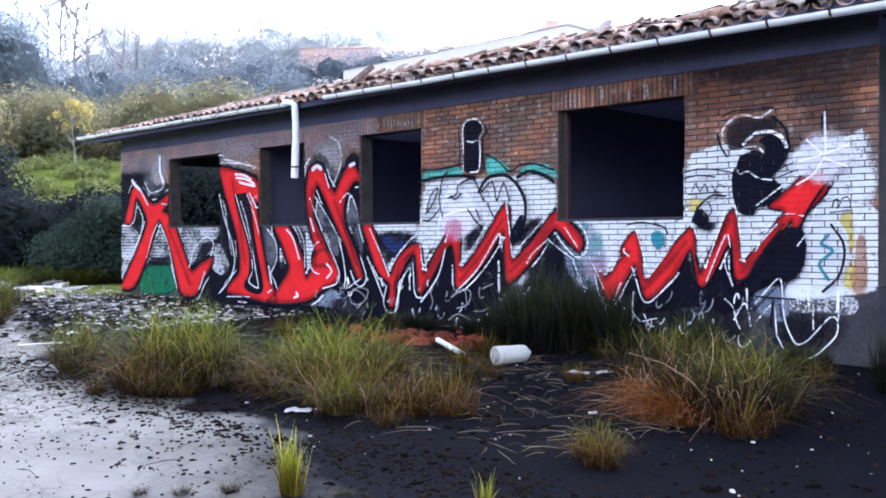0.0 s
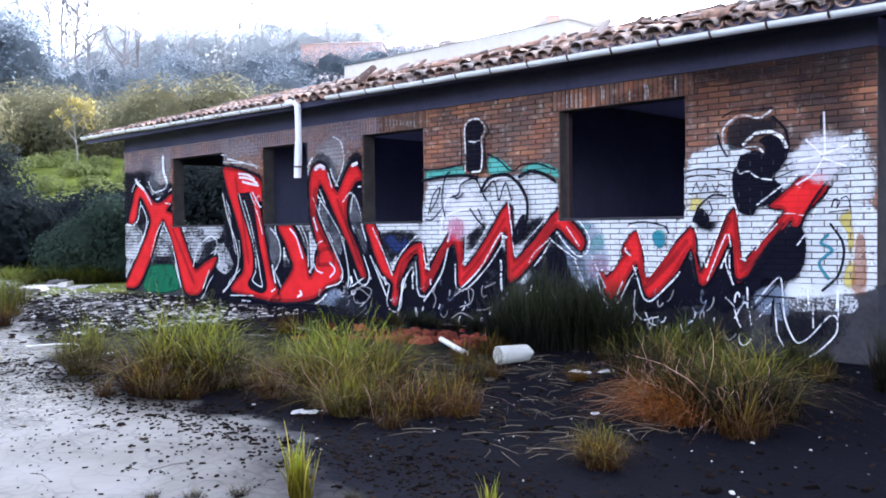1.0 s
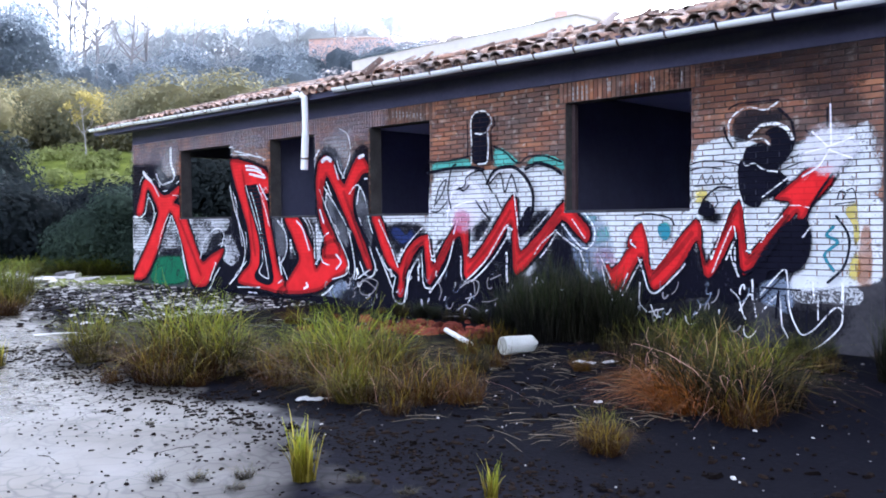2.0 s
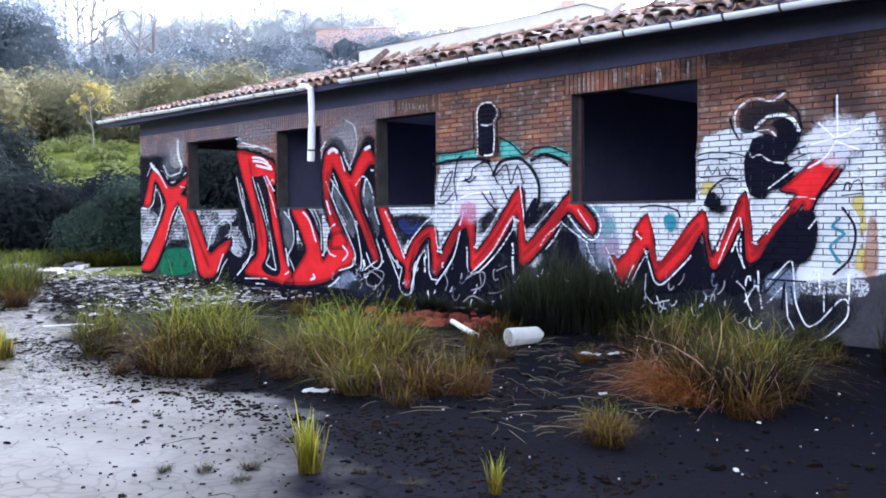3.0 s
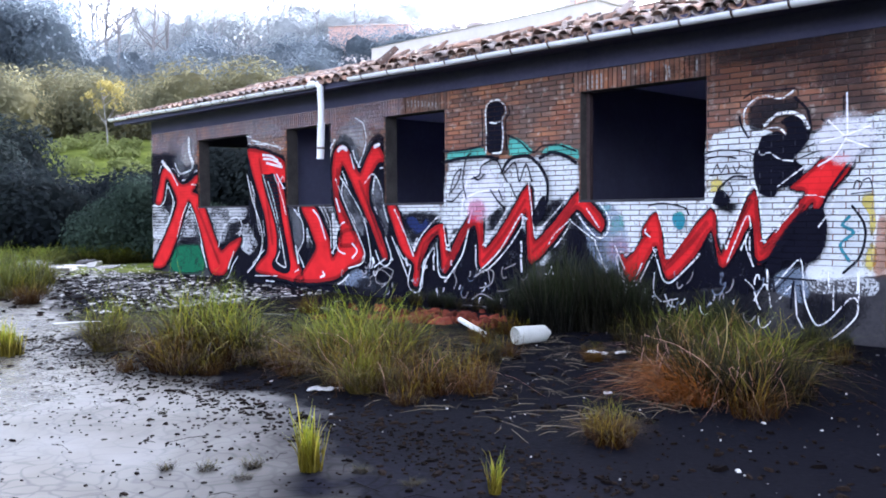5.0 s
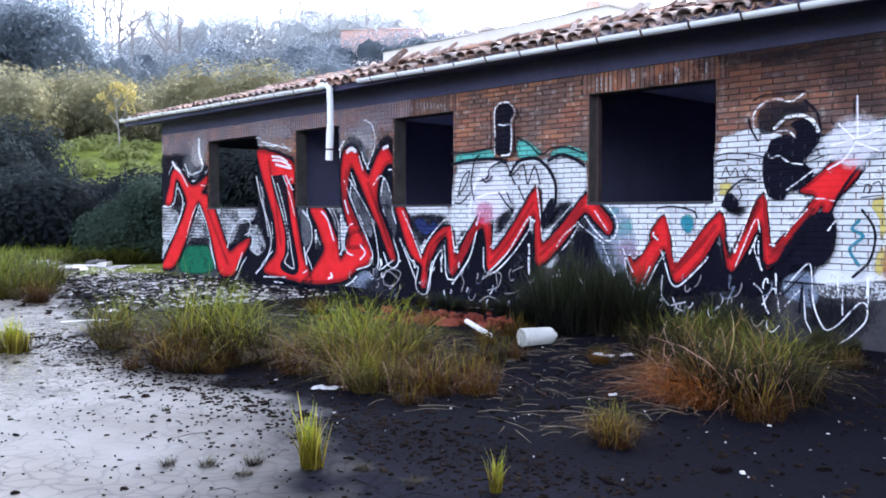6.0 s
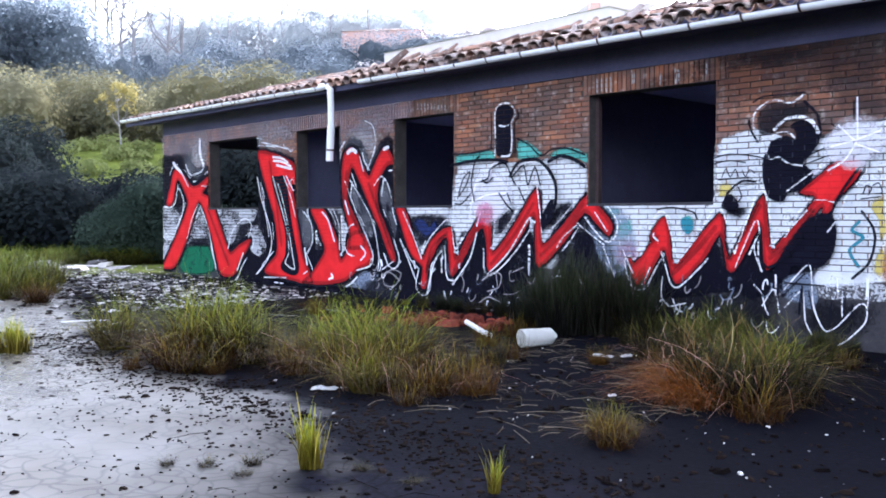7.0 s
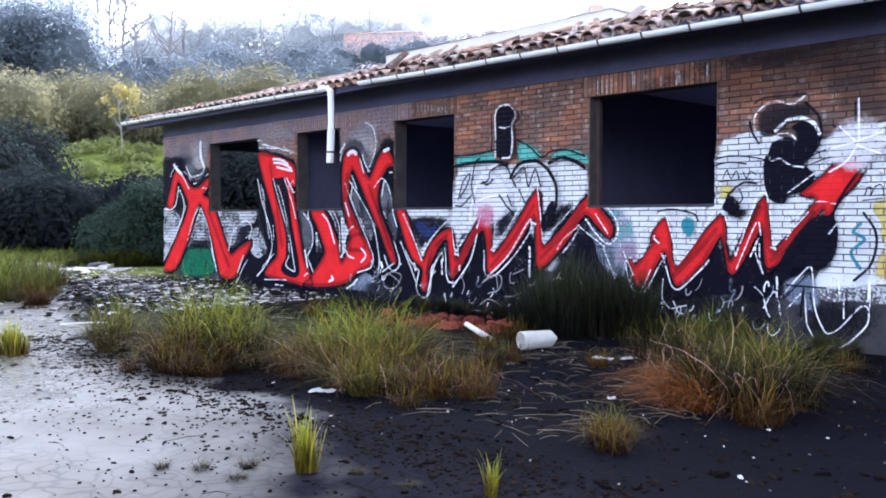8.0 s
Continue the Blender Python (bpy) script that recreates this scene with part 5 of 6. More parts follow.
patch("black", [(-1.78, 0.57), (-1.24, 0.99), (-0.98, 1.22), (-0.86, 1.07), (-0.83, 0.69), (-1.08, 0.30), (-1.78, 0.13)], 0.1)
patch("black", [(-1.61, 1.30), (-1.24, 1.49), (-1.14, 1.38), (-1.45, 1.06), (-1.64, 1.06)], 0.1)
patch("black", [(-0.73, 1.23), (-0.45, 1.52), (-0.21, 1.56), (-0.21, 1.38), (-0.59, 1.08)], 0.1)
patch("black", [(-0.28, 0.64), (-0.21, 1.05), (-0.03, 1.21), (0.19, 1.13), (0.37, 0.81), (0.50, 0.26), (-0.29, 0.20)], 0.1)
patch("black", [(-0.01, 1.05), (0.16, 0.96), (0.43, 0.62), (0.51, 0.27), (0.00, 0.24)], 0.15)
patch("black", [(0.86, 0.36), (0.97, 0.80), (1.12, 1.07), (1.21, 0.75), (1.28, 0.54), (1.13, 0.44), (0.92, 0.27)], 0.08)
patch("black", [(1.45, 0.55), (1.63, 0.85), (1.79, 1.09), (1.89, 0.83), (1.98, 0.72), (2.07, 0.70), (2.01, 0.52), (1.64, 0.47)], 0.1)
patch("black", [(2.07, 0.70), (2.17, 0.95), (2.29, 1.18), (2.37, 0.88), (2.51, 0.83), (2.65, 0.97), (2.68, 0.81), (2.40, 0.66), (2.22, 0.62)], 0.08)
patch("black", [(2.80, 1.21), (3.10, 1.43), (3.14, 1.11), (3.08, 0.93), (3.07, 0.82), (2.85, 0.74), (2.60, 0.75), (2.68, 0.97)], 0.08)
patch("black", [(1.85, 1.43), (1.92, 1.57), (2.00, 1.49), (2.06, 1.42), (2.21, 1.43), (2.10, 1.29), (1.97, 1.32)], 0.06)
patch("soot", [(0.47, 0.46), (1.79, 0.48), (2.40, 0.58), (2.57, 0.42), (2.46, 0.08), (1.14, -0.05), (0.52, 0.02)], 0.2)
patch("soot", [(2.74, 0.46), (3.21, 0.52), (3.56, 0.49), (3.54, 0.16), (2.96, 0.03), (2.69, 0.16)], 0.2)
patch("soot", [(-4.65, 0.26), (-3.23, 0.33), (-2.00, 0.24), (-0.44, 0.34), (0.46, 0.33), (0.46, 0.04), (-4.65, -0.31)], 0.2)
# pale lintel smears
stroke("haze_pale", 0.028, [(0.16, 3.05), (0.16, 2.97), (0.16, 2.88)])
stroke("haze_pale", 0.028, [(0.23, 3.06), (0.23, 2.97), (0.23, 2.89)])
stroke("haze_pale", 0.028, [(0.30, 3.04), (0.30, 2.95), (0.30, 2.87)])
stroke("haze_pale", 0.028, [(0.36, 3.05), (0.37, 2.96), (0.37, 2.87)])
stroke("haze_pale", 0.028, [(0.67, 3.09), (0.68, 3.01), (0.68, 2.92)])
stroke("haze_pale", 0.028, [(0.71, 3.06), (0.71, 3.00), (0.71, 2.94)])
stroke("haze_pale", 0.028, [(1.07, 3.00), (1.07, 2.94), (1.07, 2.88)])
stroke("haze_pale", 0.028, [(1.27, 3.04), (1.28, 2.95), (1.28, 2.86)])
stroke("haze_pale", 0.028, [(1.31, 3.02), (1.32, 2.96), (1.32, 2.90)])
stroke("haze_pale", 0.028, [(1.67, 3.06), (1.67, 2.99), (1.67, 2.92)])
stroke("haze_pale", 0.03, [(-3.20, 3.06), (-3.19, 3.00), (-3.20, 2.96)])
stroke("haze_pale", 0.03, [(-3.12, 3.05), (-3.11, 3.00), (-3.12, 2.95)])
stroke("haze_pale", 0.03, [(-3.04, 3.04), (-3.04, 2.99), (-3.04, 2.94)])
stroke("haze_pale", 0.03, [(-2.97, 3.02), (-2.96, 2.98), (-2.97, 2.94)])
stroke("haze_pale", 0.03, [(-2.89, 3.01), (-2.88, 2.97), (-2.89, 2.93)])
stroke("haze_pale", 0.03, [(-2.81, 3.00), (-2.81, 2.97), (-2.81, 2.92)])
stroke("haze_pale", 0.03, [(-2.74, 2.99), (-2.73, 2.96), (-2.74, 2.92)])
stroke("haze_pale", 0.03, [(-2.67, 2.98), (-2.66, 2.95), (-2.67, 2.91)])
stroke("haze_pale", 0.03, [(-2.59, 2.97), (-2.59, 2.95), (-2.59, 2.90)])
# thin dark spray on the upper brick
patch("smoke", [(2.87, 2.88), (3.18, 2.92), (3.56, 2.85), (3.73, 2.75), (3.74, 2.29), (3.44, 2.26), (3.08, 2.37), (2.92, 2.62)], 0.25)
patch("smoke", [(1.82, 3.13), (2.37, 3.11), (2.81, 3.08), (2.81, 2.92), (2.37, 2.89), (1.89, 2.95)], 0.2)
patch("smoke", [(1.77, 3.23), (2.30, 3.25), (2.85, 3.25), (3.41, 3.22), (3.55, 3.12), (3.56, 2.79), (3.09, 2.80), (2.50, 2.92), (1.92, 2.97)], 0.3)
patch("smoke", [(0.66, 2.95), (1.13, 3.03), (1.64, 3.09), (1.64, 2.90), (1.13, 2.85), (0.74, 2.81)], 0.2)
# dark blue bubbles under the third opening
patch("navy", [(-3.33, 1.21), (-3.23, 1.31), (-3.07, 1.27), (-2.97, 1.17), (-2.83, 1.27), (-2.75, 1.19), (-2.83, 1.06), (-3.13, 1.03)], 0.05)
# more black behind the first letters
shape("shade", 0.1, [(-11.83, 2.53), (-11.36, 2.59), (-11.02, 2.63), (-10.48, 2.24), (-9.85, 2.34), (-9.70, 2.19), (-9.91, 1.87), (-9.71, 1.62), (-10.61, 1.42), (-11.39, 1.16), (-11.74, 1.16)], "coat")
shape("shade", 0.1, [(-7.83, 2.20), (-7.45, 2.14), (-6.42, 1.93), (-6.05, 1.41), (-6.06, 0.47), (-6.67, 0.19), (-7.39, 0.24), (-7.30, 0.60), (-7.22, 1.14), (-7.62, 1.87)], "shadow")
shape("shade", 0.1, [(-5.13, 2.18), (-4.92, 2.57), (-4.60, 2.43), (-4.47, 2.19), (-4.29, 2.22), (-4.04, 2.51), (-3.77, 2.35), (-3.78, 0.53), (-4.42, 0.50), (-4.93, 1.89)], "shadow")
shape("shade", 0.1, [(-9.37, 1.27), (-8.98, 1.44), (-8.60, 1.37), (-8.90, 0.74), (-9.18, 0.74)], "coat")
shape("shade", 0.1, [(-8.02, 1.42), (-7.63, 1.51), (-7.30, 0.78), (-7.73, 0.18), (-8.35, 0.14), (-8.62, 0.37), (-8.16, 0.76)], "coat")
# grey rubbed patches between the first letters
shape("rubbed", 0.06, [(-4.93, 1.93), (-4.80, 1.76), (-4.54, 1.48), (-4.38, 1.21), (-4.38, 1.01), (-4.61, 1.21), (-4.86, 1.57)], "shadow")
shape("rubbed", 0.06, [(-4.23, 1.79), (-4.10, 1.90), (-3.98, 1.86), (-3.83, 1.59), (-3.78, 1.33), (-3.78, 1.02), (-3.98, 1.40)], "shadow")
shape("rubbed", 0.06, [(-6.42, 1.41), (-6.20, 1.37), (-6.05, 1.15), (-6.16, 0.81), (-6.35, 0.98)], "shadow")
shape("rubbed", 0.06, [(-7.21, 1.99), (-7.04, 1.86), (-6.85, 1.37), (-6.78, 0.97), (-6.93, 1.19), (-7.09, 1.64)], "shadow")
# striped white brick left between the first letters
shape("stripes", 0.05, [(-9.46, 1.48), (-7.97, 1.47), (-8.02, 1.28), (-8.47, 1.18), (-8.75, 0.84), (-8.99, 0.81), (-9.25, 1.13)], "shadow")
shape("stripes", 0.05, [(-11.79, 1.51), (-11.27, 1.47), (-10.99, 1.27), (-11.23, 0.90), (-11.70, 0.51), (-11.85, 0.51)], "shadow")
shape("stripes", 0.04, [(-8.16, 1.04), (-7.85, 1.14), (-7.55, 0.78), (-7.81, 0.59), (-8.12, 0.76)], "shadow")
shape("stripes", 0.04, [(-10.34, 1.17), (-10.07, 1.47), (-9.75, 1.12), (-9.72, 0.92), (-10.51, 0.91)], "shadow")
# red letters, each a filled shape with a soft black halo
letter(0.1, [(-11.61, 1.61), (-11.40, 2.01), (-11.28, 2.26), (-11.08, 2.35), (-10.75, 2.17), (-10.49, 1.98), (-10.17, 1.97), (-9.67, 2.17), (-9.59, 2.11), (-9.86, 1.92), (-9.98, 1.80), (-9.61, 1.69), (-9.37, 1.32), (-9.04, 0.81), (-8.85, 0.60), (-8.52, 0.75), (-8.11, 0.88), (-8.16, 0.76), (-8.48, 0.45), (-8.76, 0.16), (-9.24, 0.17), (-9.43, 0.53), (-9.82, 1.32), (-10.09, 1.63), (-10.26, 1.52), (-10.62, 0.93), (-11.24, 0.24), (-11.79, 0.18), (-11.76, 0.27), (-11.11, 0.95), (-10.71, 1.42), (-10.62, 1.68), (-10.92, 2.04), (-11.12, 2.12), (-11.27, 1.72), (-11.41, 1.58)])
letter(0.1, [(-7.79, 2.57), (-7.36, 2.51), (-6.92, 2.40), (-6.58, 2.26), (-6.52, 1.97), (-6.65, 1.93), (-6.74, 2.00), (-6.61, 1.72), (-6.50, 1.28), (-6.32, 0.64), (-6.06, 0.26), (-6.06, 0.15), (-6.25, 0.14), (-6.82, 0.20), (-7.56, 0.27), (-7.43, 0.44), (-7.18, 0.61), (-7.14, 0.85), (-7.23, 1.32), (-7.54, 1.94), (-7.72, 2.35)])
letter(0.1, [(-6.32, 0.15), (-6.06, 0.30), (-5.69, 0.66), (-5.65, 0.82), (-5.87, 1.20), (-6.05, 1.45), (-5.70, 1.46), (-5.48, 1.20), (-5.28, 0.89), (-5.19, 0.58), (-5.03, 0.72), (-4.93, 1.00), (-4.64, 1.07), (-4.42, 0.82), (-4.34, 0.66), (-4.48, 0.54), (-4.74, 0.45), (-5.07, 0.26), (-5.62, 0.17)])
letter(0.1, [(-4.93, 0.80), (-4.93, 1.08), (-5.01, 1.33), (-5.10, 1.61), (-5.14, 1.97), (-5.09, 2.34), (-4.92, 2.46), (-4.72, 2.39), (-4.60, 2.17), (-4.41, 1.97), (-4.21, 2.24), (-4.05, 2.41), (-3.91, 2.37), (-3.79, 2.18), (-3.95, 2.16), (-4.15, 1.96), (-4.21, 1.69), (-4.17, 1.44), (-3.96, 1.08), (-3.76, 0.68), (-3.86, 0.66), (-4.14, 1.15), (-4.41, 1.54), (-4.63, 1.88), (-4.87, 2.17), (-4.98, 1.89), (-5.00, 1.61), (-4.81, 1.33), (-4.64, 1.07), (-4.54, 0.85)])
# black counters cut into the red
shape("black", 0.02, [(-7.30, 2.02), (-7.08, 2.06), (-6.88, 2.05), (-6.77, 1.72), (-6.66, 1.19), (-6.43, 0.41), (-6.59, 0.28), (-6.90, 0.32), (-7.02, 0.43), (-6.86, 0.62), (-6.85, 1.02), (-7.05, 1.50)], "line")
letter(0.075, [(-3.72, 1.47), (-3.55, 1.46), (-3.34, 1.04), (-3.11, 0.69), (-2.91, 0.97), (-2.49, 1.17), (-2.39, 0.72), (-2.13, 1.04), (-1.92, 1.28), (-1.71, 1.37), (-1.65, 0.81), (-1.23, 1.21), (-0.84, 1.70), (-0.78, 1.36), (-0.73, 0.95), (-0.37, 1.22), (0.00, 1.59), (0.19, 1.44), (0.37, 1.24), (0.34, 1.11), (0.20, 1.22), (-0.04, 1.40), (-0.37, 1.02), (-0.79, 0.67), (-0.84, 0.99), (-0.88, 1.37), (-1.23, 0.95), (-1.70, 0.56), (-1.74, 0.89), (-1.81, 1.17), (-1.98, 1.09), (-2.45, 0.46), (-2.51, 0.75), (-2.56, 1.03), (-2.71, 0.99), (-2.87, 0.78), (-2.99, 0.59), (-3.04, 0.27), (-3.14, 0.28), (-3.11, 0.57), (-3.37, 0.75), (-3.60, 1.19)])
letter(0.055, [(0.64, 0.81), (0.71, 0.75), (0.84, 0.84), (0.95, 1.00), (1.05, 1.10), (0.96, 1.07), (1.04, 1.25), (1.13, 1.32), (1.18, 1.22), (1.28, 0.75), (1.84, 1.36), (1.89, 1.05), (1.98, 0.86), (2.17, 1.23), (2.35, 1.55), (2.39, 1.26), (2.45, 0.96), (2.66, 1.18), (2.91, 1.48), (2.90, 1.57), (2.77, 1.59), (2.90, 1.69), (3.13, 1.88), (3.28, 1.91), (3.36, 1.81), (3.17, 1.57), (3.02, 1.35), (2.96, 1.44), (2.48, 0.84), (2.39, 0.82), (2.33, 1.26), (2.06, 0.80), (1.96, 0.76), (1.85, 1.15), (1.62, 0.84), (1.37, 0.60), (1.27, 0.59), (1.15, 0.96), (1.03, 0.84), (0.84, 0.53), (0.73, 0.56)])
# dark mist inside the red
stroke("smoke", 0.071, [(1.27, 0.68), (1.57, 0.96), (1.80, 1.22)], "line")
stroke("smoke", 0.065, [(2.44, 0.89), (2.66, 1.09), (2.90, 1.40)], "line")
stroke("smoke", 0.068, [(1.96, 0.88), (2.14, 1.15), (2.32, 1.46)], "line")
stroke("smoke", 0.068, [(-3.02, 0.49), (-2.89, 0.87), (-2.55, 1.10)], "line")
stroke("smoke", 0.065, [(-2.42, 0.55), (-2.19, 0.88), (-1.94, 1.20)], "line")
stroke("smoke", 0.059, [(-0.76, 0.81), (-0.37, 1.13), (-0.04, 1.50)], "line")
stroke("smoke", 0.062, [(-1.67, 0.66), (-1.23, 1.08), (-0.88, 1.51)], "line")
stroke("smoke", 0.084, [(-7.37, 2.36), (-7.13, 1.50), (-6.98, 0.79)], "line")
stroke("smoke", 0.076, [(-4.99, 2.09), (-5.06, 1.61), (-4.74, 1.17)], "line")
stroke("smoke", 0.092, [(-8.90, 0.36), (-9.18, 0.74), (-9.76, 1.52)], "line")
stroke("smoke", 0.073, [(-4.41, 1.87), (-4.20, 1.48), (-3.87, 0.83)], "line")
# pale highlights on the red
stroke("lilac_white", 0.086, [(-11.22, 2.50), (-11.08, 2.39), (-10.86, 2.28)])
stroke("lilac_white", 0.036, [(-11.05, 2.39), (-10.81, 2.23), (-10.54, 1.96)])
stroke("lilac_white", 0.039, [(-5.69, 1.41), (-5.51, 1.26), (-5.34, 0.91)])
stroke("lilac_white", 0.084, [(-4.96, 2.39), (-4.83, 2.44), (-4.72, 2.39)])
stroke("lilac_white", 0.028, [(-4.63, 2.31), (-4.53, 2.07)])
stroke("lilac_white", 0.071, [(-4.01, 2.40), (-3.89, 2.43)])
stroke("lilac_white", 0.038, [(-5.03, 1.59), (-4.93, 1.37)])
stroke("lilac_white", 0.031, [(-6.80, 2.07), (-6.57, 1.80)])
stroke("lilac_white", 0.037, [(-4.61, 0.85), (-4.48, 0.73), (-4.61, 0.61)])
stroke("lilac_white", 0.048, [(-5.50, 0.25), (-5.38, 0.29)])
stroke("lilac_white", 0.049, [(-5.38, 0.29), (-5.43, 0.35)])
stroke("lilac_white", 0.052, [(-7.24, 2.43), (-6.96, 2.40), (-6.74, 2.31)])
stroke("lilac_white", 0.052, [(-7.22, 2.36), (-6.92, 2.33), (-6.64, 2.23)])
stroke("lilac_white", 0.051, [(-7.12, 2.28), (-6.80, 2.22), (-6.61, 2.19)])
# white line work round the first letters
stroke("white", 0.038, [(-11.66, 1.55), (-11.38, 1.52), (-11.15, 1.63), (-11.08, 1.82), (-10.97, 1.94), (-10.76, 1.67), (-10.85, 1.36), (-11.12, 1.03)])
stroke("white", 0.098, [(-10.01, 2.92), (-10.01, 2.65), (-9.87, 2.38)])
stroke("white", 0.037, [(-10.64, 2.43), (-10.43, 2.21), (-9.97, 2.26), (-9.85, 2.39)])
stroke("white", 0.030, [(-9.96, 1.96), (-9.61, 1.94)])
stroke("white", 0.031, [(-10.12, 1.58), (-10.37, 1.30), (-10.62, 0.86)])
stroke("white", 0.031, [(-10.04, 1.57), (-9.71, 1.11), (-9.39, 0.26)])
stroke("white", 0.029, [(-8.90, 0.69), (-8.70, 1.07), (-8.26, 1.29), (-8.01, 1.17), (-8.11, 0.93)])
stroke("white", 0.035, [(-8.32, 0.62), (-8.55, 0.27)])
stroke("white", 0.033, [(-7.79, 2.09), (-7.63, 1.64), (-7.38, 1.19), (-7.29, 0.83), (-7.46, 0.50), (-7.83, 0.23)])
stroke("white", 0.028, [(-7.66, 1.96), (-7.53, 1.50), (-7.38, 0.96)])
stroke("white", 0.027, [(-7.25, 2.08), (-7.03, 1.63), (-6.80, 1.14), (-6.72, 0.70), (-6.84, 0.48), (-6.55, 0.38), (-6.60, 0.62), (-6.75, 1.18), (-6.95, 1.71), (-7.08, 1.94)])
stroke("white", 0.027, [(-6.87, 2.06), (-6.64, 1.66), (-6.50, 1.32)])
stroke("white", 0.026, [(-6.26, 1.43), (-6.01, 1.20), (-5.98, 0.89), (-6.19, 0.62)])
stroke("white", 0.062, [(-5.86, 1.07), (-5.85, 0.86)])
stroke("white", 0.025, [(-5.37, 1.46), (-5.20, 1.19), (-5.18, 0.77)])
stroke("white", 0.060, [(-5.12, 1.33), (-5.09, 0.80)])
stroke("white", 0.040, [(-5.16, 2.44), (-5.02, 2.59)])
stroke("white", 0.024, [(-5.03, 1.92), (-4.72, 1.40), (-4.39, 0.91), (-4.28, 0.69), (-4.36, 0.53), (-4.71, 0.44)])
stroke("white", 0.024, [(-4.91, 1.96), (-4.59, 1.63), (-4.28, 1.24), (-4.13, 0.70), (-4.16, 0.46)])
stroke("white", 0.024, [(-4.48, 2.89), (-4.28, 2.79), (-4.21, 2.56), (-4.25, 2.37), (-4.40, 2.13)])
stroke("white", 0.023, [(-4.26, 1.82), (-4.07, 1.97), (-3.91, 1.85), (-3.76, 1.50)])
stroke("white", 0.022, [(-7.56, 0.18), (-6.82, 0.21)])
stroke("white", 0.042, [(-6.22, 0.77), (-6.14, 0.47)])
stroke("white", 0.023, [(-4.05, 0.48), (-3.76, 0.63)])
stroke("white", 0.057, [(-4.08, 0.63), (-4.05, 0.55)])
stroke("white", 0.048, [(-4.29, 1.27), (-4.22, 1.21)])
stroke("white", 0.033, [(-7.78, 2.81), (-7.61, 2.79)])
stroke("white", 0.027, [(-6.88, 2.64), (-6.64, 2.50)])
stroke("white", 0.032, [(-7.61, 2.73), (-6.96, 2.60), (-6.56, 2.52)])
# striped brick showing pale above the letters
shape("rubbed", 0.1, [(-7.78, 2.92), (-7.61, 3.05), (-6.95, 2.95), (-6.56, 2.58), (-7.12, 2.55), (-7.70, 2.74)], "shadow")
shape("rubbed", 0.12, [(-10.20, 2.99), (-9.89, 3.02), (-9.85, 2.37), (-10.37, 2.21), (-10.75, 2.51)], "shadow")
shape("rubbed", 0.12, [(-5.12, 2.58), (-4.53, 2.82), (-4.25, 2.72), (-4.25, 2.30), (-4.47, 2.19), (-4.66, 2.47)], "shadow")
# white line work along the middle zigzag
stroke("white", 0.026, [(-3.10, 0.77), (-2.89, 1.03), (-2.55, 1.29), (-2.45, 1.25), (-2.37, 0.86), (-2.17, 1.06), (-1.97, 1.32)])
stroke("white", 0.024, [(-1.65, 0.89), (-1.33, 1.20), (-1.07, 1.57), (-0.84, 1.83), (-0.79, 1.65), (-0.70, 1.02)])
stroke("white", 0.019, [(-0.70, 1.02), (-0.55, 1.17), (-0.27, 1.42), (0.01, 1.70)])
stroke("white", 0.026, [(-2.42, 0.33), (-2.07, 0.72), (-1.92, 1.11)])
stroke("white", 0.024, [(-1.78, 0.47), (-1.33, 0.82), (-0.94, 1.31), (-0.91, 1.17)])
stroke("white", 0.040, [(-0.94, 0.95), (-0.93, 0.82)])
stroke("white", 0.040, [(-0.94, 0.77), (-0.93, 0.55)])
stroke("white", 0.019, [(-0.13, 1.25), (0.04, 1.14), (0.30, 0.98)])
stroke("white", 0.036, [(-2.99, 0.08), (-2.93, 0.32), (-2.81, 0.65), (-2.66, 0.82), (-2.63, 0.71)])
stroke("white", 0.035, [(-2.66, 0.71), (-2.65, 0.50)])
stroke("white", 0.035, [(-2.60, 0.22), (-2.56, 0.10)])
stroke("white", 0.020, [(-1.26, 1.91), (-1.03, 2.05), (-0.75, 2.04), (-0.60, 1.86), (-0.53, 1.70)])
stroke("white", 0.027, [(-3.53, 1.40), (-3.28, 1.02), (-3.10, 0.69)])
stroke("white", 0.028, [(-3.60, 0.98), (-3.37, 0.60), (-3.24, 0.37)])
stroke("white", 0.055, [(-3.28, 0.64), (-3.24, 0.54)])
stroke("white", 0.019, [(-0.46, 0.93), (-0.35, 1.07), (-0.10, 1.25)])
stroke("white", 0.018, [(0.15, 1.39), (0.34, 1.15)])
# black work above the middle zigzag
stroke("black", 0.055, [(-2.45, 2.08), (-2.08, 2.12), (-1.65, 2.13), (-1.34, 2.08)])
stroke("black", 0.059, [(-1.29, 1.88), (-1.14, 2.06), (-0.84, 2.10), (-0.61, 1.96), (-0.48, 1.74), (-0.48, 1.49)])
stroke("black", 0.058, [(-0.61, 2.05), (-0.42, 2.12), (-0.20, 2.07), (0.00, 1.96)])
stroke("black", 0.030, [(-1.16, 2.39), (-0.94, 2.29), (-0.80, 2.17), (-0.69, 2.14), (-0.56, 2.21), (-0.29, 2.21), (0.00, 2.11)])
stroke("black", 0.032, [(-2.44, 2.24), (-1.97, 2.24), (-1.60, 2.28)])
stroke("black", 0.029, [(-2.31, 1.59), (-2.20, 1.87), (-2.06, 1.97), (-2.13, 1.79), (-2.28, 1.63)])
stroke("black", 0.032, [(-1.97, 1.55), (-2.03, 1.82), (-1.95, 2.13), (-1.86, 2.18)])
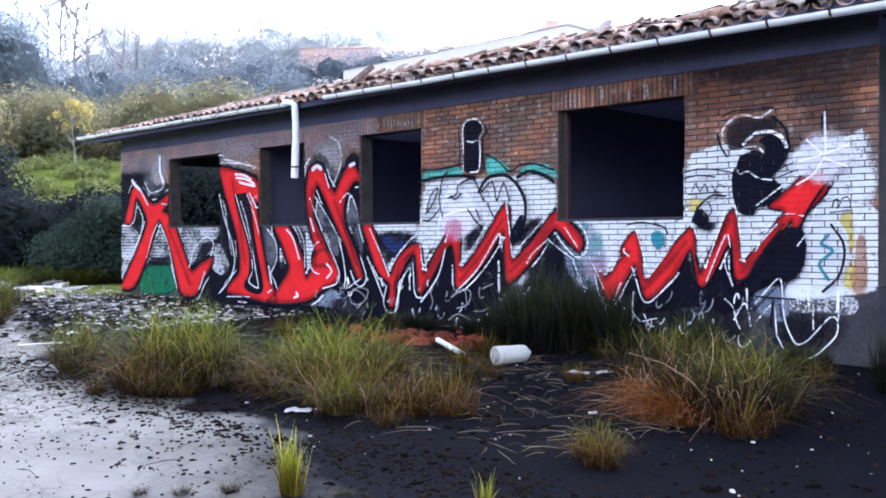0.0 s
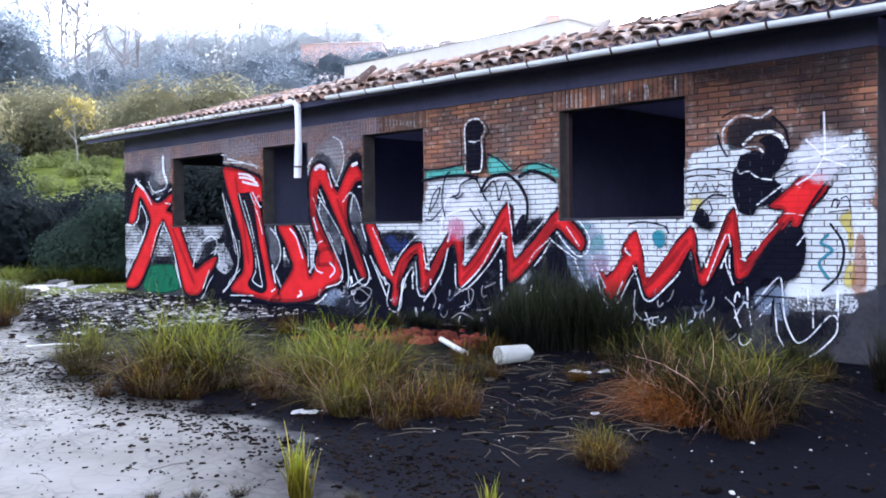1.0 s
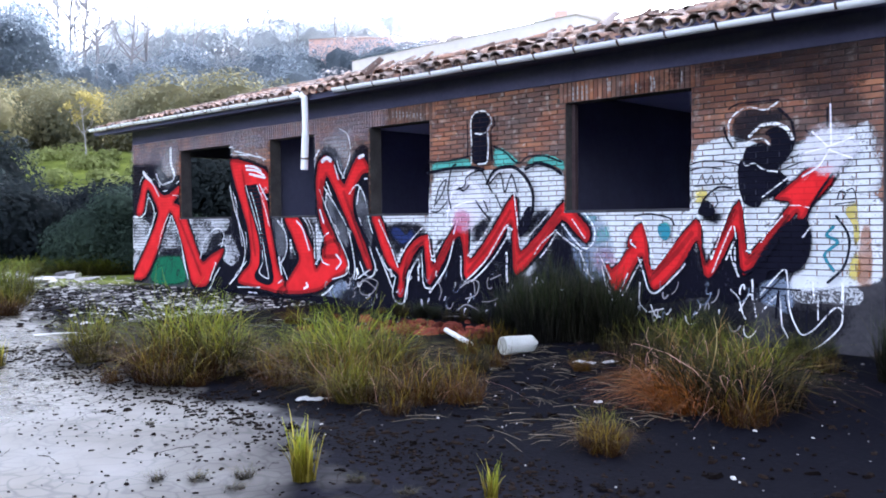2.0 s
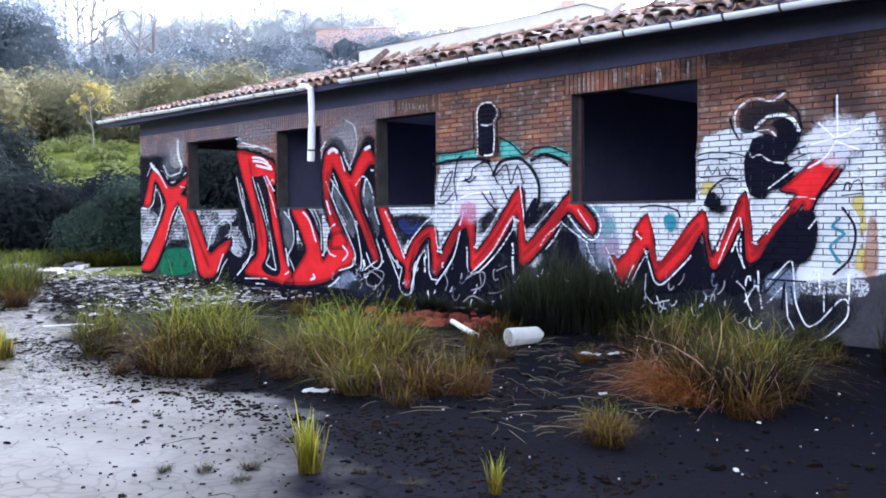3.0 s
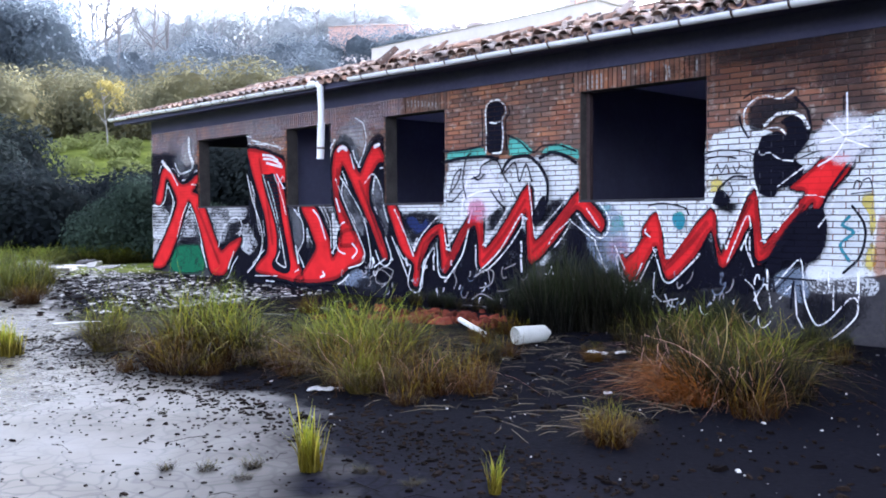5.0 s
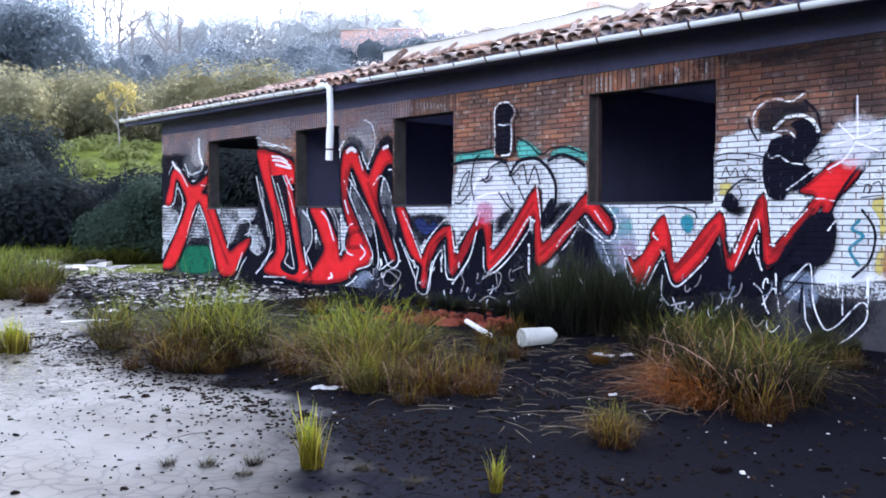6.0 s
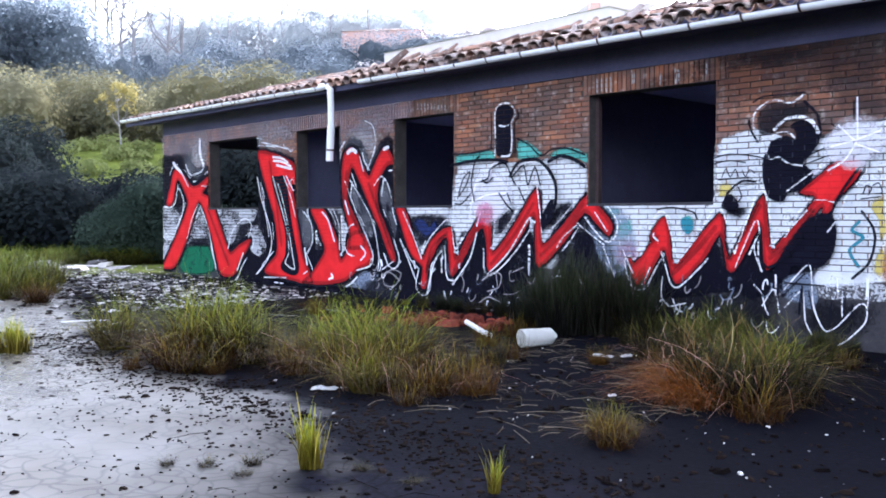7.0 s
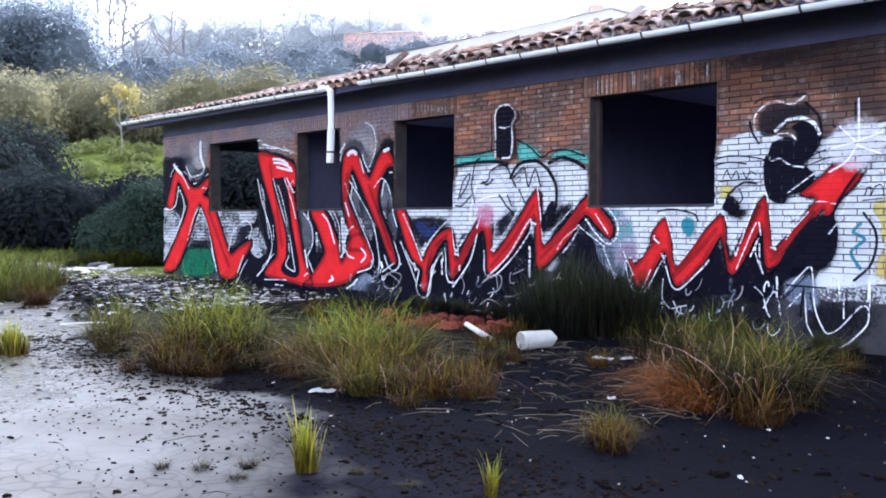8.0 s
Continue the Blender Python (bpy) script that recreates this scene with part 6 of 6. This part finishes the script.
stroke("black", 0.031, [(-1.86, 1.82), (-1.70, 1.87), (-1.65, 2.00), (-1.44, 2.07), (-1.34, 2.03), (-1.26, 1.88), (-1.18, 1.76)])
stroke("black", 0.030, [(-1.24, 1.88), (-1.04, 2.02), (-0.96, 1.76), (-0.84, 1.99), (-0.74, 1.75)])
stroke("black", 0.029, [(-2.37, 1.52), (-2.22, 1.52), (-2.03, 1.67)])
stroke("black", 0.028, [(-1.49, 1.66), (-1.36, 1.51), (-1.23, 1.40)])
stroke("black", 0.028, [(-1.34, 1.66), (-1.26, 1.51)])
stroke("black", 0.029, [(-1.81, 1.86), (-1.73, 1.80), (-1.60, 1.88)])
stroke("black", 0.027, [(-1.13, 1.73), (-1.04, 1.58), (-0.99, 1.51)])
shape("black", 0.02, [(-0.56, 1.54), (-0.48, 1.50), (-0.56, 1.29), (-0.69, 1.18), (-0.72, 1.29), (-0.65, 1.43)], "top")
shape("black", 0.02, [(-1.55, 2.81), (-1.44, 2.87), (-1.30, 2.84), (-1.23, 2.74), (-1.29, 2.62), (-1.28, 2.20), (-1.52, 2.19), (-1.55, 2.50)], "top")
stroke("white", 0.028, [(-1.57, 2.18), (-1.56, 2.43), (-1.57, 2.76), (-1.49, 2.87), (-1.32, 2.88), (-1.21, 2.79), (-1.19, 2.70), (-1.26, 2.61), (-1.25, 2.41), (-1.28, 2.18), (-1.44, 2.16)])
stroke("white", 0.024, [(-1.49, 2.59), (-1.39, 2.57), (-1.29, 2.59)])
stroke("black", 0.027, [(-1.64, 2.28), (-1.63, 2.47), (-1.64, 2.78)])
stroke("black", 0.027, [(-1.15, 2.77), (-1.13, 2.68), (-1.20, 2.59), (-1.18, 2.20)])
shape("glow", 0.22, [(-1.92, 1.71), (-1.76, 1.80), (-1.54, 1.78), (-1.47, 1.63), (-1.54, 1.47), (-1.78, 1.44), (-1.92, 1.56)], "line")
stroke("lilac_white", 0.032, [(-1.97, 1.79), (-2.08, 1.36), (-2.05, 1.28)], "line")
stroke("lilac_white", 0.031, [(-1.70, 1.82), (-1.65, 2.05), (-1.54, 2.08)], "line")
stroke("lilac_white", 0.032, [(-2.08, 1.52), (-1.76, 1.63), (-1.34, 1.66)], "line")
stroke("lilac_white", 0.032, [(-1.86, 1.40), (-1.94, 1.20)], "line")
shape("pink", 0.1, [(-1.84, 1.44), (-1.70, 1.44), (-1.72, 1.32), (-1.86, 1.30)], "top")
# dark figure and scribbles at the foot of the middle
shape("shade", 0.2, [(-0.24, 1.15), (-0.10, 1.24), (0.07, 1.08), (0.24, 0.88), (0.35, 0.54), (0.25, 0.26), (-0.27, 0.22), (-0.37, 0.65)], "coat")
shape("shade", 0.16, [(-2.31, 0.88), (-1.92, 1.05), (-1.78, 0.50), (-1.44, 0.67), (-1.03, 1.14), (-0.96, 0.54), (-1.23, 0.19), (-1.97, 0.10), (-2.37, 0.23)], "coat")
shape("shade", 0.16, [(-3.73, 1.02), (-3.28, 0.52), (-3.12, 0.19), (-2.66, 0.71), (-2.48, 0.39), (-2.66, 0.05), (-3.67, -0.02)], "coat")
stroke("haze_pale", 0.018, [(-4.04, 0.39), (-3.80, 0.49), (-3.57, 0.44), (-3.73, 0.24), (-3.97, 0.24), (-4.01, 0.37)])
stroke("haze_pale", 0.018, [(-4.15, 0.30), (-3.87, 0.45), (-3.60, 0.33)])
stroke("haze_pale", 0.020, [(-1.81, 0.43), (-1.59, 0.55), (-1.44, 0.52), (-1.49, 0.35), (-1.70, 0.28)])
stroke("haze_pale", 0.020, [(-1.86, 0.11), (-1.70, 0.20), (-1.54, 0.17), (-1.43, 0.12)])
stroke("haze_pale", 0.016, [(-1.54, 0.55), (-1.51, 0.36)])
stroke("haze_pale", 0.016, [(-2.25, 0.52), (-2.17, 0.37), (-2.22, 0.24)])
stroke("haze_pale", 0.020, [(-2.19, -0.03), (-1.97, 0.02), (-1.54, 0.02)])
stroke("haze_pale", 0.015, [(-1.23, 0.57), (-1.03, 0.65)])
stroke("haze_pale", 0.016, [(-1.38, 0.26), (-1.23, 0.27), (-1.08, 0.33)])
stroke("haze_pale", 0.022, [(-3.25, -0.05), (-3.12, -0.00), (-2.99, -0.06)])
stroke("haze_pale", 0.015, [(-0.55, 0.28), (-0.53, 0.49)])
shape("haze_blue", 0.15, [(0.13, 1.29), (0.48, 1.33), (0.63, 0.93), (0.43, 0.68), (0.23, 1.00)], "shadow")
# white and black lines round the last letters
stroke("white", 0.028, [(0.98, 1.25), (1.07, 1.38), (1.16, 1.38), (1.23, 1.21), (1.33, 0.87)])
stroke("white", 0.023, [(1.33, 0.80), (1.58, 1.10), (1.78, 1.40), (1.88, 1.42), (1.96, 1.25), (2.05, 0.93)])
stroke("white", 0.025, [(2.05, 0.93), (2.19, 1.30), (2.32, 1.61), (2.38, 1.63), (2.44, 1.40), (2.48, 1.04)])
stroke("white", 0.019, [(2.48, 1.04), (2.69, 1.23), (2.85, 1.40)])
stroke("white", 0.016, [(2.06, 0.78), (2.25, 1.22), (2.31, 1.30), (2.34, 1.16)])
stroke("white", 0.022, [(0.61, 0.33), (0.66, 0.26), (0.76, 0.29), (0.83, 0.45), (0.97, 0.73)])
stroke("white", 0.017, [(1.14, 0.63), (1.13, 0.40), (1.23, 0.29)])
stroke("white", 0.017, [(1.28, 0.38), (1.34, 0.26), (1.41, 0.24)])
stroke("white", 0.017, [(1.26, 0.29), (1.45, 0.34)])
stroke("white", 0.019, [(2.28, 0.60), (2.37, 0.51), (2.41, 0.37), (2.45, 0.29)])
stroke("white", 0.019, [(2.38, 0.38), (2.49, 0.56), (2.54, 0.49), (2.57, 0.31)])
stroke("white", 0.018, [(2.63, 0.38), (2.81, 0.57), (2.84, 0.37), (2.85, 0.25)])
stroke("white", 0.018, [(2.57, 0.51), (2.84, 0.82), (2.90, 0.80), (2.93, 0.44), (3.00, 0.25), (3.07, 0.17), (3.19, 0.24), (3.38, 0.46), (3.46, 0.45), (3.45, 0.29), (3.29, 0.11), (3.19, 0.04)])
stroke("white", 0.015, [(2.85, 0.25), (2.92, 0.12)])
stroke("white", 0.018, [(0.28, 0.98), (0.46, 0.60)])
stroke("white", 0.022, [(0.58, 0.93), (0.73, 0.65)])
stroke("white", 0.018, [(0.33, 0.76), (0.48, 0.64)])
stroke("white", 0.018, [(3.06, 1.17), (3.17, 1.33), (3.26, 1.57)])
stroke("white", 0.018, [(2.62, 1.59), (2.83, 1.74), (3.03, 1.88), (3.18, 2.01)])
stroke("white", 0.015, [(2.79, 1.51), (3.03, 1.50), (3.17, 1.47)])
stroke("white", 0.015, [(3.06, 1.74), (3.16, 1.86)])
stroke("white", 0.016, [(2.33, 0.83), (2.28, 0.98), (2.30, 1.12)])
stroke("white", 0.019, [(2.62, 1.12), (2.69, 1.23)])
stroke("white", 0.015, [(2.69, 1.33), (2.80, 1.42)])
stroke("black", 0.026, [(1.07, 1.42), (1.27, 1.44), (1.53, 1.39), (1.59, 1.31)])
stroke("black", 0.018, [(2.60, 0.49), (2.84, 0.75)])
stroke("black", 0.017, [(2.88, 0.58), (2.92, 0.38)])
stroke("black", 0.024, [(2.31, 0.56), (2.39, 0.48)])
stroke("black", 0.036, [(2.33, 0.91), (2.44, 0.79), (2.63, 0.92), (2.80, 1.13)])
stroke("black", 0.031, [(1.90, 1.44), (1.97, 1.60), (2.13, 1.72), (2.29, 1.71)])
stroke("black", 0.018, [(1.77, 1.98), (1.97, 2.02), (2.24, 1.99), (2.40, 1.95)])
stroke("black", 0.019, [(1.79, 1.92), (1.97, 1.95), (2.17, 1.92)])
stroke("black", 0.015, [(1.89, 1.77), (1.94, 1.86), (1.99, 1.77), (2.05, 1.85), (2.09, 1.77)])
stroke("black", 0.015, [(2.13, 1.84), (2.17, 1.77), (2.22, 1.84), (2.28, 1.80)])
stroke("black", 0.019, [(1.85, 1.74), (2.01, 1.75), (2.21, 1.76)])
stroke("black", 0.034, [(3.56, 1.99), (3.36, 1.81), (3.17, 1.53), (3.08, 1.30)])
stroke("black", 0.017, [(3.41, 1.56), (3.44, 1.64), (3.49, 1.61), (3.46, 1.55)])
stroke("black", 0.016, [(3.50, 1.64), (3.56, 1.66), (3.59, 1.57), (3.53, 1.56)])
stroke("black", 0.016, [(3.39, 1.51), (3.58, 1.53)])
stroke("black", 0.033, [(3.40, 1.39), (3.51, 1.23), (3.53, 1.07), (3.47, 0.87), (3.32, 0.72)])
stroke("black", 0.034, [(2.81, 2.52), (2.94, 2.38), (2.98, 2.20), (2.96, 2.14)])
stroke("black", 0.024, [(2.25, 2.56), (2.36, 2.61), (2.60, 2.61), (2.81, 2.61)])
stroke("black", 0.030, [(2.20, 2.37), (2.23, 2.26), (2.31, 2.13)])
stroke("black", 0.022, [(3.31, 2.48), (3.31, 2.29)])
stroke("black", 0.022, [(3.09, 2.27), (3.22, 2.16)])
stroke("black", 0.017, [(2.79, 1.93), (3.03, 2.03), (3.26, 2.05)])
stroke("black", 0.017, [(2.82, 1.87), (3.06, 1.95), (3.23, 1.98)])
stroke("black", 0.022, [(3.35, 1.94), (3.54, 2.11)])
stroke("black", 0.023, [(2.63, 0.64), (3.05, 0.63)])
stroke("black", 0.018, [(2.09, 1.66), (2.13, 1.55), (2.07, 1.48)])
shape("black", 0.015, [(1.90, 1.44), (1.94, 1.53), (2.01, 1.57), (2.09, 1.46), (2.02, 1.41)], "top")
shape("black", 0.02, [(2.37, 1.89), (2.61, 1.86), (2.80, 1.84), (2.89, 1.77), (2.79, 1.64), (2.62, 1.59), (2.57, 1.51), (2.43, 1.55), (2.38, 1.69)], "line")
shape("black", 0.02, [(2.45, 2.12), (2.61, 2.17), (2.71, 2.13), (2.72, 2.23), (2.66, 2.28), (2.78, 2.32), (2.89, 2.25), (2.95, 2.13), (2.87, 2.00), (2.78, 1.90), (2.67, 1.85), (2.50, 1.96), (2.42, 2.02)], "line")
shape("soot", 0.03, [(2.31, 2.43), (2.46, 2.53), (2.67, 2.49), (2.81, 2.49), (2.78, 2.40), (2.57, 2.36), (2.46, 2.25), (2.33, 2.24)], "line")
stroke("white", 0.025, [(2.81, 2.59), (2.67, 2.52), (2.49, 2.56), (2.35, 2.52), (2.26, 2.42), (2.26, 2.29), (2.32, 2.18), (2.43, 2.16), (2.51, 2.21), (2.65, 2.21), (2.72, 2.14)])
stroke("white", 0.043, [(2.96, 2.19), (2.89, 2.31), (2.75, 2.37), (2.61, 2.35), (2.49, 2.25)])
stroke("white", 0.019, [(2.38, 2.12), (2.44, 1.95), (2.55, 1.96), (2.65, 1.89), (2.80, 1.86)])
shape("black", 0.02, [(2.83, 1.27), (2.99, 1.35), (3.10, 1.33), (3.13, 1.13), (3.08, 0.93), (2.94, 0.82), (2.70, 0.84), (2.63, 0.71), (2.48, 0.70), (2.62, 0.99)], "line")
shape("shade", 0.1, [(2.10, 0.72), (2.33, 0.76), (2.63, 0.74), (2.84, 0.79), (2.81, 0.65), (2.49, 0.56), (2.18, 0.54)], "coat")
shape("glow", 0.16, [(3.16, 2.07), (3.29, 2.17), (3.45, 2.15), (3.52, 2.06), (3.42, 1.99), (3.29, 1.93), (3.16, 1.95)], "top")
stroke("lilac_white", 0.022, [(3.09, 2.04), (3.32, 2.09), (3.57, 2.17)])
stroke("lilac_white", 0.022, [(3.34, 2.07), (3.23, 1.90), (3.06, 1.80)])
stroke("lilac_white", 0.022, [(3.35, 2.09), (3.34, 2.51)])
stroke("lilac_white", 0.023, [(3.32, 2.09), (3.16, 2.25)])
stroke("lilac_white", 0.022, [(3.34, 2.05), (3.56, 1.96)])
stroke("dark_teal", 0.039, [(3.38, 1.29), (3.31, 1.20), (3.42, 1.13), (3.29, 1.00), (3.38, 0.84)])
shape("dark_teal", 0.02, [(1.38, 1.29), (1.46, 1.31), (1.52, 1.24), (1.47, 1.14), (1.40, 1.18)], "line")
shape("haze_blue", 0.08, [(2.63, 0.57), (2.81, 0.71), (2.89, 0.65), (2.89, 0.41), (2.81, 0.51)], "line")
shape("stripes", 0.03, [(2.96, 0.61), (3.59, 0.66), (3.60, 0.53), (3.31, 0.53), (3.05, 0.52)], "line")
shape("shade", 0.06, [(1.05, 0.94), (1.16, 1.02), (1.28, 0.60), (1.86, 1.11), (1.97, 0.75), (2.31, 1.23), (2.39, 0.80), (2.48, 0.80), (2.83, 1.23), (2.91, 0.99), (2.48, 0.63), (2.03, 0.55), (1.28, 0.45), (0.92, 0.46)], "coat")
shape("black", 0.03, [(2.41, 2.02), (2.67, 1.88), (2.80, 1.85), (2.79, 1.80), (2.39, 1.83)], "line")
# grey-mauve tone on the brick above the first openings
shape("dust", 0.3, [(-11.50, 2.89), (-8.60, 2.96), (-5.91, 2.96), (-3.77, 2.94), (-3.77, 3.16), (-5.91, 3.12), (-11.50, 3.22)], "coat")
# eave shade painted on the brick as a thin dark band
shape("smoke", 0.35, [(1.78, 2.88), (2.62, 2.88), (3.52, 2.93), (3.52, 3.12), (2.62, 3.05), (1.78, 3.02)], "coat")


# small pale scribbles sprayed along the dark foot of the wall
rs = random.Random(41)
for k in range(90):
    x, z = rs.uniform(-4.9, 2.6), rs.uniform(0.08, 0.62)
    a, r, turns = rs.uniform(0, 6.28), rs.uniform(0.03, 0.08), rs.uniform(1.2, 3.5)
    stroke(rs.choice(("white", "haze_pale", "haze_blue")), rs.uniform(0.011, 0.022), [(x + 0.8 * r * math.cos(a + turns * t) + 0.25 * r * t * 3, z + r * math.sin(a + turns * t * 1.3)) for t in (j / 6 for j in range(7))])


# thin runs of paint on the pale plinth
for k in range(15):
    x, z = rs.uniform(2.2, 3.7), rs.uniform(0.45, 0.76)
    stroke(rs.choice(("black", "black", "white")), rs.uniform(0.012, 0.024), [(x, z), (x + rs.gauss(0, 0.006), z - 0.08), (x + rs.gauss(0, 0.008), z - rs.uniform(0.12, 0.3))])


def ribbon(bm, edge, points, width, y, kind):
    """A flat stroke with rounded ends; the edge layer rises from 0 at the rim to 1 where the paint is full."""
    p, fade = points, min(FADE.get(kind, 0.02), 0.2 * width)
    first, last = p[0] + (p[0] - p[1]).normalized() * width * 0.4, p[-1] + (p[-1] - p[-2]).normalized() * width * 0.4
    p = [first] + p + [last]
    rows = []
    for i, q in enumerate(p):
        a = (q - p[i - 1]).normalized() if i else (p[1] - q).normalized()
        b = (p[i + 1] - q).normalized() if i < len(p) - 1 else a
        d = (a + b)
        d = d.normalized() if d.length > 0.2 else a
        n = Vector((-d.y, d.x))
        stretch = min(1.0 / max(abs(n.dot(Vector((-a.y, a.x)))), 0.55), 1.6)
        w = width * 0.5 * (0.35 if i in (0, len(p) - 1) else stretch) * (1 + 0.10 * noise.noise((q.x * 3, q.y * 3, width * 9)))
        row = []
        for s in (-1, -0.7, -0.4, 0.4, 0.7, 1):
            v = bm.verts.new((q.x + n.x * w * s, y, q.y + n.y * w * s))
            v[edge] = w * (1 - abs(s)) / fade if 0 < i < len(p) - 1 else 0.0
            row.append(v)
        rows.append(row)
    for r, s in zip(rows, rows[1:]):
        for k in range(5):
            bm.faces.new((r[k], r[k + 1], s[k + 1], s[k]))


def field(bm, edge, points, soft, y, kind):
    """A filled shape whose rim fades out."""
    loop = smooth([points[-1]] + points + points[:2], 4)[4:-5]
    loop = [p + 0.02 * Vector((noise.noise((p.x * 6, p.y * 6, 1)), noise.noise((p.x * 6, p.y * 6, 7)))) for p in loop]
    middle = sum(loop, Vector((0, 0))) / len(loop)
    reach = sum((p - middle).length for p in loop) / len(loop)
    rings = []
    for k in range(3):
        f = 1 - 0.5 * k * min(1.3 * soft / reach, 0.75)
        rings.append([bm.verts.new((middle.x + (p.x - middle.x) * f, y, middle.y + (p.y - middle.y) * f)) for p in loop])
        for v in rings[-1]:
            v[edge] = 0.5 * k
    for r, s in zip(rings, rings[1:]):
        for k in range(len(loop)):
            bm.faces.new((r[k], r[k - 1], s[k - 1], s[k]))
    bmesh.ops.triangulate(bm, faces=[bm.faces.new(rings[-1])])


def filled(bm, edge, points, rim, y, kind):
    """A filled outline of any form, with a rim outside it where the paint thins out."""
    turn = sum(a.x * b.y - b.x * a.y for a, b in zip(points, points[1:] + points[:1]))
    points = points if turn > 0 else points[::-1]
    loop = smooth([points[-1]] + points + points[:2], 3)[3:-4]
    inner, middle, outer = [], [], []
    for k, p in enumerate(loop):
        a, b = (p - loop[k - 1]).normalized(), (loop[(k + 1) % len(loop)] - p).normalized()
        d = a + b
        d = d.normalized() if d.length > 0.3 else a
        n = Vector((d.y, -d.x))
        w = rim * (1 + 0.6 * noise.noise((p.x * 5, p.y * 5, 3)))
        inner.append(bm.verts.new((p.x, y, p.y)))
        middle.append(bm.verts.new((p.x + n.x * w * 0.5, y, p.y + n.y * w * 0.5)))
        outer.append(bm.verts.new((p.x + n.x * w, y, p.y + n.y * w)))
        inner[-1][edge], middle[-1][edge] = 1.6, 0.9
    for k in range(len(loop)):
        bm.faces.new((inner[k - 1], middle[k - 1], middle[k], inner[k]))
        bm.faces.new((middle[k - 1], outer[k - 1], outer[k], middle[k]))
    face = bm.faces.new(inner)
    face.normal_update()
    bmesh.ops.triangulate(bm, faces=[face], ngon_method="EAR_CLIP")


def clear_openings(bm):
    """No paint hangs in the window openings."""
    for place, way in (((LEFT, 0, 0), (-1, 0, 0)), ((RIGHT, 0, 0), (1, 0, 0)), ((0, 0, 48 * COURSE), (0, 0, 1)), ((0, 0, 0.0), (0, 0, -1))):
        bmesh.ops.bisect_plane(bm, geom=bm.verts[:] + bm.edges[:] + bm.faces[:], plane_co=place, plane_no=way, clear_outer=True)
    for a, b in OPENINGS:
        for place, way in (((a, 0, 0), (1, 0, 0)), ((b, 0, 0), (1, 0, 0)), ((0, 0, SILL - 0.03), (0, 0, 1)), ((0, 0, HEAD), (0, 0, 1))):
            bmesh.ops.bisect_plane(bm, geom=bm.verts[:] + bm.edges[:] + bm.faces[:], plane_co=place, plane_no=way)
        gone = [f for f in bm.faces if a < f.calc_center_median().x < b and SILL - 0.03 < f.calc_center_median().z < HEAD]
        bmesh.ops.delete(bm, geom=gone, context="FACES")


def pieces(bm, edge):
    """The separate pieces that the openings leave of one stroke, each as a mesh of its own."""
    left = set(bm.faces)
    while left:
        todo, isle = [left.pop()], []
        while todo:
            f = todo.pop()
            isle.append(f)
            for e in f.edges:
                for g in e.link_faces:
                    if g in left:
                        left.remove(g)
                        todo.append(g)
        out, verts = bmesh.new(), {}
        rim = out.verts.layers.float.new("edge")
        for f in isle:
            for v in f.verts:
                if v not in verts:
                    verts[v] = out.verts.new(v.co)
                    verts[v][rim] = v[edge]
            out.faces.new([verts[v] for v in f.verts])
        yield out
    bm.free()


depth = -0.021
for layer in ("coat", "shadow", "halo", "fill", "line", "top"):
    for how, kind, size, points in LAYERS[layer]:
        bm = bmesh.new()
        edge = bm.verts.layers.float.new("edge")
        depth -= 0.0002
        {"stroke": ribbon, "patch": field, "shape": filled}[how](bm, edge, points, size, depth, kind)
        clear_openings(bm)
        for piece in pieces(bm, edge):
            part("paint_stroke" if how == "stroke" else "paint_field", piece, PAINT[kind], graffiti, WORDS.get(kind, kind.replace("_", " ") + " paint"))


lay_bricks()
lay_tiles()
